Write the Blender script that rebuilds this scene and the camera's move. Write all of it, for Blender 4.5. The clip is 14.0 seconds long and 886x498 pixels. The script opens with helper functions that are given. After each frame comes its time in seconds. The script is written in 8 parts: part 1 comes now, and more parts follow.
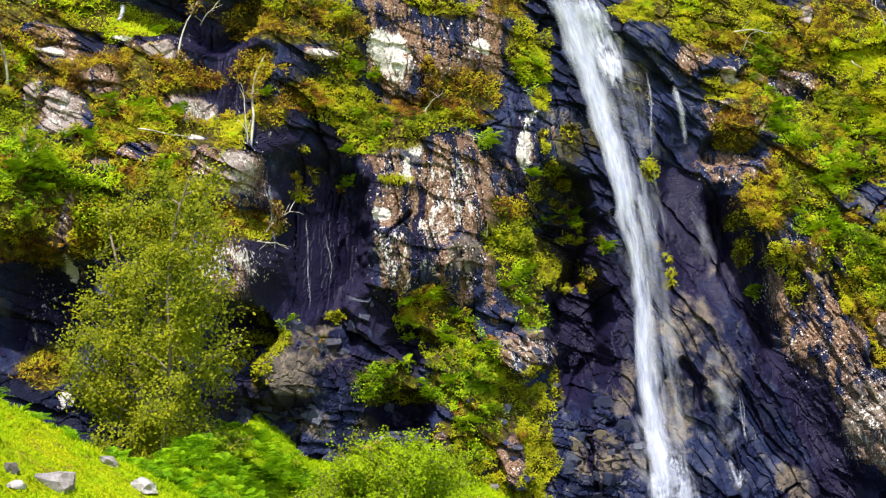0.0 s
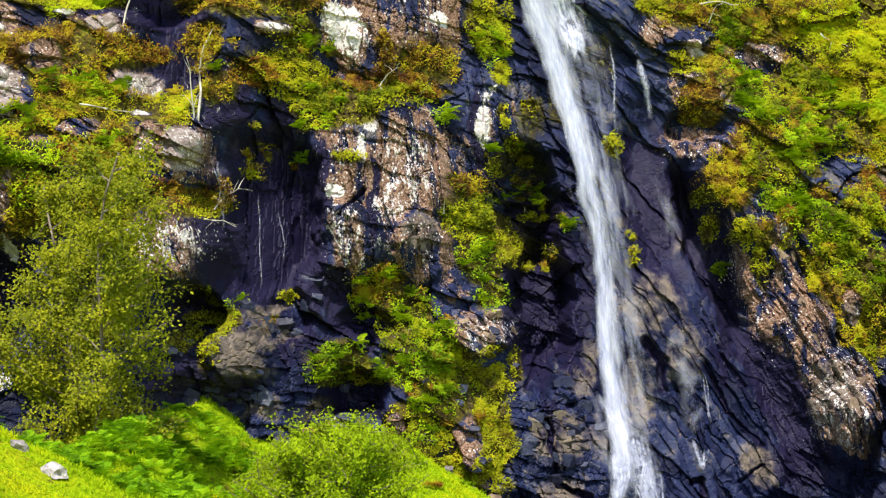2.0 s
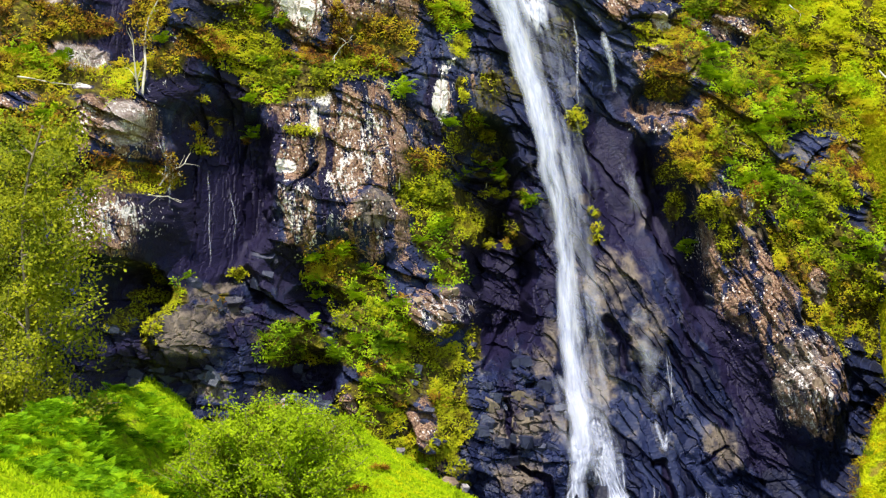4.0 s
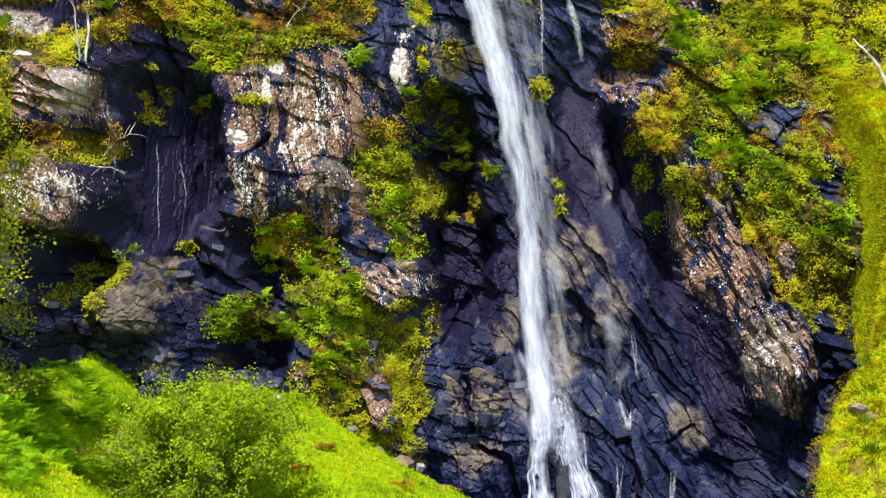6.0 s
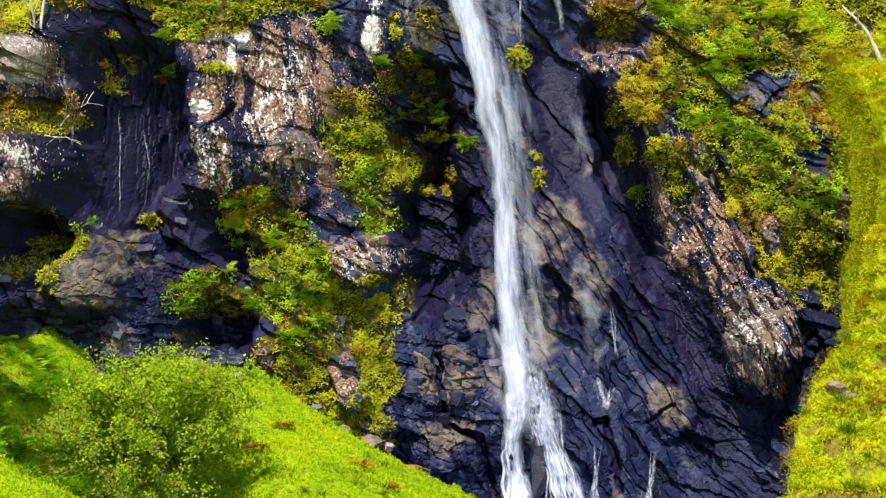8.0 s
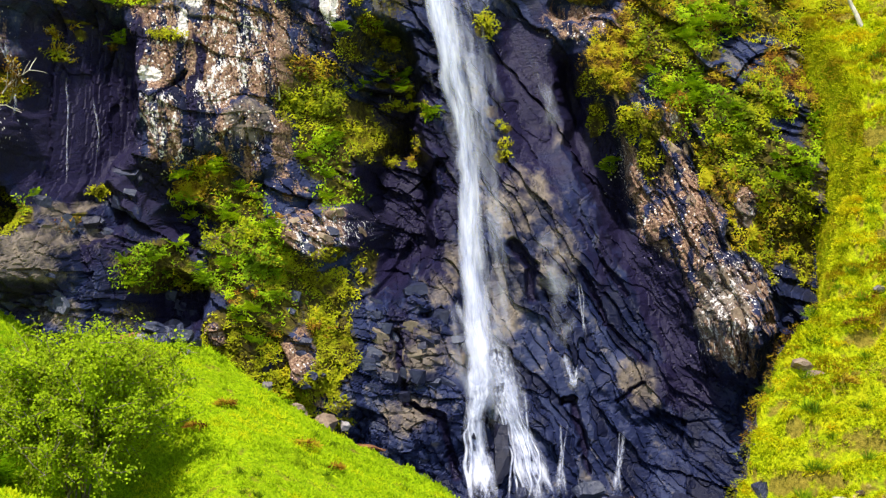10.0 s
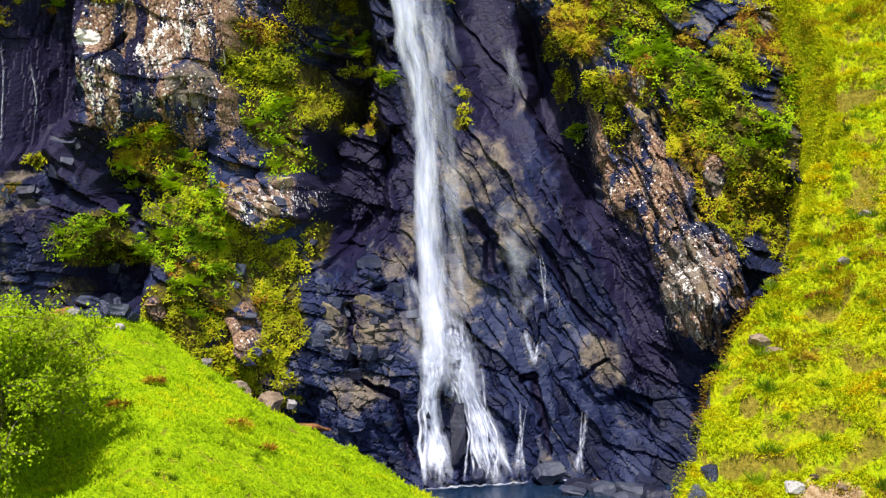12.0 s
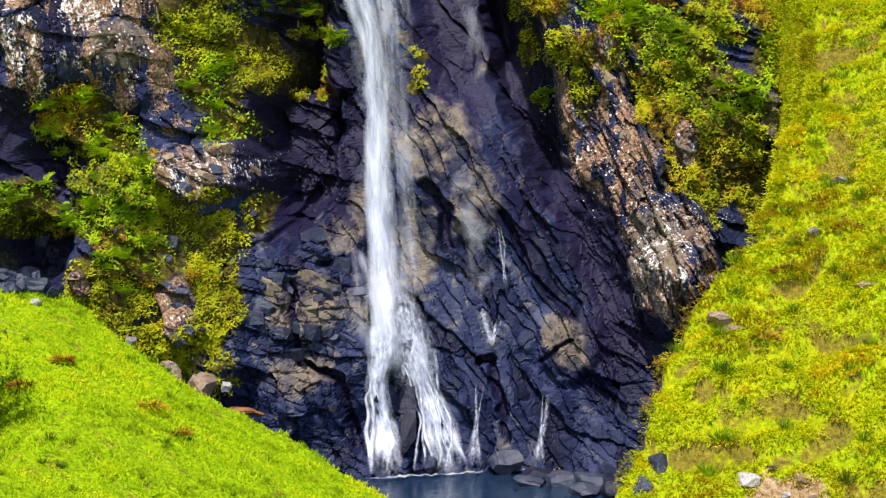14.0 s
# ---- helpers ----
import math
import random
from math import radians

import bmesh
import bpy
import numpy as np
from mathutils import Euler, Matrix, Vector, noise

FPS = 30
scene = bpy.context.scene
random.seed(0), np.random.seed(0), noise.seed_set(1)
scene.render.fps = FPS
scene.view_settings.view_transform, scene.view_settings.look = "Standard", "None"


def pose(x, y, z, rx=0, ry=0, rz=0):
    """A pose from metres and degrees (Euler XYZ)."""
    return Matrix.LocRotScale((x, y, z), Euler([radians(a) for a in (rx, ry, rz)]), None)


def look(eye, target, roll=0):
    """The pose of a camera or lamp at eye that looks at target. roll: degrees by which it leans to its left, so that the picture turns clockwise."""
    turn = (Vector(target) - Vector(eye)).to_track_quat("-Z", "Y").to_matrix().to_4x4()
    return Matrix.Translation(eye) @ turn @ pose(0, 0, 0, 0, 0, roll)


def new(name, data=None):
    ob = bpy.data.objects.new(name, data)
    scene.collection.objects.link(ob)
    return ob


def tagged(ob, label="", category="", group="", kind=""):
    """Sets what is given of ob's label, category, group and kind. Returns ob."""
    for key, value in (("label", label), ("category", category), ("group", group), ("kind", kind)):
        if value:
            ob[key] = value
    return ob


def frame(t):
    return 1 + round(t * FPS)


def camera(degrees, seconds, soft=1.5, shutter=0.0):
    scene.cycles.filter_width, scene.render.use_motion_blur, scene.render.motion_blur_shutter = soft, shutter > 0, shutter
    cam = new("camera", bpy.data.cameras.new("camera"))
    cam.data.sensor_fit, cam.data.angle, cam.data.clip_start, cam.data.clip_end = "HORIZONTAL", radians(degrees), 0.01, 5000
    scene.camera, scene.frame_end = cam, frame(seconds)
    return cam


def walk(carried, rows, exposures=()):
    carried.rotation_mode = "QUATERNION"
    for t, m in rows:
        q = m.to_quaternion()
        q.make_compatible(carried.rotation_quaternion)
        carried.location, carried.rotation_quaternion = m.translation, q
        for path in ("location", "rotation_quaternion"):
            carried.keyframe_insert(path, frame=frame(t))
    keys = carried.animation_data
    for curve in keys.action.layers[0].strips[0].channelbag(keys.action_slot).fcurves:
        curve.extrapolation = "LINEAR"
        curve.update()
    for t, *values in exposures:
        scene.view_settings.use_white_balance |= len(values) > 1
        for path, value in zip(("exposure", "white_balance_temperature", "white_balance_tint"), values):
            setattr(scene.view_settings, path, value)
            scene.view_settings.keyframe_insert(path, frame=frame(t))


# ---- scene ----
cam = camera(33.15, 14.0, soft=1.3)
PATH = [
    (0.0, look((-4.876, -42.794, 7.639), (-6.080, -12.856, 9.150), 0.10)),
    (0.5, look((-4.658, -42.582, 7.662), (-5.831, -12.637, 9.050), 0.02)),
    (1.0, look((-4.274, -42.409, 7.650), (-5.546, -12.464, 8.946), -0.02)),
    (1.5, look((-3.882, -42.150, 7.628), (-5.176, -12.202, 8.829), -0.08)),
    (2.0, look((-3.551, -41.880, 7.623), (-4.847, -11.928, 8.724), -0.09)),
    (2.5, look((-3.072, -41.645, 7.690), (-4.484, -11.693, 8.629), -0.07)),
    (3.0, look((-2.762, -41.397, 7.663), (-4.192, -11.443, 8.515), -0.07)),
    (5.5, look((-1.146, -39.970, 7.577), (-2.694, -10.012, 7.878), -0.01)),
    (6.0, look((-0.780, -39.676, 7.553), (-2.448, -9.723, 7.739), -0.01)),
    (6.5, look((-0.427, -39.383, 7.491), (-2.215, -9.437, 7.590), 0.01)),
    (7.0, look((-0.093, -39.083, 7.472), (-2.011, -9.144, 7.465), 0.02)),
    (7.5, look((0.175, -38.742, 7.403), (-1.864, -8.812, 7.313), 0.02)),
    (8.0, look((0.589, -38.413, 7.349), (-1.618, -8.495, 7.166), 0.02)),
    (10.5, look((2.466, -36.551, 7.146), (-0.322, -6.690, 6.418), -0.00)),
    (11.0, look((2.922, -36.104, 7.101), (-0.023, -6.261, 6.257), -0.02)),
    (11.5, look((3.340, -35.696, 7.056), (0.239, -5.872, 6.103), -0.02)),
    (12.0, look((3.738, -35.222, 7.010), (0.495, -5.417, 5.935), -0.05)),
    (12.5, look((4.159, -34.560, 6.891), (0.743, -4.776, 5.764), -0.04)),
    (13.0, look((4.599, -33.893, 6.795), (1.027, -4.131, 5.586), -0.01)),
    (13.5, look((4.988, -33.200, 6.697), (1.265, -3.460, 5.407), 0.02)),
    (14.0, look((5.374, -32.517, 6.579), (1.438, -2.807, 5.243), 0.02)),
]
walk(cam, PATH)

# ---------------------------------------------------------------- world and sun
SUN_DIR = Vector((-0.08, -0.47, 0.87)).normalized()
world = bpy.data.worlds.new("sky")
scene.world = world
world.use_nodes = True
wn = world.node_tree.nodes
sky = wn.new("ShaderNodeTexSky")
sky.sky_type = "NISHITA"
sky.sun_disc = False
sky.sun_elevation = math.asin(SUN_DIR.z)
sky.sun_rotation = math.atan2(SUN_DIR.x, SUN_DIR.y)
wn["Background"].inputs["Strength"].default_value = 0.15
world.node_tree.links.new(sky.outputs["Color"], wn["Background"].inputs["Color"])
sun = new("sun", bpy.data.lights.new("sun", "SUN"))
sun.data.energy = 4.6
sun.data.angle = radians(0.6)
sun.data.color = (1.0, 0.93, 0.82)
sun.matrix_world = look(SUN_DIR * 60, (0, 0, 0))
scene.view_settings.exposure = 0.60

# ---------------------------------------------------------------- numeric helpers
rng = np.random.default_rng(7)


def hash2(i, j, k=0):
    """A repeatable value from 0 to 1 for each whole-number cell."""
    n = (i.astype(np.int64) * 374761393 + j.astype(np.int64) * 668265263 + k * 974634721) & 0x7FFFFFFF
    n = ((n ^ (n >> 13)) * 1274126177) & 0x7FFFFFFF
    n = ((n ^ (n >> 16)) * 1103515245 + 12345) & 0x7FFFFFFF
    return ((n >> 8) & 0xFFFF) / 65535.0


def vnoise(x, y, k=0):
    """Smooth noise from -1 to 1."""
    i, j = np.floor(x), np.floor(y)
    u, v = x - i, y - j
    u, v = u * u * (3 - 2 * u), v * v * (3 - 2 * v)
    a, b = hash2(i, j, k), hash2(i + 1, j, k)
    c, d = hash2(i, j + 1, k), hash2(i + 1, j + 1, k)
    return 2 * ((a * (1 - u) + b * u) * (1 - v) + (c * (1 - u) + d * u) * v) - 1


def fbm(x, y, octaves=4, k=0):
    total, amp = 0 * x, 0.5
    for o in range(octaves):
        total = total + amp * vnoise(x * 2**o + 17.3 * o, y * 2**o - 9.1 * o, k + o)
        amp *= 0.5
    return total


def cells(x, y, k=0):
    """Broken blocks: nearest and second distance, the block's three random values and the offset inside it."""
    i0, j0 = np.floor(x), np.floor(y)
    best = np.full(x.shape, 9.0)
    second = np.full(x.shape, 9.0)
    ci, cj, ox, oy = i0 * 0, j0 * 0, x * 0, y * 0
    for di in (-1, 0, 1):
        for dj in (-1, 0, 1):
            i, j = i0 + di, j0 + dj
            px, py = i + 0.1 + 0.8 * hash2(i, j, k), j + 0.1 + 0.8 * hash2(i, j, k + 5)
            dx, dy = x - px, y - py
            d = np.sqrt(dx * dx + dy * dy)
            near = d < best
            second = np.where(near, best, np.minimum(second, d))
            best = np.where(near, d, best)
            ci, cj = np.where(near, i, ci), np.where(near, j, cj)
            ox, oy = np.where(near, dx, ox), np.where(near, dy, oy)
    return best, second, hash2(ci, cj, k + 11), hash2(ci, cj, k + 12), hash2(ci, cj, k + 13), ox, oy


def step(a, b, x):
    t = np.clip((x - a) / (b - a), 0, 1)
    return t * t * (3 - 2 * t)


def unit(v):
    return v / np.maximum(np.linalg.norm(v, axis=-1, keepdims=True), 1e-9)


def mesh_from(name, verts, faces, smooth=False):
    """A mesh from arrays of vertices and of triangles or quads."""
    me = bpy.data.meshes.new(name)
    faces = np.asarray(faces)
    n, m = faces.shape
    me.vertices.add(len(verts))
    me.vertices.foreach_set("co", np.asarray(verts, dtype=np.float32).ravel())
    me.loops.add(n * m)
    me.loops.foreach_set("vertex_index", faces.astype(np.int32).ravel())
    me.polygons.add(n)
    me.polygons.foreach_set("loop_start", np.arange(0, n * m, m, dtype=np.int32))
    me.polygons.foreach_set("use_smooth", np.full(n, smooth))
    me.update(calc_edges=True)
    return me


def add_values(me, name, values):
    a = me.attributes.new(name, "FLOAT", "POINT")
    a.data.foreach_set("value", np.asarray(values, dtype=np.float32).ravel())


def grid_faces(nx, ny):
    i, j = np.meshgrid(np.arange(nx - 1), np.arange(ny - 1), indexing="ij")
    a = (i * ny + j).ravel()
    return np.stack([a, a + ny, a + ny + 1, a + 1], 1)


def part(name, me, material, parent=None, label=""):
    """Links a mesh as one object, under a thing or a part."""
    ob = new(name, me)
    if material is not None:
        me.materials.clear()
        me.materials.append(material)
    if parent is not None:
        ob.parent = parent
    return tagged(ob, label)


def empty(name, x=0.0, y=0.0, z=0.0):
    ob = new(name)
    ob.empty_display_size = 0.2
    ob.location = (x, y, z)
    return ob


# ---------------------------------------------------------------- materials
class Nodes:
    """Short hand for building a node material."""

    def __init__(self, name):
        self.mat = bpy.data.materials.new(name)
        self.mat.use_nodes = True
        self.tree = self.mat.node_tree
        self.bsdf = self.tree.nodes["Principled BSDF"]
        self.out = self.tree.nodes["Material Output"]
        self.coord = self.tree.nodes.new("ShaderNodeNewGeometry")

    def node(self, kind, **inputs):
        n = self.tree.nodes.new(kind)
        for key, value in inputs.items():
            self.put(n.inputs[key.replace("_", " ")], value)
        return n

    def put(self, socket, value):
        if isinstance(value, bpy.types.NodeSocket):
            self.tree.links.new(value, socket)
        else:
            socket.default_value = value

    def noise(self, scale, detail=4.0, rough=0.6, stretch=None, where=None):
        src = where if where is not None else self.coord.outputs["Position"]
        if stretch:
            m = self.node("ShaderNodeMapping")
            m.inputs["Scale"].default_value = stretch
            self.tree.links.new(src, m.inputs["Vector"])
            src = m.outputs["Vector"]
        n = self.node("ShaderNodeTexNoise", Vector=src, Scale=scale, Detail=detail, Roughness=rough)
        return n.outputs["Fac"]

    def voronoi(self, scale, feature="F1", stretch=None, out="Distance"):
        src = self.coord.outputs["Position"]
        if stretch:
            m = self.node("ShaderNodeMapping")
            m.inputs["Scale"].default_value = stretch
            self.tree.links.new(src, m.inputs["Vector"])
            src = m.outputs["Vector"]
        n = self.tree.nodes.new("ShaderNodeTexVoronoi")
        n.feature = feature
        self.put(n.inputs["Vector"], src)
        n.inputs["Scale"].default_value = scale
        return n.outputs[out]

    def attr(self, name):
        n = self.tree.nodes.new("ShaderNodeAttribute")
        n.attribute_name = name
        return n.outputs["Fac"]

    def math(self, op, a, b=0.0, c=0.0):
        n = self.tree.nodes.new("ShaderNodeMath")
        n.operation = op
        self.put(n.inputs[0], a)
        self.put(n.inputs[1], b)
        if op in ("MULTIPLY_ADD",):
            self.put(n.inputs[2], c)
        return n.outputs[0]

    def ramp(self, fac, *stops):
        n = self.tree.nodes.new("ShaderNodeValToRGB")
        e = n.color_ramp.elements
        while len(e) < len(stops):
            e.new(0.5)
        for el, (pos, col) in zip(e, stops):
            el.position = pos
            el.color = (*col, 1.0) if isinstance(col, tuple) else (col, col, col, 1.0)
        self.put(n.inputs["Fac"], fac)
        return n.outputs["Color"]

    def mix(self, fac, a, b):
        n = self.tree.nodes.new("ShaderNodeMix")
        n.data_type = "RGBA"
        self.put(n.inputs[0], fac)
        self.put(n.inputs[6], (*a, 1.0) if isinstance(a, tuple) else a)
        self.put(n.inputs[7], (*b, 1.0) if isinstance(b, tuple) else b)
        return n.outputs[2]

    def bump(self, height, strength, distance):
        n = self.node("ShaderNodeBump", Height=height, Strength=strength, Distance=distance)
        self.put(self.bsdf.inputs["Normal"], n.outputs["Normal"])

    def finish(self, color, rough=0.8, spec=0.5):
        self.put(self.bsdf.inputs["Base Color"], color)
        self.put(self.bsdf.inputs["Roughness"], rough)
        self.bsdf.inputs["Specular IOR Level"].default_value = spec
        return self.mat


def make_cliff_material():
    """Wet dark basalt, with dry brown faces, ochre slabs, pale lichen spots and moss where the values say so."""
    n = Nodes("cliff_rock")
    big, mid, fine = n.noise(0.7), n.noise(3.1), n.noise(16.0, 6.0, 0.7)
    slab = n.math("ADD", n.math("MULTIPLY", mid, 0.6), n.math("MULTIPLY_ADD", n.attr("tone"), 0.34, n.math("MULTIPLY", fine, 0.4)))
    wet = n.ramp(slab, (0.34, (0.006, 0.008, 0.028)), (0.53, (0.013, 0.019, 0.064)), (0.69, (0.030, 0.040, 0.096)), (0.85, (0.100, 0.100, 0.122)))
    dry = n.ramp(fine, (0.36, (0.052, 0.024, 0.026)), (0.52, (0.23, 0.136, 0.088)), (0.68, (0.47, 0.35, 0.24)))
    tan = n.ramp(n.math("ADD", n.math("MULTIPLY", mid, 0.6), n.math("MULTIPLY", fine, 0.4)), (0.32, (0.055, 0.046, 0.055)), (0.52, (0.155, 0.125, 0.100)), (0.72, (0.28, 0.225, 0.175)))
    def gate(name, width, noise_out, gain):
        s = n.math("MULTIPLY_ADD", noise_out, gain, n.attr(name))
        s = n.math("SUBTRACT", s, gain * 0.5)
        return n.ramp(s, (0.5 - width, 0.0), (0.5 + width, 1.0))
    streak = n.noise(2.4, 4.0, 0.6, (1.0, 1.0, 0.16))
    patchy = n.math("ADD", n.math("MULTIPLY", streak, 0.75), n.math("MULTIPLY", fine, 0.35))
    col = n.mix(gate("dry", 0.10, n.math("SUBTRACT", patchy, 0.135), 4.2), wet, dry)
    col = n.mix(gate("tan", 0.24, n.math("ADD", n.math("MULTIPLY", mid, 0.5), n.math("MULTIPLY", slab, 0.5)), 2.0), col, tan)
    # upright streaks of black algae where water seeps, and painted shade of gullies
    col = n.mix(gate("seep_shade", 0.16, streak, 1.5), col, n.ramp(fine, (0.35, (0.008, 0.006, 0.024)), (0.65, (0.018, 0.015, 0.050))))
    grey = n.ramp(n.math("ADD", n.math("MULTIPLY", mid, 0.5), n.math("MULTIPLY", fine, 0.5)), (0.34, (0.13, 0.09, 0.085)), (0.48, (0.27, 0.21, 0.19)), (0.66, (0.50, 0.45, 0.44)))
    col = n.mix(gate("pale", 0.14, fine, 1.0), col, grey)
    # lichen: ragged pale blotches drawn out downwards, with round spots between them
    blotch = n.math("ADD", n.math("MULTIPLY", n.noise(5.5, 5.0, 0.7, (1.0, 1.0, 0.42)), 0.65), n.math("MULTIPLY", n.noise(17.0, 4.0, 0.65, (1.0, 1.0, 0.7)), 0.35))
    grown = n.math("MULTIPLY_ADD", n.attr("lichen"), 0.52, n.math("SUBTRACT", blotch, 0.26))
    specks = n.math("SUBTRACT", n.math("MULTIPLY", n.attr("lichen"), 0.42), n.math("ADD", n.voronoi(9.0), n.math("MULTIPLY", big, 0.30)))
    spot = n.math("MAXIMUM", n.ramp(grown, (0.535, 0.0), (0.575, 0.95)), n.ramp(specks, (-0.10, 0.0), (-0.06, 0.9)))
    # scattered small flecks on the dry faces
    fleck = n.math("SUBTRACT", n.math("MULTIPLY", n.noise(1.6, 3.0), 0.80), n.math("ADD", n.voronoi(7.5), n.math("MULTIPLY_ADD", n.attr("dry"), -0.32, 0.52)))
    spot = n.math("MAXIMUM", spot, n.ramp(fleck, (0.0, 0.0), (0.04, 0.9)))
    pale = n.ramp(fine, (0.3, (0.50, 0.44, 0.40)), (0.6, (0.80, 0.77, 0.76)))
    col = n.mix(spot, col, pale)
    mossy = n.ramp(n.noise(5.0, 6.0), (0.34, (0.022, 0.014, 0.005)), (0.52, (0.075, 0.060, 0.006)), (0.70, (0.22, 0.21, 0.010)))
    col = n.mix(gate("moss", 0.12, fine, 1.2), col, mossy)
    rough = n.ramp(n.math("ADD", n.attr("dry"), n.math("ADD", n.attr("moss"), n.math("MULTIPLY", mid, 0.5))), (0.2, 0.40), (0.8, 0.85))
    height = n.math("ADD", fine, n.math("MULTIPLY", n.noise(7.0, 3.0, 0.5, (1, 1, 2.2)), 1.2))
    n.bump(height, 0.5, 0.06)
    return n.finish(col, rough, 0.2)


def make_rock_material(name, dark, mid_c, light, lichen=0.0, rough=0.75):
    n = Nodes(name)
    info = n.tree.nodes.new("ShaderNodeObjectInfo")
    a, b = n.noise(2.2), n.noise(14.0, 6.0, 0.7)
    mixed = n.math("ADD", n.math("MULTIPLY", a, 0.45), n.math("ADD", n.math("MULTIPLY", b, 0.45), n.math("MULTIPLY", n.math("SUBTRACT", info.outputs["Random"], 0.5), 0.30)))
    col = n.ramp(mixed, (0.28, dark), (0.46, mid_c), (0.66, light))
    if lichen > 0:
        s = n.math("SUBTRACT", lichen, n.math("ADD", n.voronoi(8.0), n.math("MULTIPLY", a, 0.3)))
        col = n.mix(n.ramp(s, (0.0, 0.0), (0.05, 1.0)), col, (0.72, 0.69, 0.66))
    n.bump(n.math("ADD", b, n.math("MULTIPLY", n.voronoi(7.0, "DISTANCE_TO_EDGE"), 0.6)), 0.6, 0.05)
    return n.finish(col, rough, 0.4)


def make_leaf_material(name, *colors, glow=0.30, mixed=0.28):
    """Leaves that differ one by one and let some sun through."""
    n = Nodes(name)
    stops = [(0.08 + 0.84 * i / (len(colors) - 1), c) for i, c in enumerate(colors)]
    grassy = mixed < 0.2
    wide = n.math("MULTIPLY", n.math("SUBTRACT", n.noise(0.8 if grassy else 0.9, 4.0, 0.6, (0.45, 1.0, 1.3) if grassy else None), 0.5), 2.9 if grassy else 1.7)
    tuft = n.math("MULTIPLY", n.math("SUBTRACT", n.noise(2.4 if grassy else 3.4, 3.0, 0.55, (0.6, 1.0, 1.3) if grassy else None), 0.5), 1.3 if grassy else 2.4)
    r = n.math("ADD", n.math("MULTIPLY", n.coord.outputs["Random Per Island"], mixed), n.math("ADD", n.math("ADD", wide, tuft), 0.51 - 0.5 * mixed))
    col = n.ramp(r, *stops)
    n.finish(col, 0.7, 0.06)
    tr = n.node("ShaderNodeBsdfTranslucent", Color=col)
    m = n.node("ShaderNodeMixShader", Fac=glow)
    n.tree.links.new(n.bsdf.outputs[0], m.inputs[1])
    n.tree.links.new(tr.outputs[0], m.inputs[2])
    n.tree.links.new(m.outputs[0], n.out.inputs["Surface"])
    return n.mat


def make_bark_material(name, dark, light):
    n = Nodes(name)
    a = n.noise(6.0, 5.0, 0.7, (1, 1, 0.4))
    col = n.ramp(a, (0.35, dark), (0.6, light))
    n.bump(a, 0.5, 0.02)
    return n.finish(col, 0.85, 0.3)


def make_ground_material():
    """Short hill turf: bright green, with yellow and brown tussock patches, browner where hollows and risers are
    shaded, and bare rock and soil on the broken edge.
    """
    n = Nodes("turf")
    big, mid, fine = n.noise(0.35), n.noise(1.6, 5.0), n.noise(11.0, 6.0, 0.7)
    lush = n.ramp(fine, (0.3, (0.10, 0.19, 0.003)), (0.5, (0.25, 0.38, 0.004)), (0.7, (0.42, 0.50, 0.006)))
    sere = n.ramp(fine, (0.3, (0.15, 0.13, 0.004)), (0.5, (0.36, 0.36, 0.005)), (0.7, (0.54, 0.50, 0.008)))
    s = n.math("ADD", n.math("MULTIPLY", mid, 0.8), n.math("MULTIPLY", n.attr("sere"), 1.0))
    col = n.mix(n.ramp(s, (0.48, 0.0), (0.85, 1.0)), lush, sere)
    # dead-grass brown that also paints the shade of hollows and risers
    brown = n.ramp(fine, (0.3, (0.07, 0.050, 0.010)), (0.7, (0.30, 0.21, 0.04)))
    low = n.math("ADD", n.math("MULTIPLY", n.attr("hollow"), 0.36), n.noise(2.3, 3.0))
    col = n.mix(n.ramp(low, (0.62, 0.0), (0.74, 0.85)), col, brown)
    earth = n.ramp(fine, (0.3, (0.12, 0.06, 0.03)), (0.5, (0.34, 0.22, 0.11)), (0.7, (0.55, 0.42, 0.28)))
    col = n.mix(n.ramp(n.math("ADD", n.attr("soil"), n.math("MULTIPLY", fine, 0.4)), (0.55, 0.0), (0.8, 1.0)), col, earth)
    stone = n.ramp(fine, (0.32, (0.018, 0.017, 0.026)), (0.52, (0.075, 0.065, 0.065)), (0.72, (0.27, 0.22, 0.17)))
    b = n.math("MULTIPLY_ADD", fine, 0.8, n.attr("bare"))
    col = n.mix(n.ramp(n.math("SUBTRACT", b, 0.4), (0.42, 0.0), (0.58, 1.0)), col, stone)
    n.bump(n.math("ADD", fine, n.math("MULTIPLY", mid, 1.5)), 0.8, 0.12)
    return n.finish(col, 0.95, 0.05)


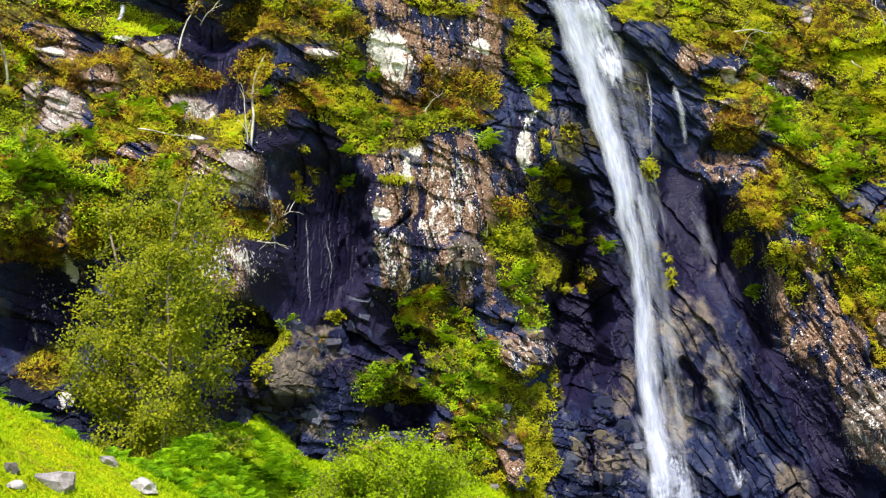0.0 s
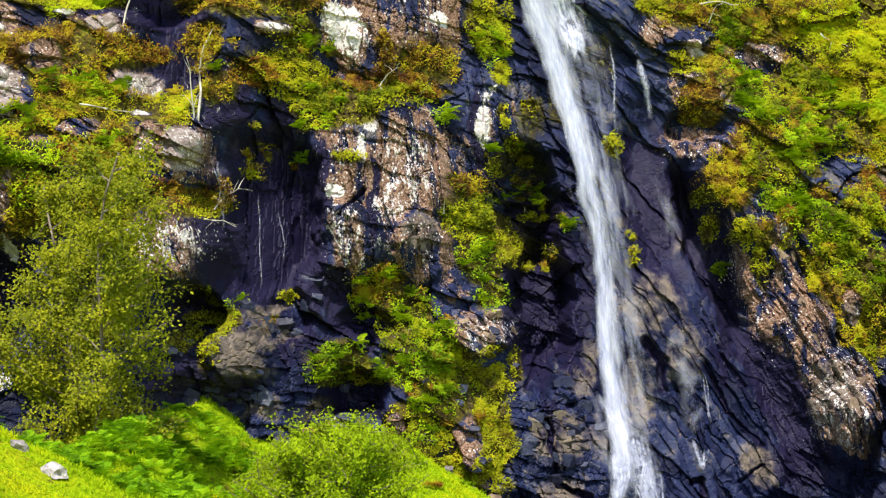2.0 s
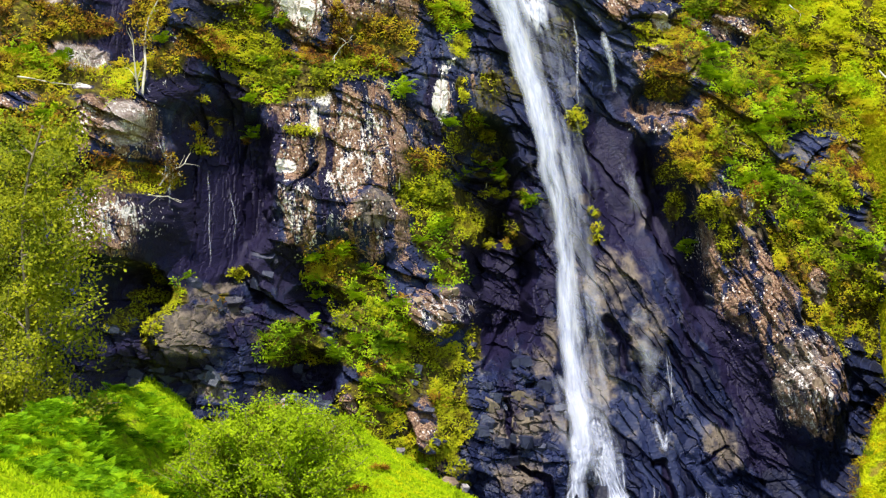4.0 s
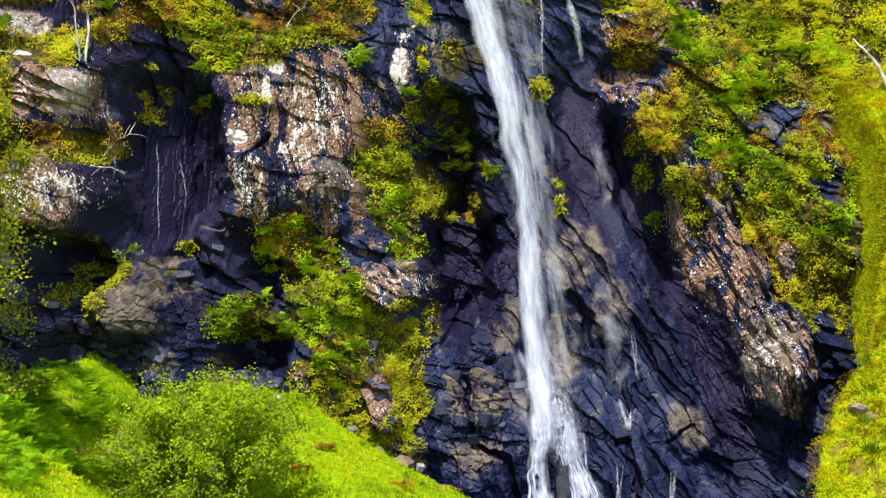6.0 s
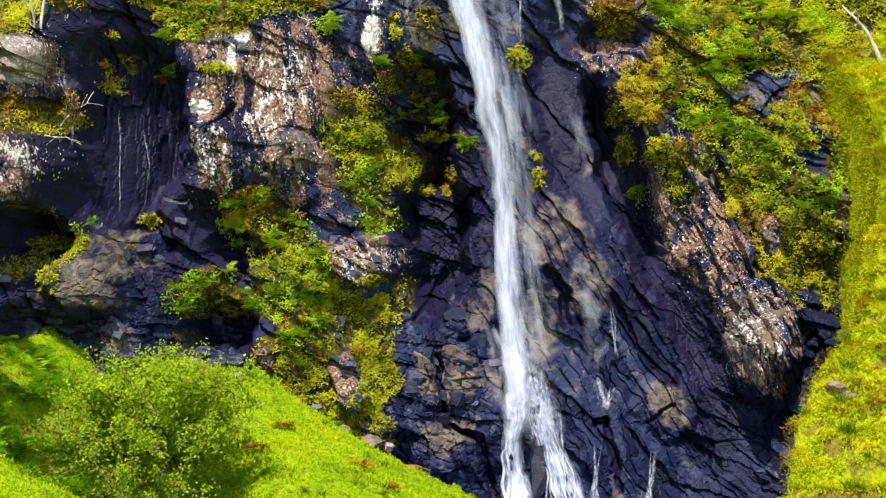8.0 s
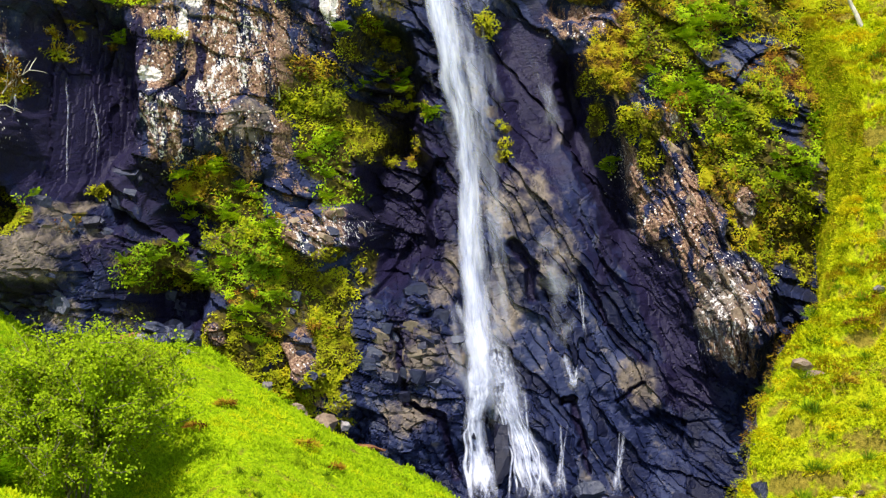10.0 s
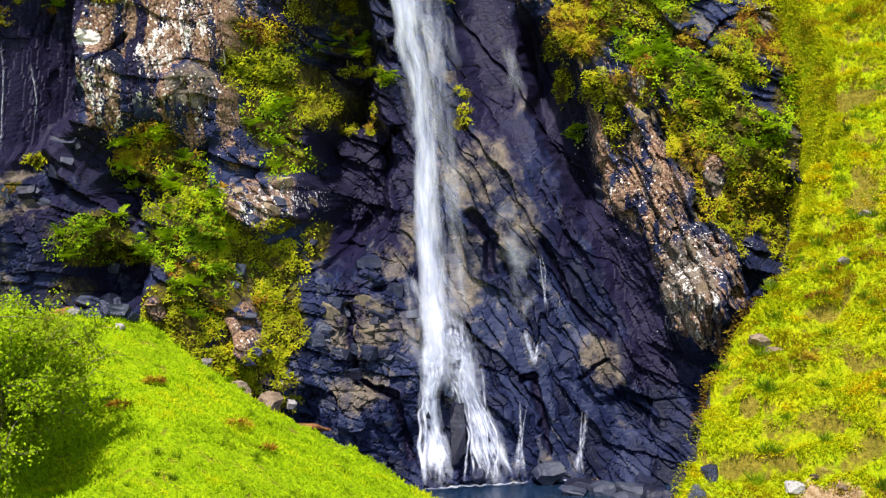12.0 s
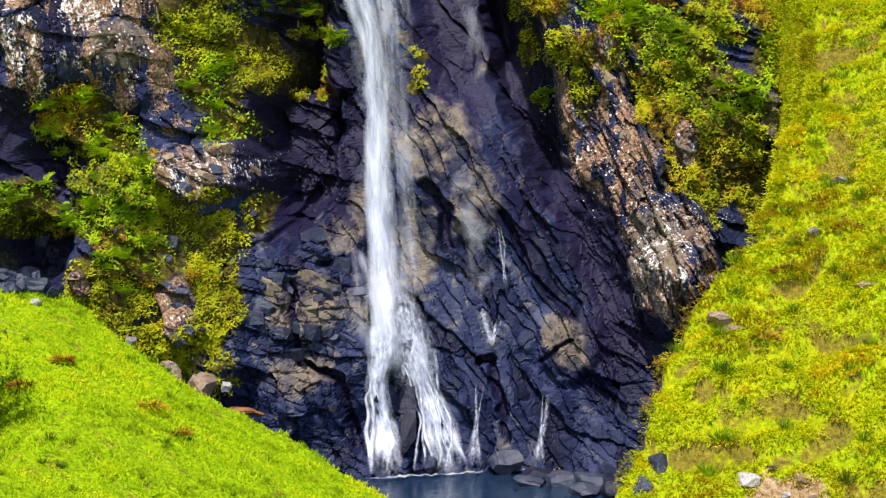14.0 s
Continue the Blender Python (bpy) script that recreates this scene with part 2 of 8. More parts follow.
def make_water_material(name, streak, cover, soft, long=0.09):
    """Falling water: white threads with gaps between them, so that the rock shows through."""
    n = Nodes(name)
    uv = n.tree.nodes.new("ShaderNodeAttribute")
    uv.attribute_name = "run"
    a = n.noise(streak, 5.0, 0.65, (1.0, long, 1.0), uv.outputs["Vector"])
    b = n.noise(streak * 0.35, 3.0, 0.5, (1.0, 2.4 * long, 1.0), uv.outputs["Vector"])
    edge = n.attr("edge")
    s = n.math("ADD", n.math("MULTIPLY", a, 0.7), n.math("MULTIPLY", b, 0.5))
    ragged = n.math("SUBTRACT", n.math("MULTIPLY", edge, 1.35), n.math("MULTIPLY", b, 0.55))
    s = n.math("MULTIPLY", n.math("ADD", s, cover - 0.6), n.math("MAXIMUM", ragged, 0.0))
    alpha = n.ramp(s, (0.02, 0.0), (0.02 + soft, 1.0))
    n.finish(n.ramp(a, (0.30, (0.48, 0.54, 0.80)), (0.62, (0.80, 0.83, 0.95))), 0.5, 0.3)
    n.put(n.bsdf.inputs["Alpha"], alpha)
    return n.mat


def make_pool_material():
    n = Nodes("pool_water")
    a = n.noise(3.0, 4.0, 0.6, (1, 1.8, 1))
    n.bump(a, 0.35, 0.06)
    col = n.ramp(a, (0.3, (0.004, 0.012, 0.035)), (0.7, (0.012, 0.034, 0.075)))
    return n.finish(col, 0.08, 0.5)


cliff_mat = make_cliff_material()
turf_mat = make_ground_material()
basalt_mat = make_rock_material("basalt", (0.008, 0.008, 0.022), (0.024, 0.029, 0.066), (0.065, 0.074, 0.105), 0.0, 0.38)
tan_mat = make_rock_material("ochre_stone", (0.06, 0.05, 0.045), (0.14, 0.11, 0.075), (0.25, 0.20, 0.14))
dry_mat = make_rock_material("dry_stone", (0.05, 0.03, 0.028), (0.17, 0.115, 0.08), (0.38, 0.29, 0.20), 0.22, 0.85)
pale_mat = make_rock_material("pale_stone", (0.13, 0.11, 0.11), (0.28, 0.25, 0.25), (0.48, 0.45, 0.45), 0.2, 0.85)
rust_mat = make_rock_material("rusty_stone", (0.12, 0.05, 0.02), (0.36, 0.15, 0.05), (0.52, 0.28, 0.12))
fern_mat = make_leaf_material("fern_green", (0.08, 0.14, 0.005), (0.21, 0.35, 0.006), (0.40, 0.52, 0.008))
bracken_mat = make_leaf_material("bracken_green", (0.06, 0.14, 0.004), (0.17, 0.36, 0.006), (0.33, 0.52, 0.008), glow=0.36)
deep_mat = make_leaf_material("deep_green", (0.05, 0.07, 0.004), (0.17, 0.21, 0.005), (0.35, 0.37, 0.007))
heath_mat = make_leaf_material("olive_heath", (0.08, 0.035, 0.012), (0.22, 0.13, 0.014), (0.40, 0.30, 0.012), (0.42, 0.40, 0.012))
moss_mat = make_leaf_material("yellow_moss", (0.13, 0.11, 0.008), (0.26, 0.26, 0.009), (0.37, 0.41, 0.009), (0.48, 0.42, 0.012))
rust_leaf_mat = make_leaf_material("rusty_heath", (0.06, 0.02, 0.008), (0.24, 0.11, 0.012), (0.40, 0.30, 0.015))
birch_leaf_mat = make_leaf_material("birch_leaf", (0.13, 0.165, 0.012), (0.26, 0.29, 0.015), (0.42, 0.42, 0.018), glow=0.42)
slope_mat = make_leaf_material("slope_grass", (0.300, 0.220, 0.007), (0.420, 0.400, 0.006), (0.460, 0.520, 0.006), (0.620, 0.560, 0.007), glow=0.34, mixed=0.14)
rush_mat = make_leaf_material("rush_green", (0.06, 0.11, 0.005), (0.13, 0.22, 0.006), (0.24, 0.36, 0.008))
rowan_leaf_mat = make_leaf_material("rowan_leaf", (0.17, 0.20, 0.010), (0.26, 0.38, 0.008), (0.40, 0.53, 0.010), glow=0.4)
lush_mat = make_leaf_material("lush_grass", (0.19, 0.27, 0.004), (0.31, 0.46, 0.005), (0.41, 0.55, 0.006), (0.54, 0.56, 0.007), glow=0.34, mixed=0.07)
sere_mat = make_leaf_material("sere_grass", (0.34, 0.23, 0.008), (0.48, 0.43, 0.007), (0.45, 0.53, 0.006), (0.63, 0.60, 0.007), (0.66, 0.50, 0.009), glow=0.34, mixed=0.08)
bark_mat = make_bark_material("bark", (0.06, 0.045, 0.035), (0.26, 0.21, 0.16))
pale_bark_mat = make_bark_material("pale_bark", (0.22, 0.19, 0.15), (0.62, 0.58, 0.50))
water_mat = make_water_material("falling_water", 7.5, 0.42, 1.05, 0.16)
veil_mat = make_water_material("water_veil", 7.0, 0.10, 2.0)
foam_mat = make_water_material("foam", 12.0, 0.18, 0.5)
thread_mat = make_water_material("water_thread", 16.0, 0.16, 0.5, 0.42)
mist_mat = make_water_material("mist", 3.0, 0.03, 2.3, 0.2)
burst_mat = make_water_material("spray", 2.6, 0.05, 2.2, 0.6)
lace_mat = make_water_material("water_lace", 6.0, 0.17, 0.26, 0.34)
pool_mat = make_pool_material()

# ---------------------------------------------------------------- the cliff's form
FALL_Z = (-0.09, 0.97, 1.99, 3.00, 3.77, 4.57, 6.21, 7.88, 9.41, 10.79, 12.36, 13.95, 15.73, 17.16, 18.42)
FALL_X = (0.55, 0.39, -0.16, -0.20, -0.22, -0.33, -0.50, -0.62, -0.76, -1.01, -1.32, -1.68, -2.20, -2.72, -3.15)
KNOT_X = (-30, -16, -12.4, -11, -9.5, -8.3, -5.9, -3.9, -1.8, 0, 2, 4, 5.5, 7.2, 9.4, 14, 30)
KNOT_Y = (-19, -8.7, -6.2, -4.8, -3.0, -1.9, -0.95, 0.1, 1.0, 1.5, 1.9, 2.4, 2.3, 1.8, 2.4, 4, 8)


def face_depth(x, z):
    """The plain rock face, leaning back, without its relief."""
    return np.interp(x, KNOT_X, KNOT_Y) + 0.2 * (z - 5) + 0.02 * np.maximum(0, -8 - x) * np.maximum(0, z - 8)


CELL = 0.036
X_AXIS = np.arange(-19.0, 11.2, CELL)
Z_AXIS = np.arange(-1.2, 19.2, CELL)
GX, GZ = np.meshgrid(X_AXIS, Z_AXIS, indexing="ij")
WX = GX + 0.35 * fbm(GX * 1.1, GZ * 1.1, 4, 3)
WZ = GZ + 0.35 * fbm(GX * 1.1, GZ * 1.1, 4, 23)
relief = np.zeros_like(GX)
cover = {k: np.zeros_like(GX) for k in ("dry", "tan", "lichen", "moss", "seep_shade", "pale")}


def blob(x, z, rx, rz, soft=0.45, lean=0.0):
    """From 1 inside an uneven oval to 0 outside."""
    c, s = math.cos(radians(lean)), math.sin(radians(lean))
    dx, dz = WX - x, WZ - z
    r = np.sqrt(((dx * c + dz * s) / rx) ** 2 + ((dz * c - dx * s) / rz) ** 2)
    return 1 - step(1 - soft, 1 + soft, r)


def shape(x, z, rx, rz, out, soft=0.45, lean=0.0):
    """Pushes the face out (or in, where out is negative)."""
    relief[:] -= out * blob(x, z, rx, rz, soft, lean)


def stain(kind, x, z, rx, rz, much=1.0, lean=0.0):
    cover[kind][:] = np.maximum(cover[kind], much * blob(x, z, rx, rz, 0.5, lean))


BARE = []


def bare(kind, x, z, rx, rz, out, lean=0.0):
    """A hump of bare rock that breaks through the plants."""
    here = blob(x, z, rx, rz, 0.30, lean)
    relief[:] -= out * here
    cover["moss"][:] *= 1 - blob(x, z, rx * 1.1, rz * 1.1, 0.30, lean)
    cover["seep_shade"][:] *= 1 - here
    cover[kind][:] = np.maximum(cover[kind], 0.95 * here)
    cover["lichen"][:] = np.maximum(cover["lichen"], 0.34 * here)
    BARE.append((x, z, rx, rz))


def is_bare(x, z):
    wx, wz = x + 0.12 * fbm(x * 4, z * 4, 2, 33), z + 0.12 * fbm(x * 4, z * 4, 2, 34)
    got = np.zeros(np.shape(x), bool)
    for bx, bz, rx, rz in BARE:
        got |= ((wx - bx) / rx) ** 2 + ((wz - bz) / rz) ** 2 < 1.15
    return got


# bulges and hollows of the face
shape(-6.98, 11.11, 1.95, 2.44, 0.7, 0.35, 0)
shape(-11.85, 9.14, 1.03, 1.10, 1.3, 0.3, 0)
shape(-14.37, 12.71, 3.40, 2.21, 0.25, 0.6, 0)
shape(-15.88, 10.70, 2.42, 1.14, 1.0, 0.7, 0)
shape(-12.35, 11.50, 1.19, 0.89, 0.5, 0.4, 0)
shape(-5.93, 9.08, 0.78, 0.94, 0.45, 0.25, 0)
shape(-8.06, 9.29, 0.88, 1.12, 0.4, 0.3, 0)
shape(-4.06, 6.92, 1.12, 0.62, 0.7, 0.2, 0)
shape(-4.28, 13.10, 0.85, 1.19, 0.4, 0.3, 0)
shape(-10.24, 6.42, 0.72, 0.83, 0.45, 0.35, 0)
shape(-5.35, 5.31, 1.76, 2.25, 0.7, 0.5, 0)
shape(-7.04, 16.22, 2.54, 1.52, 0.5, 0.4, 0)
shape(-1.00, 15.98, 0.72, 1.61, 0.3, 0.5, 0)
shape(5.66, 5.61, 1.20, 2.41, 1.0, 0.4, 20)
shape(3.77, 11.71, 1.82, 2.81, 1.0, 0.45, 20)
shape(7.10, 8.91, 1.78, 1.78, 0.8, 0.5, 0)
shape(-2.11, 3.39, 1.53, 2.29, 0.6, 0.3, 0)
shape(1.12, 6.70, 1.18, 1.73, 0.35, 0.4, 30)
shape(3.82, 2.90, 0.87, 0.79, 0.3, 0.3, 0)
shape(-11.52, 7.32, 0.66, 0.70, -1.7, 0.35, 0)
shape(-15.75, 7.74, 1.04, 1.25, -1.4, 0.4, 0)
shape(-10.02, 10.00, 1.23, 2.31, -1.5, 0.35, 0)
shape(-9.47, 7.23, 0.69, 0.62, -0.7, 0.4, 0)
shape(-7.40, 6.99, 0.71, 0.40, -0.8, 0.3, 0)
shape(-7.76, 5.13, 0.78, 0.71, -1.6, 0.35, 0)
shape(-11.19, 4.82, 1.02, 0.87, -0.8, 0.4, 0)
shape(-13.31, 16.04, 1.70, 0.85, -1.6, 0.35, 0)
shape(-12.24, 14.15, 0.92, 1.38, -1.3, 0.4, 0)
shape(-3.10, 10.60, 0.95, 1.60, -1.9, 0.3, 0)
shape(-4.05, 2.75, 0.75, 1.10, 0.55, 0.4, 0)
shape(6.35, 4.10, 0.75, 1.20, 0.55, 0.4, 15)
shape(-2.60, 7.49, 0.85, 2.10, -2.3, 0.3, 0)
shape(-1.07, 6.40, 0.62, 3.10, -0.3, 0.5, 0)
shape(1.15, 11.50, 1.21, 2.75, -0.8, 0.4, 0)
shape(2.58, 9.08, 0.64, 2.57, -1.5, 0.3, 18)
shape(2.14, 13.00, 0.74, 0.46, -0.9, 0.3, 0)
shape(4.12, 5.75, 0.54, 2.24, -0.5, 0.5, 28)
# what the face is made of, place by place; shaded hollows painted dark
stain("seep_shade", -10.01, 9.84, 1.46, 2.62, 0.95, 0)
stain("seep_shade", -2.60, 7.80, 0.85, 2.32, 0.9, 0)
stain("seep_shade", 2.50, 9.08, 0.68, 2.73, 0.95, 18)
stain("seep_shade", 4.99, 3.29, 0.96, 1.27, 0.8, 0)
stain("seep_shade", -13.28, 15.64, 1.85, 0.93, 0.9, 0)
stain("seep_shade", -12.10, 14.01, 0.92, 1.53, 0.85, 0)
stain("seep_shade", -7.75, 5.05, 0.94, 0.71, 0.8, 0)
stain("seep_shade", -15.70, 7.81, 1.11, 1.25, 0.8, 0)
stain("seep_shade", -11.52, 7.25, 0.73, 0.73, 0.8, 0)
stain("seep_shade", 4.42, 5.13, 0.56, 1.92, 0.8, 25)
stain("seep_shade", -4.16, 11.36, 0.62, 0.78, 0.6, 0)
stain("seep_shade", -7.55, 6.91, 0.79, 0.47, 0.8, 0)
stain("seep_shade", 1.48, 10.65, 0.79, 2.63, 0.6, 20)
stain("seep_shade", 2.60, 6.87, 0.96, 2.26, 0.5, 25)
stain("seep_shade", -8.89, 6.61, 0.62, 1.71, 0.6, 0)
stain("seep_shade", -1.66, 7.81, 0.79, 2.91, 0.75, 0)
stain("seep_shade", -2.15, 4.69, 0.65, 1.17, 0.45, 0)
stain("seep_shade", 1.34, 9.30, 0.81, 2.02, 0.5, 15)
stain("seep_shade", -11.33, 5.53, 1.60, 0.87, 0.75, 0)
stain("seep_shade", -11.99, 6.69, 0.87, 0.87, 0.7, 0)
stain("seep_shade", -11.04, 7.83, 0.89, 0.59, 0.6, 0)
stain("seep_shade", -8.79, 8.48, 0.47, 0.94, 0.8, 0)
stain("seep_shade", -1.70, 8.89, 0.63, 2.50, 0.6, 0)
stain("dry", -8.17, 15.54, 0.92, 1.25, 0.95, 0)
stain("dry", -5.55, 16.17, 0.77, 1.54, 0.95, 0)
stain("dry", -8.04, 16.99, 1.18, 0.51, 0.95, 0)
stain("dry", -6.55, 15.73, 1.52, 1.35, 0.95, 0)
stain("dry", -6.34, 11.30, 1.80, 1.96, 0.95, 0)
stain("dry", -8.10, 11.57, 0.89, 1.46, 0.95, 0)
stain("dry", -8.06, 9.13, 0.80, 1.12, 0.95, 0)
stain("dry", -5.93, 9.16, 0.89, 1.05, 0.95, 0)
stain("dry", -4.22, 6.89, 1.31, 0.74, 0.95, 0)
stain("dry", -11.85, 9.14, 1.10, 1.10, 0.95, 0)
stain("dry", -13.00, 13.44, 0.75, 0.57, 0.95, 0)
stain("dry", -15.87, 12.89, 0.88, 0.73, 0.95, 0)
stain("dry", -11.72, 11.56, 0.90, 0.83, 0.95, 0)
stain("dry", -12.48, 11.49, 0.52, 0.74, 0.95, 0)
stain("dry", -16.16, 14.53, 0.89, 0.52, 0.95, 0)
stain("dry", -14.01, 14.68, 1.06, 0.53, 0.95, 0)
stain("dry", -15.23, 13.86, 1.34, 0.89, 0.95, 0)
stain("dry", -9.91, 15.23, 0.57, 0.40, 0.95, 0)
stain("dry", -13.98, 11.84, 0.88, 0.59, 0.95, 0)
stain("dry", -15.36, 10.16, 0.43, 0.71, 0.95, 0)
stain("dry", -15.99, 8.48, 0.42, 0.56, 0.95, 0)
stain("dry", -9.20, 13.38, 0.40, 1.13, 0.95, 0)
stain("dry", -15.35, 8.90, 0.31, 0.70, 0.95, 0)
stain("dry", 2.32, 14.01, 1.00, 0.83, 0.95, 0)
stain("dry", 3.45, 12.70, 0.41, 0.66, 0.95, 0)
stain("dry", 5.65, 5.29, 0.96, 1.60, 0.95, 0)
stain("dry", 3.53, 8.29, 0.97, 1.13, 0.95, 0)
stain("dry", 4.30, 6.85, 0.80, 0.97, 0.95, 0)
stain("dry", 1.97, 12.50, 0.98, 0.66, 0.95, 0)
stain("dry", 4.72, 11.21, 0.82, 0.82, 0.95, 0)
stain("dry", 4.52, 9.58, 0.49, 0.82, 0.95, 0)
stain("dry", 6.32, 7.65, 0.81, 1.13, 0.95, 0)
stain("dry", 7.70, 11.81, 0.50, 0.50, 0.95, 0)
stain("dry", 2.38, 14.44, 1.09, 1.27, 0.95, 0)
stain("dry", 1.08, 16.06, 0.73, 0.73, 0.95, 0)
stain("dry", 4.26, 15.42, 1.11, 0.74, 0.95, 0)
stain("dry", 6.01, 15.93, 0.93, 0.75, 0.95, 0)
stain("dry", -3.68, 13.31, 0.85, 1.37, 0.55, 0)
stain("dry", -7.88, 7.86, 0.95, 0.95, 0.5, 0)
stain("dry", -5.36, 7.70, 0.65, 0.81, 0.6, 0)
stain("dry", -4.59, 3.93, 0.67, 0.90, 0.9, 0)
stain("dry", -6.41, 4.43, 0.44, 0.44, 0.9, 0)
stain("dry", -4.00, 2.59, 0.60, 0.60, 0.8, 0)
stain("dry", 3.84, -0.21, 0.79, 0.39, 0.55, 0)
stain("dry", 3.41, 10.22, 0.82, 1.47, 0.5, 0)
stain("tan", -10.24, 6.38, 0.57, 0.68, 1.0, 0)
stain("tan", -9.31, 6.62, 0.46, 0.31, 0.7, 0)
stain("tan", -10.07, 7.39, 0.53, 0.27, 0.7, 0)
stain("tan", -10.32, 4.89, 0.75, 0.30, 0.7, 0)
stain("tan", 0.65, 7.64, 0.95, 0.95, 0.62, 0)
stain("tan", 1.51, 6.08, 0.63, 0.94, 0.58, 0)
stain("tan", 1.30, 9.39, 0.48, 0.48, 0.5, 0)
stain("tan", -2.04, 3.84, 0.76, 0.53, 0.7, 0)
stain("tan", -2.10, 2.36, 0.68, 0.53, 0.6, 0)
stain("tan", 3.82, 2.90, 0.67, 0.60, 0.75, 0)
stain("tan", -0.05, 10.11, 0.29, 0.14, 1.0, 0)
stain("tan", -5.85, 9.49, 0.57, 0.49, 0.8, 0)
stain("tan", -1.37, 5.79, 0.46, 0.93, 0.6, 0)
stain("tan", 0.33, 5.16, 0.62, 0.94, 0.55, 0)
stain("tan", 5.65, 5.14, 0.64, 1.28, 0.6, 0)
stain("tan", 6.30, 7.02, 0.32, 0.64, 0.7, 0)
stain("tan", -2.10, 3.63, 0.66, 0.50, 0.8, 0)
stain("tan", -0.60, 3.81, 0.62, 0.93, 0.5, 0)
stain("lichen", -8.26, 15.71, 0.58, 0.67, 0.6696, 0)
stain("lichen", -8.17, 15.28, 0.75, 0.92, 0.558, 0)
stain("lichen", -5.58, 15.81, 0.31, 0.31, 0.7905, 0)
stain("lichen", -5.55, 16.34, 0.60, 1.03, 0.418, 0)
stain("lichen", -7.40, 12.68, 0.33, 0.26, 0.744, 0)
stain("lichen", -7.60, 12.00, 0.16, 0.46, 0.7905, 0)
stain("lichen", -8.24, 10.78, 0.29, 0.26, 0.744, 0)
stain("lichen", -7.95, 12.07, 0.73, 0.97, 0.465, 0)
stain("lichen", -6.35, 11.46, 0.98, 1.80, 0.511, 0)
stain("lichen", -6.82, 10.45, 0.65, 1.14, 0.558, 0)
stain("lichen", -8.06, 9.61, 0.64, 0.96, 0.558, 0)
stain("lichen", -6.00, 8.83, 0.65, 0.65, 0.418, 0)
stain("lichen", -4.20, 12.85, 0.30, 0.76, 0.744, 0)
stain("lichen", -4.11, 13.73, 0.31, 0.26, 0.651, 0)
stain("lichen", -4.20, 13.28, 0.85, 1.19, 0.418, 0)
stain("lichen", -4.22, 6.89, 1.23, 0.65, 0.511, 0)
stain("lichen", -11.98, 9.13, 1.03, 0.88, 0.558, 0)
stain("lichen", -12.28, 8.98, 0.36, 0.44, 0.6138, 0)
stain("lichen", -15.88, 12.96, 0.51, 0.51, 0.558, 0)
stain("lichen", -16.13, 14.51, 0.33, 0.12, 0.7905, 0)
stain("lichen", -12.93, 13.37, 0.60, 0.38, 0.558, 0)
stain("lichen", -12.49, 11.56, 0.27, 0.52, 0.558, 0)
stain("lichen", -11.59, 11.57, 0.53, 0.53, 0.465, 0)
stain("lichen", -12.74, 12.54, 0.22, 0.12, 0.7905, 0)
stain("lichen", -9.84, 15.30, 0.29, 0.23, 0.744, 0)
stain("lichen", -14.71, 14.92, 0.18, 0.12, 0.7905, 0)
stain("lichen", -15.42, 9.04, 0.17, 0.42, 0.7905, 0)
stain("lichen", -7.27, 8.82, 0.96, 0.80, 0.372, 0)
stain("lichen", -15.14, 5.94, 0.19, 0.41, 0.651, 0)
stain("lichen", 1.08, 16.25, 0.45, 0.73, 0.418, 0)
stain("lichen", 4.27, 15.61, 0.74, 0.74, 0.465, 0)
stain("lichen", 2.42, 15.37, 0.36, 0.27, 0.651, 0)
stain("lichen", 4.89, 17.48, 0.26, 0.34, 0.465, 0)
stain("lichen", 4.52, 9.58, 0.20, 0.23, 0.558, 0)
stain("lichen", 5.65, 5.14, 0.72, 1.28, 0.372, 0)
stain("lichen", 2.15, 13.84, 0.66, 0.83, 0.372, 0)
stain("lichen", 5.61, 3.76, 0.64, 0.64, 0.418, 0)
stain("lichen", -11.42, 13.63, 0.93, 2.16, 0.4, 0)
stain("lichen", -9.23, 14.64, 0.98, 0.98, 0.42, 0)
stain("lichen", -0.66, 15.08, 1.07, 1.60, 0.36, 0)
stain("lichen", 2.95, 14.83, 1.64, 1.64, 0.46, 0)
stain("lichen", -3.69, 11.75, 1.01, 1.52, 0.38, 0)
stain("lichen", -15.70, 7.81, 0.97, 1.25, 0.45, 0)
stain("lichen", 3.72, 9.58, 0.98, 2.28, 0.42, 0)
stain("lichen", 7.16, 10.66, 1.15, 1.47, 0.42, 0)
stain("lichen", -7.28, 9.14, 1.12, 1.12, 0.46, 0)
stain("lichen", -13.66, 15.28, 0.92, 0.61, 0.4, 0)
stain("lichen", 6.71, 6.09, 0.96, 1.44, 0.46, 0)
stain("lichen", 5.90, 4.71, 0.85, 1.57, 0.5, 0)
stain("moss", -1.88, 13.72, 0.65, 1.13, 0.55, 0)
stain("moss", -2.82, 13.18, 0.52, 0.86, 0.55, 0)
stain("moss", -3.69, 11.75, 0.42, 0.51, 0.5, 0)
stain("moss", -0.66, 15.08, 0.62, 0.89, 0.5, 0)
stain("moss", -2.84, 11.61, 0.85, 0.51, 0.45, 0)
stain("moss", -3.23, 9.34, 0.62, 0.77, 0.5, 0)
stain("moss", -5.23, 7.04, 0.45, 0.37, 0.7, 0)
stain("moss", -8.71, 4.78, 0.46, 0.46, 0.5, 0)
stain("moss", -15.39, 15.56, 1.67, 0.53, 0.8)
stain("moss", -16.73, 15.24, 1.05, 0.60, 0.8)
stain("moss", -14.23, 14.19, 1.50, 0.60, 0.8)
stain("moss", -14.41, 13.17, 1.19, 0.67, 0.8)
stain("moss", -15.72, 13.81, 1.04, 0.41, 0.8)
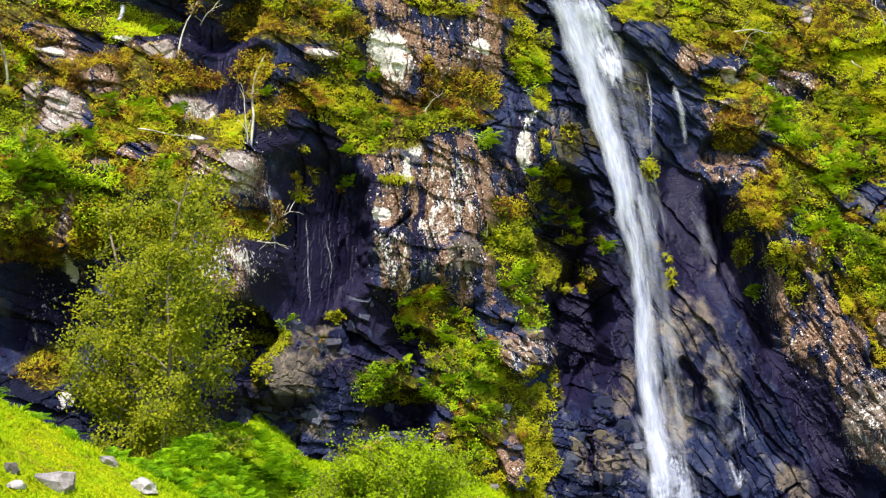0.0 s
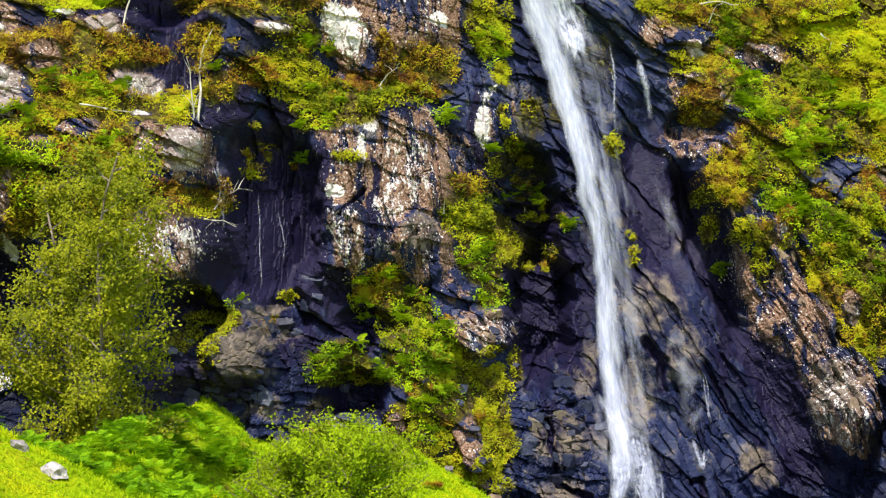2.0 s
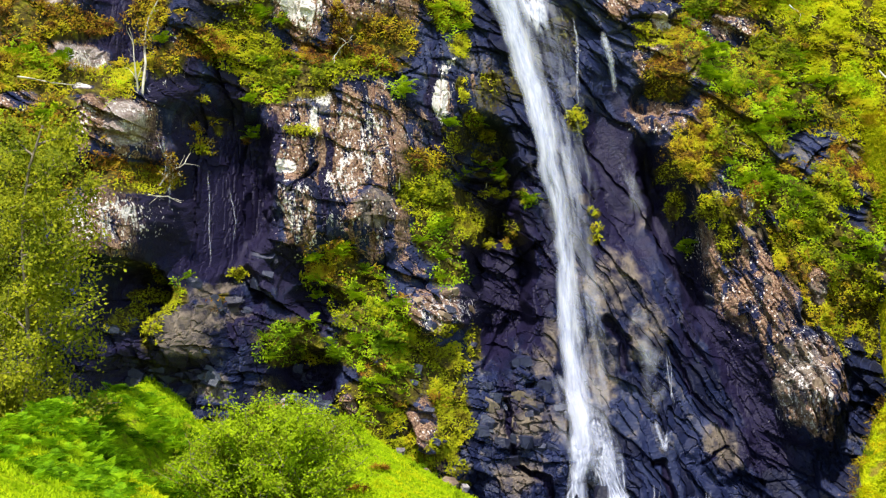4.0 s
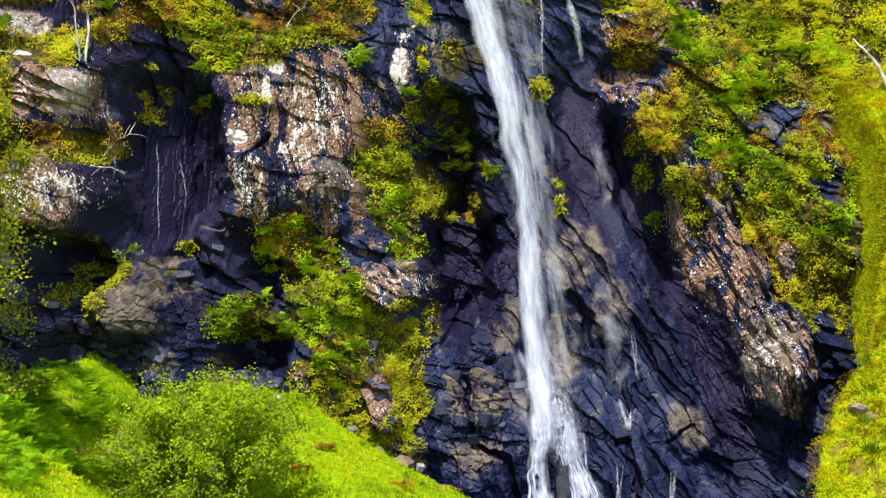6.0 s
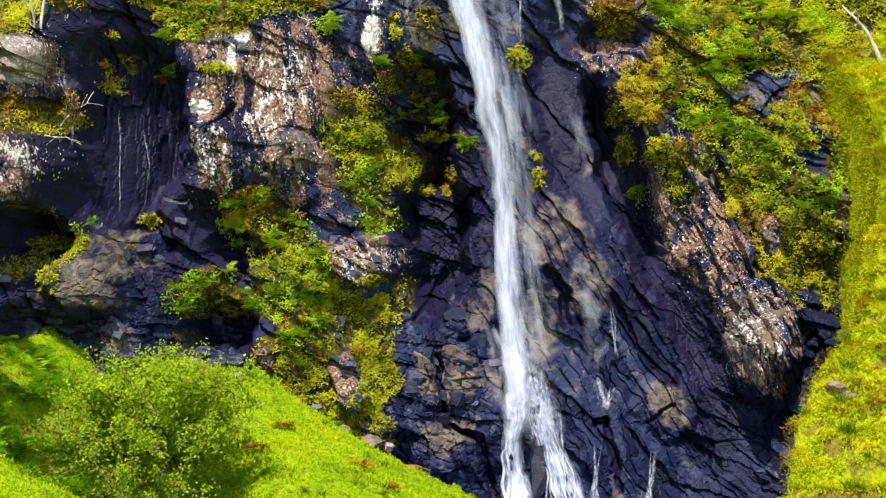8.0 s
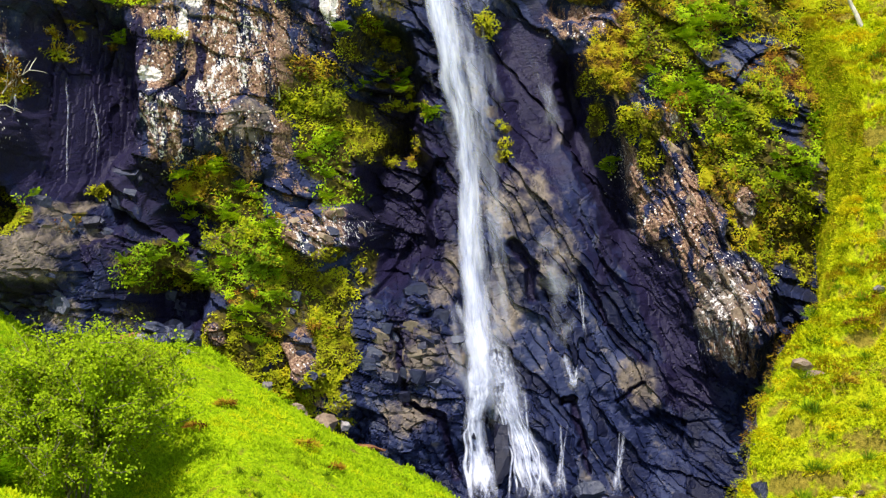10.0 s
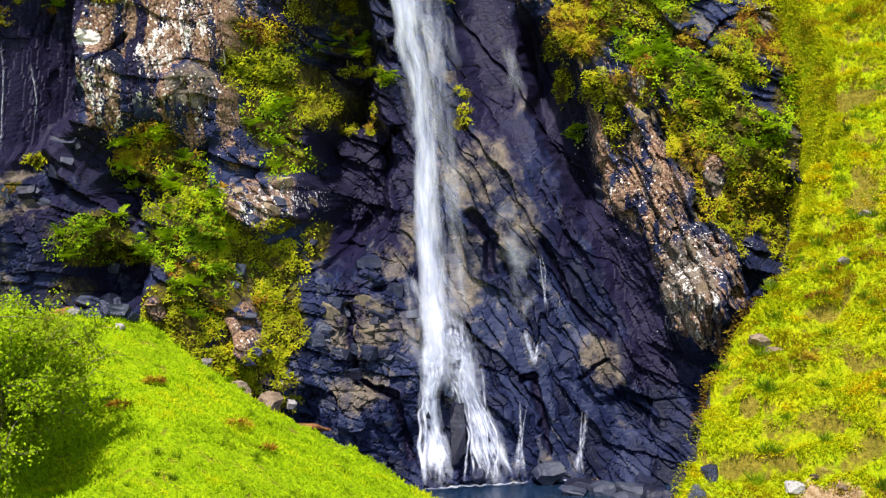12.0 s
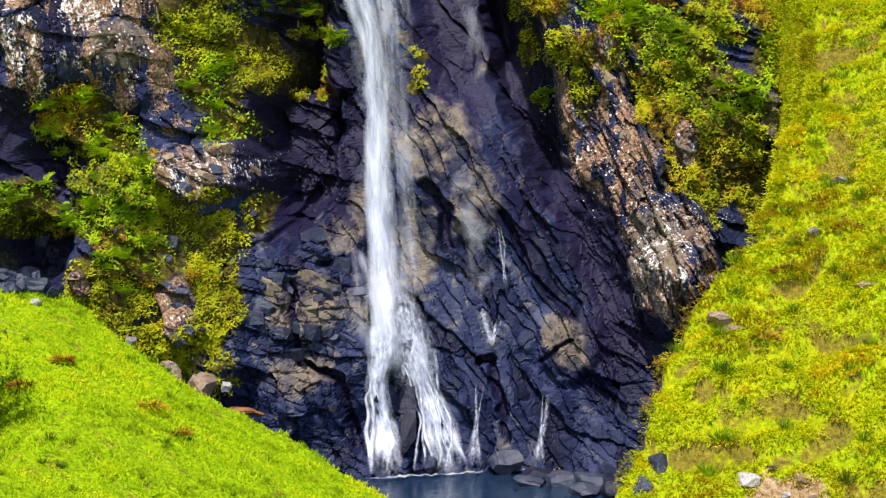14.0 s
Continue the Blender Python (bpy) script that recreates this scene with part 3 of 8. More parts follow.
stain("moss", -13.46, 12.56, 1.63, 0.52, 0.8)
stain("moss", -12.11, 12.83, 0.58, 0.53, 0.8)
stain("moss", -14.68, 11.94, 1.31, 0.47, 0.8)
stain("moss", -16.53, 12.98, 0.73, 0.73, 0.8)
stain("moss", -16.30, 11.39, 1.14, 0.72, 0.8)
stain("moss", -15.24, 11.46, 1.01, 0.72, 0.8)
stain("moss", -16.20, 10.47, 0.99, 0.54, 0.8)
stain("moss", -14.81, 10.61, 0.79, 0.65, 0.8)
stain("moss", -16.36, 9.90, 0.77, 0.39, 0.8)
stain("moss", -16.19, 9.36, 0.91, 0.39, 0.8)
stain("moss", -13.52, 11.57, 0.88, 0.81, 0.8)
stain("moss", -12.04, 10.39, 1.11, 0.41, 0.8)
stain("moss", -12.97, 10.93, 0.66, 0.51, 0.8)
stain("moss", -14.03, 13.20, 0.89, 0.37, 0.8)
stain("moss", -13.86, 14.46, 0.76, 0.33, 0.8)
stain("moss", -12.92, 14.24, 0.61, 0.27, 0.8)
stain("moss", -15.21, 12.42, 0.88, 0.37, 0.8)
stain("moss", -17.04, 13.83, 0.51, 0.88, 0.8)
stain("moss", -13.29, 10.11, 0.73, 0.58, 0.8)
stain("moss", -11.40, 10.21, 0.45, 0.37, 0.8)
stain("moss", -15.74, 6.61, 0.55, 0.44, 0.8)
stain("moss", -14.73, 9.76, 0.71, 0.71, 0.8)
stain("moss", -15.66, 12.02, 0.58, 0.43, 0.8)
stain("moss", -11.61, 14.65, 0.59, 0.59, 0.8)
stain("moss", -11.26, 16.10, 1.59, 0.64, 0.8)
stain("moss", -9.72, 16.26, 0.98, 0.62, 0.8)
stain("moss", -9.52, 14.10, 0.97, 0.65, 0.8)
stain("moss", -10.28, 13.80, 0.71, 0.40, 0.8)
stain("moss", -7.98, 13.49, 1.81, 0.49, 0.8)
stain("moss", -8.13, 12.98, 1.14, 0.46, 0.8)
stain("moss", -8.89, 12.75, 0.56, 0.40, 0.8)
stain("moss", -7.26, 13.87, 1.24, 0.36, 0.8)
stain("moss", -5.87, 14.47, 0.92, 0.64, 0.8)
stain("moss", -4.10, 15.77, 0.69, 1.01, 0.8)
stain("moss", -3.67, 14.46, 0.24, 0.41, 0.8)
stain("moss", -7.94, 11.66, 0.45, 0.13, 0.8)
stain("moss", -10.16, 16.50, 1.30, 0.41, 0.8)
stain("moss", -6.72, 17.04, 1.02, 0.34, 0.8)
stain("moss", -4.70, 17.24, 0.70, 0.44, 0.8)
stain("moss", -9.40, 15.12, 0.57, 0.65, 0.8)
stain("moss", -6.36, 13.58, 0.83, 0.33, 0.8)
stain("moss", -5.87, 13.69, 0.67, 0.25, 0.8)
stain("moss", -11.28, 13.33, 0.46, 0.46, 0.8)
stain("moss", -4.21, 9.78, 0.91, 0.75, 0.8)
stain("moss", -4.63, 10.18, 0.75, 0.63, 0.8)
stain("moss", -4.30, 8.86, 0.74, 0.66, 0.8)
stain("moss", -3.97, 7.95, 0.53, 0.46, 0.8)
stain("moss", -3.54, 9.20, 0.42, 0.67, 0.8)
stain("moss", -3.27, 11.42, 0.24, 0.15, 0.8)
stain("moss", -3.01, 11.95, 0.27, 0.17, 0.8)
stain("moss", -2.35, 9.22, 0.27, 0.17, 0.8)
stain("moss", -2.96, 8.71, 0.20, 0.15, 0.8)
stain("moss", -3.95, 11.65, 0.24, 0.34, 0.8)
stain("moss", -2.85, 10.23, 0.42, 0.17, 0.8)
stain("moss", -4.71, 11.02, 0.67, 0.33, 0.8)
stain("moss", -7.03, 8.02, 0.77, 0.61, 0.8)
stain("moss", -6.31, 7.38, 0.88, 0.64, 0.8)
stain("moss", -5.59, 6.42, 0.88, 0.61, 0.8)
stain("moss", -8.08, 6.06, 0.78, 0.55, 0.8)
stain("moss", -6.46, 5.88, 0.87, 0.45, 0.8)
stain("moss", -5.35, 4.92, 0.96, 0.64, 0.8)
stain("moss", -4.07, 5.28, 0.65, 0.78, 0.8)
stain("moss", -6.29, 4.48, 0.60, 0.51, 0.8)
stain("moss", -3.99, 4.01, 0.73, 1.06, 0.8)
stain("moss", -3.32, 5.91, 0.20, 0.49, 0.8)
stain("moss", -7.54, 5.66, 0.63, 0.31, 0.8)
stain("moss", -8.44, 5.68, 0.55, 0.34, 0.8)
stain("moss", -6.31, 6.75, 0.80, 0.48, 0.8)
stain("moss", -5.03, 5.78, 0.81, 0.65, 0.8)
stain("moss", -5.82, 4.08, 0.72, 0.64, 0.8)
stain("moss", -5.83, 5.32, 0.40, 0.22, 0.8)
stain("moss", -4.72, 3.11, 0.96, 0.64, 0.8)
stain("moss", -5.35, 5.79, 0.64, 0.48, 0.8)
stain("moss", -10.64, 7.24, 0.21, 0.36, 0.8)
stain("moss", -11.29, 7.83, 0.21, 0.27, 0.8)
stain("moss", -9.87, 7.24, 0.18, 0.30, 0.8)
stain("moss", -9.55, 7.85, 0.25, 0.18, 0.8)
stain("moss", -11.00, 6.52, 0.27, 0.66, 0.8)
stain("moss", -11.75, 6.68, 0.32, 0.36, 0.8)
stain("moss", -11.40, 7.25, 0.44, 0.21, 0.8)
stain("moss", -0.37, 12.29, 0.32, 0.40, 0.8)
stain("moss", 0.11, 9.63, 0.16, 0.14, 0.8)
stain("moss", 0.18, 9.15, 0.16, 0.13, 0.8)
stain("moss", 0.18, 8.88, 0.22, 0.13, 0.8)
stain("moss", -3.75, 14.35, 0.26, 0.22, 0.8)
stain("moss", -3.58, 12.98, 0.16, 0.35, 0.8)
stain("moss", -2.90, 13.42, 0.29, 0.29, 0.8)
stain("moss", -3.34, 12.27, 0.25, 0.28, 0.8)
stain("moss", 3.57, 14.22, 0.71, 0.76, 0.8)
stain("moss", 4.62, 13.88, 0.67, 0.76, 0.8)
stain("moss", 3.87, 12.71, 0.67, 0.50, 0.8)
stain("moss", 5.27, 14.03, 1.01, 1.01, 0.8)
stain("moss", 5.23, 12.36, 0.83, 0.83, 0.8)
stain("moss", 4.10, 11.79, 0.66, 0.63, 0.8)
stain("moss", 3.10, 11.12, 0.62, 0.74, 0.8)
stain("moss", 5.88, 13.17, 0.59, 0.64, 0.8)
stain("moss", 4.71, 10.72, 0.82, 0.66, 0.8)
stain("moss", 5.48, 10.06, 0.90, 0.74, 0.8)
stain("moss", 7.40, 8.51, 1.13, 0.68, 0.8)
stain("moss", 6.37, 9.39, 0.90, 0.62, 0.8)
stain("moss", 4.96, 8.28, 0.57, 0.97, 0.8)
stain("moss", 6.29, 6.70, 0.72, 0.96, 0.8)
stain("moss", 7.18, 7.18, 0.72, 0.88, 0.8)
stain("moss", 8.51, 9.39, 0.63, 0.91, 0.8)
stain("moss", 7.50, 10.99, 0.74, 0.63, 0.8)
stain("moss", 8.31, 10.60, 0.63, 0.63, 0.8)
stain("moss", 2.60, 10.86, 0.49, 0.33, 0.8)
stain("moss", 2.59, 9.89, 0.29, 0.49, 0.8)
stain("moss", 3.48, 9.74, 0.41, 0.49, 0.8)
stain("moss", 6.85, 10.35, 0.65, 0.65, 0.8)
stain("moss", 4.57, 11.71, 0.66, 0.66, 0.8)
stain("moss", 7.53, 7.64, 0.97, 0.48, 0.8)
stain("moss", 5.88, 7.96, 0.65, 0.65, 0.8)
stain("moss", 4.04, 9.09, 0.33, 0.81, 0.8)
stain("moss", 6.55, 5.77, 0.64, 0.48, 0.8)
stain("moss", 6.64, 8.43, 0.65, 0.65, 0.8)
stain("moss", 5.75, 8.60, 0.57, 0.49, 0.8)
stain("moss", 7.01, 6.40, 0.64, 0.48, 0.8)
stain("moss", 7.96, 6.40, 0.40, 0.97, 0.8)
stain("moss", -0.61, 17.34, 0.82, 0.40, 0.8)
stain("moss", 0.67, 17.45, 1.65, 0.70, 0.8)
stain("moss", 3.06, 17.46, 1.68, 0.71, 0.8)
stain("moss", 5.75, 17.26, 1.60, 0.85, 0.8)
stain("moss", 2.09, 16.47, 1.01, 0.51, 0.8)
stain("moss", 4.29, 16.17, 0.93, 0.74, 0.8)
stain("moss", 6.46, 15.16, 1.02, 1.39, 0.8)
stain("moss", 4.18, 13.76, 0.82, 1.01, 0.8)
stain("moss", 6.03, 13.35, 1.01, 1.01, 0.8)
stain("moss", 3.17, 11.57, 0.90, 0.81, 0.8)
stain("moss", 2.22, 14.99, 0.73, 0.45, 0.8)
stain("moss", 3.13, 14.84, 0.73, 0.91, 0.8)
stain("moss", 3.57, 16.35, 0.93, 0.74, 0.8)
stain("moss", 5.36, 16.34, 0.75, 0.75, 0.8)
stain("moss", 4.66, 16.54, 0.93, 0.34, 0.8)
stain("moss", 2.34, 13.53, 0.72, 0.54, 0.8)
stain("moss", 2.37, 14.08, 0.54, 0.36, 0.8)
stain("moss", 1.19, 16.81, 0.91, 0.46, 0.8)
stain("moss", 5.77, 14.65, 0.74, 0.74, 0.8)
stain("moss", 6.98, 14.12, 1.01, 1.17, 0.8)
stain("moss", 8.28, 13.81, 1.35, 1.52, 0.8)
stain("moss", 7.56, 12.62, 1.00, 0.83, 0.8)
stain("moss", 8.87, 11.83, 1.18, 1.51, 0.8)
stain("moss", 8.70, 15.51, 1.89, 1.38, 0.8)
stain("moss", 7.04, 16.13, 1.36, 1.36, 0.8)
stain("moss", 9.47, 10.21, 0.84, 1.00, 0.8)
stain("moss", 6.60, 14.79, 1.11, 1.48, 0.8)
stain("moss", 6.06, 16.86, 1.31, 0.94, 0.8)
stain("moss", 10.34, 13.55, 1.04, 2.07, 0.8)
stain("moss", -15.41, 15.80, 1.52, 0.43, 0.8)
stain("moss", -14.78, 15.31, 0.76, 0.27, 0.8)
stain("moss", -16.70, 10.94, 0.57, 0.85, 0.8)
stain("moss", -16.14, 12.05, 0.58, 0.29, 0.8)
stain("moss", -16.72, 12.08, 0.43, 0.58, 0.8)
stain("moss", 6.36, 16.28, 0.93, 1.12, 0.8)
stain("moss", 0.67, 17.64, 1.28, 0.26, 0.8)
stain("moss", 7.92, 13.13, 0.67, 1.01, 0.8)
stain("moss", -16.92, 14.29, 0.44, 0.44, 0.8)
stain("moss", -15.58, 14.01, 0.38, 0.19, 0.8)
stain("moss", -15.42, 10.39, 0.37, 0.26, 0.8)
stain("moss", -11.91, 11.60, 0.33, 0.26, 0.8)
stain("moss", -12.90, 12.98, 0.41, 0.18, 0.8)
stain("moss", -16.39, 11.38, 0.29, 0.18, 0.8)
stain("moss", -14.26, 11.14, 0.24, 0.16, 0.8)
stain("moss", -13.68, 12.96, 0.33, 0.20, 0.8)
stain("moss", -14.29, 10.46, 0.17, 0.16, 0.8)
stain("moss", -12.96, 13.55, 0.17, 0.14, 0.8)
stain("moss", -13.48, 13.88, 0.22, 0.15, 0.8)
stain("moss", -15.26, 10.80, 0.31, 0.19, 0.8)
stain("moss", -16.39, 10.73, 0.30, 0.24, 0.8)
stain("moss", -16.31, 11.78, 0.45, 0.25, 0.8)
stain("moss", -13.35, 11.03, 0.40, 0.19, 0.8)
stain("moss", -12.24, 11.83, 0.31, 0.19, 0.8)
stain("moss", -13.16, 12.83, 0.17, 0.12, 0.8)
stain("moss", -12.17, 11.23, 0.35, 0.30, 0.8)
stain("moss", -15.53, 11.62, 0.23, 0.15, 0.8)
stain("moss", -15.56, 12.29, 0.25, 0.22, 0.8)
stain("moss", -13.26, 11.40, 0.21, 0.16, 0.8)
stain("moss", -13.99, 11.00, 0.18, 0.15, 0.8)
stain("moss", -14.11, 11.19, 0.25, 0.24, 0.8)
stain("moss", -13.72, 11.96, 0.28, 0.19, 0.8)
stain("moss", -14.68, 14.09, 0.44, 0.30, 0.8)
stain("moss", -15.64, 13.60, 0.29, 0.19, 0.8)
stain("moss", -12.66, 11.54, 0.44, 0.20, 0.8)
stain("moss", -16.90, 13.86, 0.24, 0.15, 0.8)
stain("moss", -16.57, 13.48, 0.20, 0.18, 0.8)
stain("moss", -16.80, 13.30, 0.18, 0.08, 0.8)
stain("moss", -14.13, 11.28, 0.15, 0.11, 0.8)
stain("moss", -13.53, 11.29, 0.20, 0.12, 0.8)
stain("moss", -13.27, 11.57, 0.19, 0.14, 0.8)
stain("moss", -12.78, 13.19, 0.27, 0.20, 0.8)
stain("moss", -13.17, 11.79, 0.23, 0.11, 0.8)
stain("moss", -15.26, 10.86, 0.17, 0.17, 0.8)
stain("moss", -13.76, 13.20, 0.38, 0.24, 0.8)
stain("moss", -15.33, 10.84, 0.23, 0.18, 0.8)
stain("moss", -12.11, 12.36, 0.44, 0.24, 0.8)
stain("moss", -13.12, 12.98, 0.38, 0.30, 0.8)
stain("moss", -13.08, 13.29, 0.21, 0.18, 0.8)
stain("moss", -13.04, 13.07, 0.38, 0.30, 0.8)
stain("moss", -13.71, 12.88, 0.40, 0.30, 0.8)
stain("moss", -13.63, 12.30, 0.17, 0.16, 0.8)
stain("moss", -13.44, 11.16, 0.31, 0.25, 0.8)
stain("moss", -16.86, 13.24, 0.33, 0.25, 0.8)
stain("moss", -15.28, 12.23, 0.20, 0.12, 0.8)
stain("moss", -12.66, 14.36, 0.25, 0.12, 0.8)
stain("moss", -12.32, 13.21, 0.19, 0.14, 0.8)
stain("moss", -13.87, 13.24, 0.33, 0.26, 0.8)
stain("moss", -13.45, 13.69, 0.20, 0.17, 0.8)
stain("moss", -14.82, 10.53, 0.37, 0.19, 0.8)
stain("moss", -14.23, 10.35, 0.27, 0.14, 0.8)
stain("moss", -11.96, 12.52, 0.20, 0.13, 0.8)
stain("moss", -15.79, 11.01, 0.23, 0.16, 0.8)
stain("moss", -14.60, 11.75, 0.22, 0.13, 0.8)
stain("moss", -16.53, 11.30, 0.29, 0.19, 0.8)
stain("moss", -14.90, 15.00, 0.24, 0.20, 0.8)
stain("moss", -8.61, 14.77, 0.11, 0.08, 0.8)
stain("moss", -11.72, 13.26, 0.11, 0.08, 0.8)
stain("moss", -8.75, 16.11, 0.16, 0.09, 0.8)
stain("moss", -11.31, 16.07, 0.16, 0.09, 0.8)
stain("moss", -8.69, 14.02, 0.12, 0.12, 0.8)
stain("moss", -9.59, 13.24, 0.14, 0.07, 0.8)
stain("moss", -11.55, 16.09, 0.16, 0.11, 0.8)
stain("moss", -9.53, 14.89, 0.12, 0.08, 0.8)
stain("moss", -9.35, 12.95, 0.09, 0.06, 0.8)
stain("moss", -8.89, 13.13, 0.09, 0.08, 0.8)
stain("moss", -8.55, 14.90, 0.12, 0.11, 0.8)
stain("moss", -11.43, 14.42, 0.16, 0.13, 0.8)
stain("moss", -10.38, 12.44, 0.12, 0.06, 0.8)
stain("moss", -8.73, 13.82, 0.13, 0.12, 0.8)
stain("moss", -10.08, 11.57, 0.14, 0.07, 0.8)
stain("moss", -10.76, 14.55, 0.16, 0.12, 0.8)
stain("moss", -9.16, 12.75, 0.12, 0.10, 0.8)
stain("moss", -8.54, 13.01, 0.19, 0.13, 0.8)
stain("moss", -8.59, 12.69, 0.16, 0.10, 0.8)
stain("moss", -8.80, 12.59, 0.17, 0.10, 0.8)
stain("moss", -8.75, 13.23, 0.13, 0.06, 0.8)
stain("moss", -11.54, 13.34, 0.21, 0.14, 0.8)
stain("moss", -9.98, 11.90, 0.10, 0.07, 0.8)
stain("moss", -9.22, 14.64, 0.12, 0.06, 0.8)
stain("moss", -9.09, 13.88, 0.12, 0.12, 0.8)
stain("moss", -8.80, 13.01, 0.20, 0.15, 0.8)
stain("moss", -9.51, 11.44, 0.09, 0.08, 0.8)
stain("moss", -10.53, 11.17, 0.21, 0.12, 0.8)
stain("moss", -9.18, 14.89, 0.12, 0.08, 0.8)
stain("moss", -10.57, 11.30, 0.13, 0.12, 0.8)
stain("moss", -9.47, 14.76, 0.14, 0.07, 0.8)
stain("moss", -8.40, 13.43, 0.18, 0.12, 0.8)
stain("moss", -9.45, 13.01, 0.08, 0.05, 0.8)
stain("moss", -10.21, 11.88, 0.16, 0.09, 0.8)
stain("moss", 5.86, 9.19, 0.25, 0.20, 0.8)
stain("moss", 4.81, 10.21, 0.43, 0.29, 0.8)
stain("moss", 7.48, 9.94, 0.37, 0.26, 0.8)
stain("moss", 6.25, 7.81, 0.42, 0.27, 0.8)
stain("moss", 6.38, 13.45, 0.20, 0.24, 0.8)
stain("moss", 5.56, 7.54, 0.16, 0.13, 0.8)
stain("moss", 7.74, 10.63, 0.22, 0.18, 0.8)
stain("moss", 5.83, 8.80, 0.11, 0.14, 0.8)
stain("moss", 5.88, 13.01, 0.31, 0.26, 0.8)
stain("moss", 4.44, 10.87, 0.11, 0.13, 0.8)
stain("moss", 5.22, 14.65, 0.35, 0.23, 0.8)
stain("moss", 6.96, 7.59, 0.28, 0.29, 0.8)
stain("moss", 6.90, 10.92, 0.39, 0.21, 0.8)
stain("moss", 7.40, 11.15, 0.31, 0.23, 0.8)
stain("moss", 3.81, 11.77, 0.24, 0.24, 0.8)
stain("moss", 4.65, 13.45, 0.28, 0.29, 0.8)
stain("moss", 7.44, 9.93, 0.21, 0.14, 0.8)
stain("moss", 6.26, 9.55, 0.32, 0.13, 0.8)
stain("moss", 4.53, 13.96, 0.22, 0.13, 0.8)
stain("moss", 5.91, 12.72, 0.27, 0.22, 0.8)
stain("moss", 5.34, 13.73, 0.21, 0.22, 0.8)
stain("moss", 6.02, 11.14, 0.15, 0.14, 0.8)
stain("moss", 6.49, 14.60, 0.17, 0.11, 0.8)
stain("moss", 6.61, 9.04, 0.14, 0.10, 0.8)
stain("moss", 6.41, 13.21, 0.48, 0.22, 0.8)
stain("moss", 7.60, 8.06, 0.23, 0.20, 0.8)
stain("moss", 5.00, 12.99, 0.23, 0.18, 0.8)
stain("moss", 5.51, 12.41, 0.42, 0.26, 0.8)
stain("moss", 6.83, 10.12, 0.27, 0.24, 0.8)
stain("moss", 4.83, 11.14, 0.27, 0.17, 0.8)
stain("moss", 3.48, 11.44, 0.24, 0.14, 0.8)
stain("moss", 5.80, 10.82, 0.40, 0.26, 0.8)
stain("moss", 6.11, 7.11, 0.22, 0.12, 0.8)
stain("moss", 5.45, 14.09, 0.29, 0.24, 0.8)
stain("moss", 5.61, 12.01, 0.18, 0.17, 0.8)
stain("moss", 5.95, 13.82, 0.29, 0.19, 0.8)
stain("moss", 3.28, 12.57, 0.23, 0.18, 0.8)
stain("moss", 5.57, 9.46, 0.26, 0.13, 0.8)
stain("moss", 6.64, 7.96, 0.35, 0.17, 0.8)
stain("moss", 5.60, 11.52, 0.35, 0.24, 0.8)
stain("moss", 3.44, 11.13, 0.15, 0.10, 0.8)
stain("moss", 6.31, 12.36, 0.28, 0.23, 0.8)
stain("moss", 6.87, 10.28, 0.17, 0.16, 0.8)
stain("moss", 5.65, 12.83, 0.34, 0.17, 0.8)
stain("moss", 6.24, 13.51, 0.20, 0.12, 0.8)
stain("moss", 5.42, 12.77, 0.24, 0.19, 0.8)
stain("moss", 4.54, 13.69, 0.28, 0.15, 0.8)
stain("moss", 7.24, 11.44, 0.31, 0.18, 0.8)
stain("moss", 3.83, 12.52, 0.29, 0.21, 0.8)
stain("moss", 6.65, 14.36, 0.23, 0.17, 0.8)
stain("moss", 7.03, 10.19, 0.26, 0.28, 0.8)
stain("moss", 4.04, 9.91, 0.21, 0.18, 0.8)
stain("moss", 4.61, 10.38, 0.17, 0.12, 0.8)
stain("moss", 6.48, 10.49, 0.23, 0.13, 0.8)
stain("moss", 4.93, 13.27, 0.24, 0.14, 0.8)
stain("moss", 6.20, 12.83, 0.28, 0.20, 0.8)
stain("moss", 6.30, 12.63, 0.21, 0.20, 0.8)
stain("moss", 5.51, 8.35, 0.36, 0.20, 0.8)
stain("moss", 5.51, 12.81, 0.18, 0.13, 0.8)
stain("moss", 6.29, 9.05, 0.19, 0.13, 0.8)
stain("moss", -2.83, 10.29, 0.14, 0.09, 0.8)
stain("moss", -1.94, 10.15, 0.13, 0.09, 0.8)
stain("moss", -2.50, 10.70, 0.10, 0.07, 0.8)
stain("moss", -2.15, 8.98, 0.10, 0.06, 0.8)
stain("moss", -2.42, 10.26, 0.11, 0.10, 0.8)
stain("moss", -2.49, 9.52, 0.09, 0.06, 0.8)
stain("moss", -3.35, 11.23, 0.14, 0.06, 0.8)
stain("moss", -3.25, 10.90, 0.21, 0.10, 0.8)
stain("moss", -2.42, 8.77, 0.13, 0.08, 0.8)
stain("moss", -1.89, 9.87, 0.11, 0.07, 0.8)
stain("moss", -2.39, 8.66, 0.11, 0.08, 0.8)
stain("moss", -4.22, 12.07, 0.10, 0.07, 0.8)
stain("moss", -3.10, 11.99, 0.10, 0.08, 0.8)
stain("moss", -2.47, 10.71, 0.12, 0.11, 0.8)
stain("moss", -2.52, 10.53, 0.08, 0.05, 0.8)
stain("moss", -2.89, 12.04, 0.10, 0.06, 0.8)
stain("moss", -7.74, 7.49, 0.15, 0.12, 0.8)
stain("moss", -6.91, 6.10, 0.17, 0.13, 0.8)
stain("moss", -7.38, 7.87, 0.24, 0.21, 0.8)
stain("moss", -6.13, 5.37, 0.24, 0.21, 0.8)
stain("moss", -5.98, 7.49, 0.25, 0.17, 0.8)
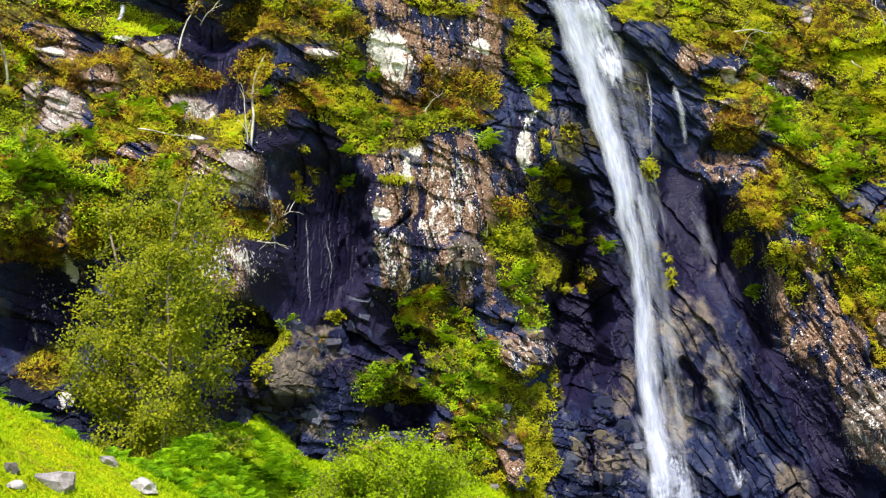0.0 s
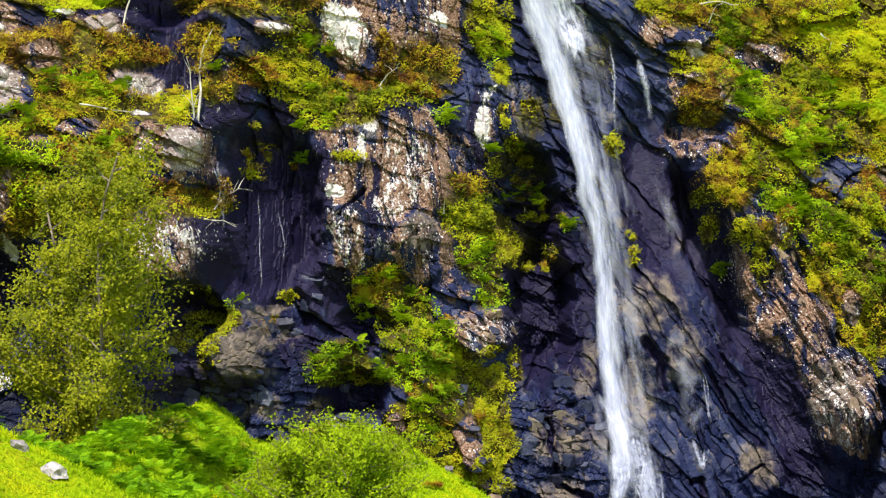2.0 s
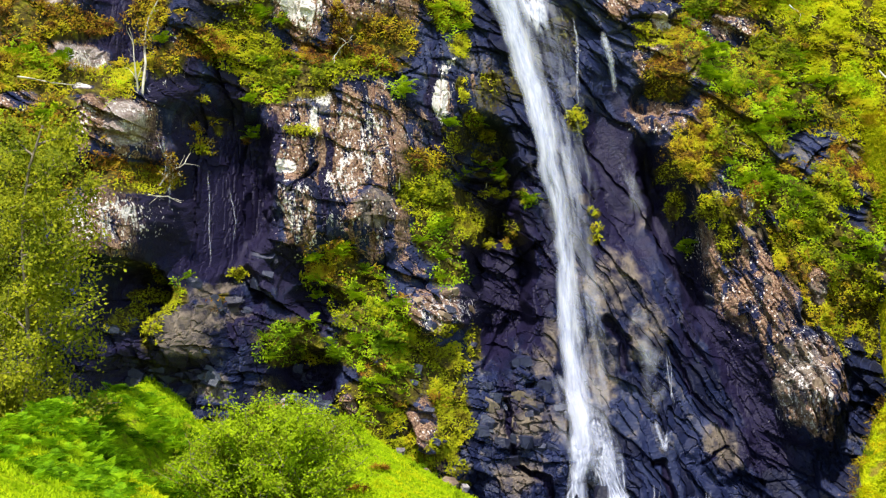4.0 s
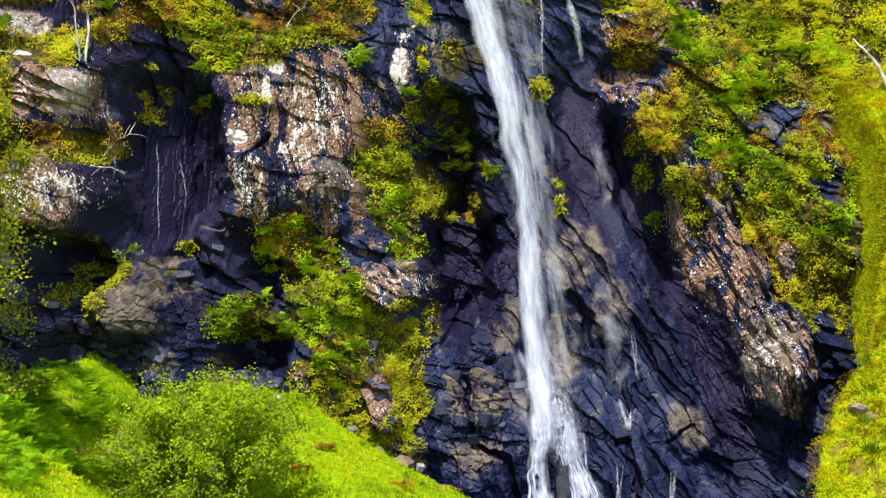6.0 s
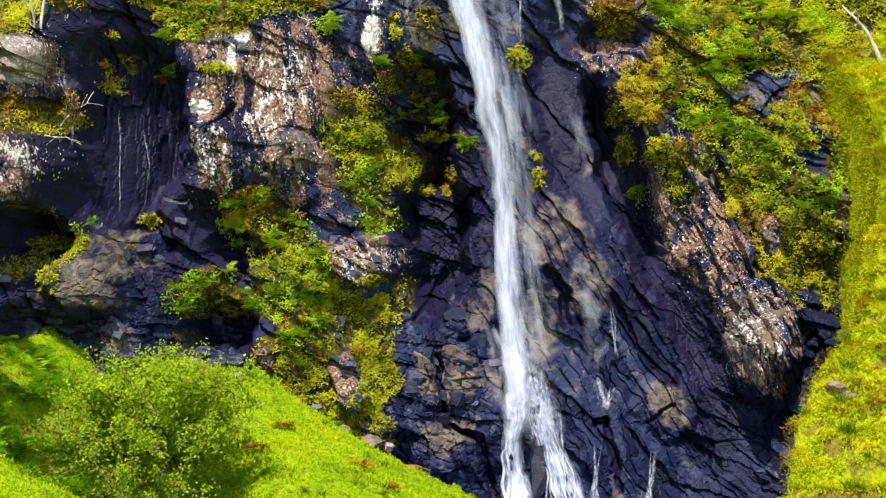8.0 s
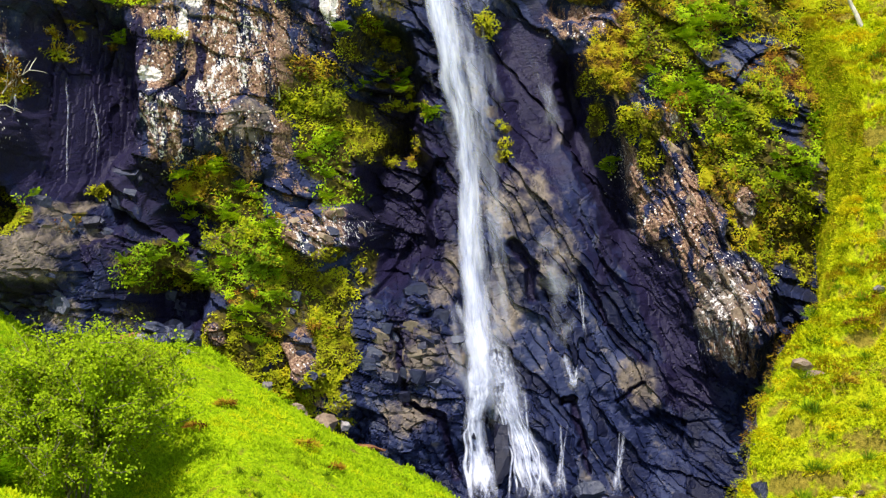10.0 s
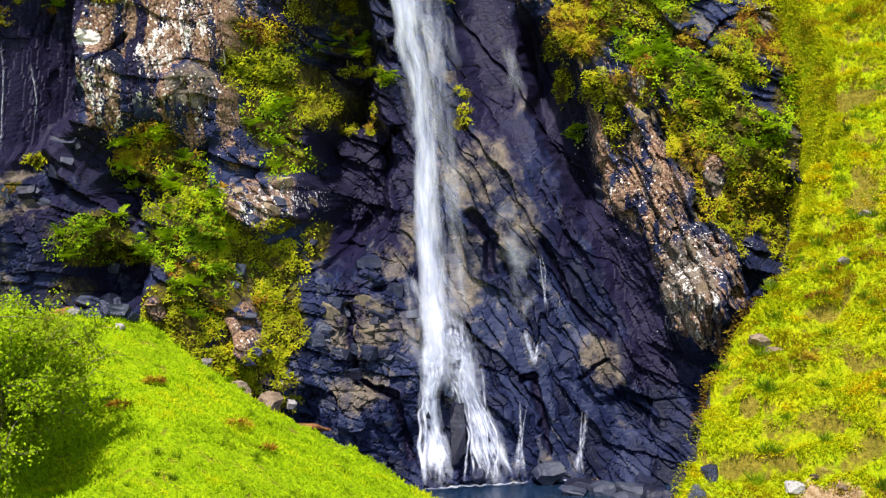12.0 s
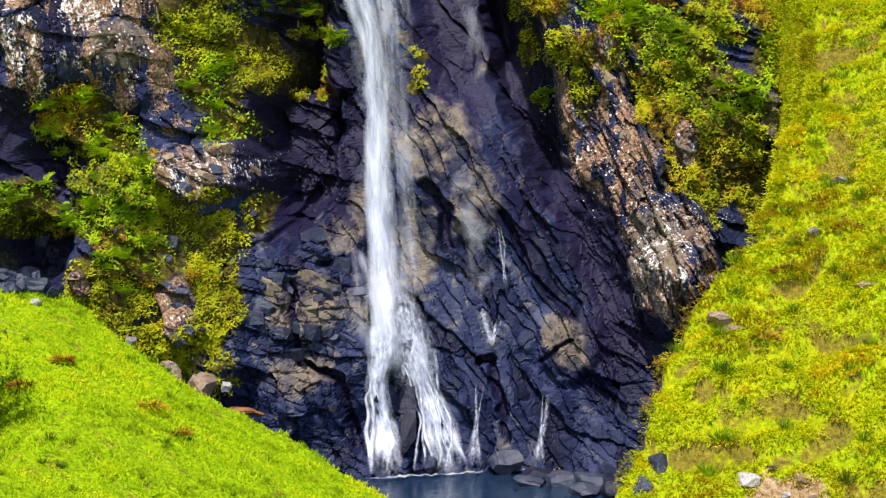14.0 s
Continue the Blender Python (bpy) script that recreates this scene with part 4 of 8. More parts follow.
stain("moss", -7.10, 7.28, 0.11, 0.13, 0.8)
stain("moss", -5.45, 4.82, 0.15, 0.11, 0.8)
stain("moss", -7.86, 7.76, 0.12, 0.09, 0.8)
stain("moss", -7.49, 7.88, 0.26, 0.13, 0.8)
stain("moss", -6.77, 8.37, 0.18, 0.13, 0.8)
stain("moss", -6.94, 8.38, 0.30, 0.12, 0.8)
stain("moss", -6.82, 7.47, 0.15, 0.11, 0.8)
stain("moss", -4.35, 4.14, 0.28, 0.20, 0.8)
stain("moss", -4.79, 6.08, 0.36, 0.16, 0.8)
stain("moss", -4.45, 4.51, 0.30, 0.16, 0.8)
stain("moss", -7.63, 7.89, 0.17, 0.16, 0.8)
stain("moss", -5.19, 4.40, 0.23, 0.23, 0.8)
stain("moss", -3.97, 6.33, 0.32, 0.17, 0.8)
stain("moss", -6.06, 7.85, 0.33, 0.19, 0.8)
stain("moss", -6.99, 7.28, 0.28, 0.17, 0.8)
stain("moss", -4.09, 4.38, 0.23, 0.16, 0.8)
stain("moss", -6.03, 6.09, 0.14, 0.09, 0.8)
stain("moss", -5.24, 7.21, 0.15, 0.07, 0.8)
stain("moss", -6.56, 7.70, 0.12, 0.11, 0.8)
# bare humps among the plants
bare("pale", -15.84, 12.82, 0.50, 0.61, 0.16, 0)
bare("pale", -16.52, 13.35, 0.20, 0.37, 0.1, 0)
bare("pale", -13.00, 13.41, 0.63, 0.39, 0.16, 0)
bare("pale", -14.01, 14.68, 0.24, 0.17, 0.1, 0)
bare("pale", -13.64, 14.72, 0.24, 0.23, 0.1, 0)
bare("pale", -16.13, 14.51, 0.33, 0.13, 0.1, 0)
bare("dry", -16.28, 15.06, 0.63, 0.21, 0.1, 0)
bare("dry", -14.97, 13.81, 0.39, 0.39, 0.16, 0)
bare("dry", -13.99, 11.91, 0.41, 0.26, 0.16, 0)
bare("dry", -14.71, 11.64, 0.26, 0.19, 0.1, 0)
bare("dry", -12.45, 11.34, 0.30, 0.67, 0.16, 0)
bare("pale", -11.72, 11.48, 0.45, 0.57, 0.16, 0)
bare("dry", -11.62, 10.77, 0.30, 0.18, 0.1, 0)
bare("pale", -13.17, 10.55, 0.20, 0.20, 0.1, 0)
bare("pale", -12.74, 12.52, 0.21, 0.09, 0.1, 0)
bare("dry", -15.33, 10.09, 0.17, 0.46, 0.1, 0)
bare("pale", -14.71, 14.92, 0.17, 0.11, 0.1, 0)
bare("pale", -9.89, 15.24, 0.36, 0.23, 0.1, 0)
bare("dry", -15.18, 12.72, 0.15, 0.29, 0.1, 0)
bare("tan", -10.24, 6.35, 0.50, 0.57, 0.15, 0)
bare("tan", -10.03, 7.39, 0.39, 0.18, 0.1, 0)
bare("pale", 2.27, 15.36, 0.36, 0.24, 0.1, 0)
bare("pale", 4.88, 17.39, 0.19, 0.30, 0.1, 0)
bare("dry", 4.25, 15.23, 0.70, 0.48, 0.16, 0)
bare("pale", 4.53, 9.71, 0.16, 0.16, 0.1, 0)
bare("dry", 6.39, 7.49, 0.26, 0.55, 0.16, 0)
bare("dry", 4.81, 8.29, 0.42, 0.97, 0.2, 20)
bare("dry", 5.39, 6.70, 0.58, 1.13, 0.2, 20)
bare("dry", 6.17, 5.30, 0.74, 0.96, 0.2, 20)
bare("dry", 5.76, 5.27, 0.57, 1.00, 0.2, 20)
bare("dry", 6.30, 3.90, 0.46, 0.90, 0.3, 20)
bare("dry", 5.75, 4.30, 0.50, 0.90, 0.2, 20)
bare("dry", 6.85, 4.70, 0.35, 0.60, 0.2, 20)
bare("dry", -4.59, 3.93, 0.30, 0.63, 0.16, 0)
bare("dry", -6.41, 4.35, 0.24, 0.24, 0.16, 0)
bare("tan", 8.01, 11.41, 0.50, 0.27, 0.16, 0)
bare("tan", 8.37, 8.12, 0.20, 0.59, 0.1, 0)

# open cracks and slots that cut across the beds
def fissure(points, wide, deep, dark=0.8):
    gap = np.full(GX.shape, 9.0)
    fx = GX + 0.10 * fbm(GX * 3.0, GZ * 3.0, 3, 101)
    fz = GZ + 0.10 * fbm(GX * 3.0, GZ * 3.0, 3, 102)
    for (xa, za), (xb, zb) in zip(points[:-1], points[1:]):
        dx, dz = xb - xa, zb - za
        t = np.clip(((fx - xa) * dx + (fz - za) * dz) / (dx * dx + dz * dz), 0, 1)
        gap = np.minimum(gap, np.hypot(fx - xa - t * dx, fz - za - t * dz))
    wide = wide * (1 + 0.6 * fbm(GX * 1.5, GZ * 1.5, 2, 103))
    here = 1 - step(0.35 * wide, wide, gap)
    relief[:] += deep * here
    # the crack's own shade, put into the colour
    cover["seep_shade"][:] = np.maximum(cover["seep_shade"], dark * here)


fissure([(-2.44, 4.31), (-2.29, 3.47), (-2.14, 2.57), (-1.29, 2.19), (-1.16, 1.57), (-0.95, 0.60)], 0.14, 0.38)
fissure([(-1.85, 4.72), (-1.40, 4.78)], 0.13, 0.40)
# a shadow wedge beside the fall, cut and coloured as a crack
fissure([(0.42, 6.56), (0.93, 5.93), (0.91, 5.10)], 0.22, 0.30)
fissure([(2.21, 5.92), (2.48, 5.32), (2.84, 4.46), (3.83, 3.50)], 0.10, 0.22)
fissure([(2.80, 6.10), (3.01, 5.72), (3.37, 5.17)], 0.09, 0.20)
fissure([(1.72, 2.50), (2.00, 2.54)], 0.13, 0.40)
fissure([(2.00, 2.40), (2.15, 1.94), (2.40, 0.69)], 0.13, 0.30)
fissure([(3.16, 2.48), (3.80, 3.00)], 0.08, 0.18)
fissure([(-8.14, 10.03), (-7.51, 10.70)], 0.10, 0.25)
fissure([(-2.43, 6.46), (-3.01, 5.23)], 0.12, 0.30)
stain("lichen", -8.26, 15.65, 0.62, 0.75, 0.85)
stain("lichen", -5.58, 15.85, 0.32, 0.34, 0.9)
stain("seep_shade", -7.32, 10.4, 0.14, 1.50, 1.0)
stain("seep_shade", -8.62, 10.9, 0.20, 1.20, 1.0)
stain("seep_shade", -9.75, 13.1, 0.50, 0.90, 0.9)
stain("seep_shade", -11.0, 13.1, 0.50, 1.20, 0.9)
stain("seep_shade", -4.52, 12.8, 0.16, 1.30, 0.9)
# shade of the alcove and gullies, darkened in colour
stain("seep_shade", -2.75, 8.4, 0.95, 2.90, 1.4)
stain("seep_shade", 2.55, 9.0, 0.62, 3.00, 1.1, 18)
stain("seep_shade", 4.35, 4.9, 0.55, 2.30, 1.1, 25)
stain("seep_shade", 0.75, 10.6, 0.95, 2.60, 0.8)
stain("seep_shade", -10.0, 9.9, 1.40, 2.30, 1.1)
stain("seep_shade", -8.6, 8.0, 1.0, 0.8, 1.0)
tone = np.zeros_like(GX)


def blocks(wide, high, slant, jut, tilt, crack, k):
    """Irregular broken blocks, each with its own tilt, so that neighbours make steps."""
    wx = GX + 0.30 * wide * fbm(GX / wide * 0.9, GZ / wide * 0.9, 3, k + 41)
    wz = GZ + slant * GX + 0.30 * high * fbm(GX / wide * 0.9, GZ / wide * 0.9, 3, k + 61)
    d1, d2, h1, h2, h3, ox, oz = cells(wx / wide + 3.7 * k, wz / high + 1.3 * k, k)
    out = jut * (h1 - 0.5) + tilt * ((h2 - 0.5) * ox * wide + (h3 - 0.25) * oz * high)
    return out + crack * (1 - step(0.0, 0.07, d2 - d1)) * (h2 > 0.35)


def strata(much, dip, thick, run, jut, lap, crack, k, wavy=0.6):
    """Beds that dip to the right by so many degrees, cut by cross joints; each bed's lower lip overhangs the one below."""
    c, w = math.cos(radians(dip)), math.sin(radians(dip))
    wx = GX + wavy * thick * fbm(GX / thick * 0.42, GZ / thick * 0.42, 4, k + 111)
    wz = GZ + wavy * thick * fbm(GX / thick * 0.42, GZ / thick * 0.42, 4, k + 131)
    u, v = c * wx - w * wz, w * wx + c * wz
    v = v / thick + 0.55 * vnoise(v / thick * 0.8, u / run * 0.25, k + 7)
    i = np.floor(v)
    fv = v - i
    q = u / (run * (0.6 + 0.8 * hash2(i, i * 0, k + 1))) + 7.3 * hash2(i, i * 0 + 1, k + 2) + 0.45 * vnoise(u / run * 1.7, v * 2.0, k + 8)
    j = np.floor(q)
    fu = q - j
    h1, h2, h3 = hash2(i, j, k + 3), hash2(i, j, k + 4), hash2(i, j, k + 5)
    edge = np.minimum(np.minimum(fv, 1 - fv) * thick, np.minimum(fu, 1 - fu) * run)
    out = jut * (h1 - 0.5) + lap * thick * (fv - 0.5) * (0.25 + 1.2 * h2) + 0.5 * lap * thick * (fu - 0.5) * (h3 - 0.5)
    out = out + crack * (1 - step(0.0, 0.055, edge)) * (h3 > 0.45)
    tone[:] += much * (h3 - 0.5) * (0.5 + thick)
    relief[:] += much * out


slabby = np.maximum(np.maximum(blob(2.3, 5.4, 2.9, 6.2, 0.3), blob(1.5, 10.8, 1.5, 3.6, 0.3, 12)), blob(-0.4, 8.0, 1.1, 7.0, 0.3))
blocky = np.maximum(blob(-2.3, 3.2, 1.9, 3.9, 0.3), np.maximum(blob(-10.6, 5.7, 2.3, 1.6, 0.3), blob(-7.9, 5.2, 1.0, 1.0, 0.3)))
ribbed = np.maximum(np.maximum(blob(-6.9, 11.0, 2.5, 3.0, 0.3), blob(-6.9, 16.0, 2.6, 1.6, 0.3)), np.maximum(blob(-11.9, 9.4, 1.5, 1.5, 0.3), blob(-3.9, 13.2, 1.2, 1.7, 0.3)))
fluted = np.maximum(blob(-10.0, 10.0, 1.5, 2.7, 0.3), blob(-12.2, 14.4, 1.4, 1.9, 0.3))
jagged = np.maximum(blob(5.5, 6.4, 1.3, 4.0, 0.3, 18), blob(6.3, 4.2, 0.9, 1.3, 0.3))
slabby = slabby * (1 - jagged)
blocky = blocky * (1 - slabby)
ribbed = ribbed * (1 - fluted)
rest = np.clip(1 - slabby - blocky - ribbed - fluted - jagged, 0, 1) * (1 - 0.62 * cover["moss"])
smooth = 1 - 0.75 * np.maximum(cover["tan"], blob(1.2, 10.5, 1.3, 3.0, 0.4))
strata(slabby, 54, 0.70, 2.4, 0.16, 0.22, 0.04, 210, 0.9)
strata(slabby * smooth, 62, 0.26, 0.75, 0.06, 0.26, 0.03, 230, 0.9)
strata(blocky, 12, 0.55, 0.75, 0.22, 0.22, 0.08, 270)
strata(blocky, 74, 0.30, 0.60, 0.10, 0.25, 0.05, 290)
strata(blocky, 20, 0.17, 0.30, 0.045, 0.25, 0.02, 310)
strata(ribbed, 86, 0.50, 1.7, 0.20, 0.25, 0.06, 330)
strata(ribbed, 80, 0.17, 0.60, 0.07, 0.30, 0.03, 350)
strata(ribbed, 12, 0.60, 0.8, 0.08, 0.15, 0.05, 370)
strata(fluted, 92, 0.45, 3.0, 0.20, 0.30, 0.02, 390)
strata(fluted, 88, 0.15, 1.2, 0.05, 0.30, 0.01, 410)
strata(jagged, 66, 0.40, 0.9, 0.34, 0.55, 0.14, 430)
strata(jagged, 60, 0.15, 0.35, 0.10, 0.55, 0.04, 450)
strata(rest, 22, 0.75, 1.3, 0.28, 0.30, 0.07, 470)
strata(rest, 35, 0.24, 0.5, 0.09, 0.30, 0.03, 490)
relief += rest * blocks(2.1, 1.5, 0.35, 0.45, 0.45, 0.06, 1)
# upright ribs and runnels on the buttresses
relief += 0.12 * cover["dry"] * fbm(GX * 2.2 + 0.3 * GZ, GZ * 0.35, 3, 71)
relief += 0.22 * fbm(GX * 0.6, GZ * 0.6, 3, 81) + 0.022 * fbm(GX * 5, GZ * 5, 3, 91)
GY = face_depth(GX, GZ) + relief


def at_face(x, z):
    """The rock's depth at a place on the face."""
    u = np.clip((np.asarray(x) - X_AXIS[0]) / CELL, 0, len(X_AXIS) - 1.001)
    v = np.clip((np.asarray(z) - Z_AXIS[0]) / CELL, 0, len(Z_AXIS) - 1.001)
    i, j = u.astype(int), v.astype(int)
    return GY[i, j]


cliff_mesh = mesh_from("cliff", np.stack([GX, GY, GZ], -1).reshape(-1, 3), grid_faces(*GX.shape), smooth=False)
for key in ("dry", "tan", "lichen", "moss", "seep_shade", "pale"):
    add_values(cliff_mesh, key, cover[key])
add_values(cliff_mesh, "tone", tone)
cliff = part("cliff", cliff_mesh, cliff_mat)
tagged(cliff, "wet dark basalt cliff with brown lichened faces and mossy ledges", "cliff", kind="structure")


# ---------------------------------------------------------------- the ground
EDGE_Y = (-30, -12, -7.65, -6.1, -4.8, -3.7, -0.9, 1.8, 4.0, 7.3, 12)
EDGE_X = (5.6, 5.0, 5.0, 5.5, 6.15, 7.6, 8.85, 8.9, 7.95, 7.2, 7.0)


def bank_edge(x, y):
    return np.interp(y, EDGE_Y, EDGE_X) + 0.35 * fbm(x * 0.0 + y * 0.9, y * 0.4, 3, 5)


def left_slope(x, y):
    z = 2.35 - 0.5 * (x + 3.9) + 0.08 * (y + 5.9)
    dip = 2.7 * step(-11.2, -12.8, x) * step(-16.8, -14.2, y) + 0.5 * step(-8.5, -10.0, x) * step(-18.0, -15.5, y)
    bowl = 2.2 * (1 - step(0.35, 1.1, np.sqrt(((x + 7.6) / 3.3) ** 2 + ((y + 10.2) / 5.0) ** 2)))
    notch = 1.0 * np.exp(-(((x + 9.2) / 1.3) ** 2)) * step(-12, -8, y)
    return z - dip - bowl - notch - 0.5 * step(-8.5, -10.5, x) * step(-13, -9, y)


def tussock(x, y):
    """Rounded mounds of grass with hollows between, 0 to 1."""
    d1, d2, h1, h2, h3, ox, oy = cells(x / 1.5 + 0.5 * fbm(x * 1.1, y * 1.1, 3, 13), y / 0.95 + 0.5 * fbm(x * 1.1, y * 1.1, 3, 14), 19)
    return np.sqrt(np.clip(1 - (d1 / 0.85) ** 2, 0, 1)) * (0.35 + 0.65 * h1)


def edge_width(y):
    return np.interp(y, (-8.0, -4.5, -2.5, 2.0), (0.55, 0.6, 0.8, 0.9))


def ground_height(x, y):
    lump = 0.16 * fbm(x * 0.9, y * 0.9, 4, 7)
    mound = tussock(x, y)
    left = left_slope(x, y) + lump + 0.16 * mound
    # the far lip of the turf falls to the rock's foot
    lip = np.interp(x, (-9.0, -7.5, -6.3, -5.3, -2.9, -1.1, 0.5, 4.0), (-2.4, -2.4, -2.6, -3.0, -3.7, -3.7, -3.9, -4.2))
    left = left - 3.5 * step(lip, lip + 1.8, y) * step(-9.5, -7.5, x)
    right = 2.0 + 0.88 * (y + 7.4) + 0.3 * (x - 6.5) + 0.45 * fbm(x * 0.35, y * 0.6, 4, 27)
    # short sheep-worn treads with steep risers under overhanging tussocks
    for rise, warp, seed in ((0.85, 0.9, 29), (0.45, 0.6, 39)):
        k = (right + warp * fbm(x * 0.5 + seed, y * 0.5, 3, seed)) / rise
        k = k - np.floor(k)
        firm = step(0.0, 0.25, fbm(x * 0.75 + 3.0, y * 1.1, 3, seed + 1))
        right = right + firm * rise * 0.45 * (step(0.78, 0.99, k) - k)
    right = right + 0.5 * lump + 0.50 * (mound - 0.4)
    right = np.where(y < -9.0, right + 0.35 * (-9.0 - y), right)
    e = bank_edge(x, y)
    on = step(e - edge_width(y), e + 0.12, x)
    right = right * on - 3.0 * (1 - on)
    bed = -0.55 + 0.15 * lump
    z = np.maximum(np.maximum(left, right), bed)
    # the hill behind and above the face
    back = y - face_depth(x, z * 0 + 9.0)
    z = np.maximum(z, np.where(back > 4.6, np.minimum(18.2 + 0.22 * (back - 6.2), -3.0 + 16.0 * (back - 4.6)), -9))
    # the valley floor under and behind the camera
    far = step(-20, -34, y)
    valley = -1.5 + 0.4 * fbm(x * 0.05, y * 0.05, 3, 15)
    return z * (1 - far) + np.minimum(valley, z + 9 * (1 - far)) * far


def spread(lo, hi, d, reach):
    mid = np.arange(lo, hi + d, d)
    out = d * np.cumsum(1.25 ** np.arange(1, 60))
    out = out[out < reach]
    return np.concatenate([lo - out[::-1], mid, hi + out])


gx_axis, gy_axis = spread(-20, 15, 0.105, 1500), spread(-26, 6, 0.105, 1500)
TX, TY = np.meshgrid(gx_axis, gy_axis, indexing="ij")
TZ = ground_height(TX, TY)
ground_mesh = mesh_from("ground", np.stack([TX, TY, TZ], -1).reshape(-1, 3), grid_faces(*TX.shape), smooth=True)
edge_x = bank_edge(TX, TY)
slope_y = np.gradient(TZ, gy_axis, axis=1)
slope_x = np.gradient(TZ, gx_axis, axis=0)
steep = np.sqrt(slope_x**2 + slope_y**2)
add_values(ground_mesh, "bare", np.clip(step(1.6, 3.2, steep) * (0.30 + 0.70 * (TX < edge_x + 0.1) * (TZ < 3.0)) + (TZ < 0.25) * (TY > -13) * (np.abs(TX - 2) < 7) * 0.8, 0, 1))
# hollows and steep risers, to be browned for dead grass and shade
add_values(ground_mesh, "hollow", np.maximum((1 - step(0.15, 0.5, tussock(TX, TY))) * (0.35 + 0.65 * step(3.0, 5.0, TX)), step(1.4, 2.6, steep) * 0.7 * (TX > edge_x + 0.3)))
soil = 1 - step(0.4, 1.3, np.sqrt(((TX - 7.75) / 0.6) ** 2 + ((TY + 8.05) / 0.5) ** 2) + 0.8 * fbm(TX * 2.2 + TY * 1.4, TY * 2.2 - TX * 1.4, 4, 44))
add_values(ground_mesh, "soil", soil)
add_values(ground_mesh, "sere", step(2.0, 5.5, TX) * 0.30 + 0.25 * step(-9, -12, TX) * step(-14, -17, TY))
ground = part("ground", ground_mesh, turf_mat)
tagged(ground, "steep bright green turf banks either side of a dark stream bed", "hillside", kind="structure")


def at_ground(x, y):
    return ground_height(np.atleast_1d(np.asarray(x, float)), np.atleast_1d(np.asarray(y, float)))


# ---------------------------------------------------------------- plant builders
def leaves(base, along, side, length, width):
    """Pointed leaves, one folded quad each."""
    n = len(base)
    length, width = np.broadcast_to(length, n)[:, None], np.broadcast_to(width, n)[:, None]
    mid = base + along * length * 0.5
    v = np.stack([base, mid + side * width * 0.5, base + along * length, mid - side * width * 0.5], 1).reshape(-1, 3)
    return v, np.arange(4 * n).reshape(n, 4)


def sideways(along, turned=0.30):
    """Leaf blades spread towards the light, unevenly."""
    face = unit(np.array([0.02, -0.64, 0.78]) + rng.normal(0, turned, along.shape))
    return unit(np.cross(face, along))


def fern_arrays(base, size, facing, pairs=12):
    """Rosettes of arching fronds, each a midrib of paired leaflets."""
    B, A, S, L, W = [], [], [], [], []
    fronds = 9
    for p, s, f in zip(base, size, facing):
        yaw = rng.uniform(0, 2 * math.pi, fronds)
        lift = rng.uniform(0.25, 0.95, fronds)
        d = np.stack([np.cos(yaw) * np.cos(lift), np.sin(yaw) * np.cos(lift), np.sin(lift)], 1) + f * 0.65
        d = unit(d)
        flat = unit(np.cross(d, (0, 0, 1.0)))
        for k in range(pairs):
            t = (k + 0.6) / pairs
            pos = p + d * (s * t) + np.array([0, 0, -0.42 * s]) * t * t
            reach = s * 0.34 * (1 - t) ** 0.7 * min(1, t * 4) + 0.02
            for sg in (-1, 1):
                B.append(pos)
                A.append(unit(flat * sg + d * 0.35 + rng.normal(0, 0.08, d.shape)))
                S.append(unit(d))
                L.append(np.full(fronds, reach))
                W.append(np.full(fronds, s * 0.055))
            B.append(pos - d * (s / pairs) * 0.7)
            A.append(d)
            S.append(flat)
            L.append(np.full(fronds, s / pairs * 1.5))
            W.append(np.full(fronds, 0.016))
    return leaves(np.concatenate(B), np.concatenate(A), np.concatenate(S), np.concatenate(L), np.concatenate(W))


def in_oval(n, x, z, rx, rz):
    a, r = rng.uniform(0, 2 * math.pi, n), np.sqrt(rng.uniform(0, 1, n))
    wob = 1 + 0.35 * np.sin(3 * a + x * 7) * np.sin(2 * a + z * 5)
    return x + rx * wob * r * np.cos(a), z + rz * wob * r * np.sin(a)


FERNS = []
for k in range(6):
    FERNS.append(mesh_from("fern", *fern_arrays(np.zeros((1, 3)), np.array([0.5]), np.array([[0, -1.0, 0.3]]))))
gathered = {"fern": [], "heath": [], "rust": [], "moss": [], "sward": [], "lush": []}


def fern(x, y, z, size, seed):
    """One rosette of fronds that leans out from the rock."""
    ob = part("fern", FERNS[seed % 6], fern_mat)
    ob.matrix_world = pose(x, y, z, rng.uniform(-15, 15), rng.uniform(-20, 20), rng.uniform(-35, 35)) @ Matrix.Scale(size / 0.5, 4)
    return tagged(ob, "bright green fern growing from the wet cliff", "fern", "ferns on the cliff")


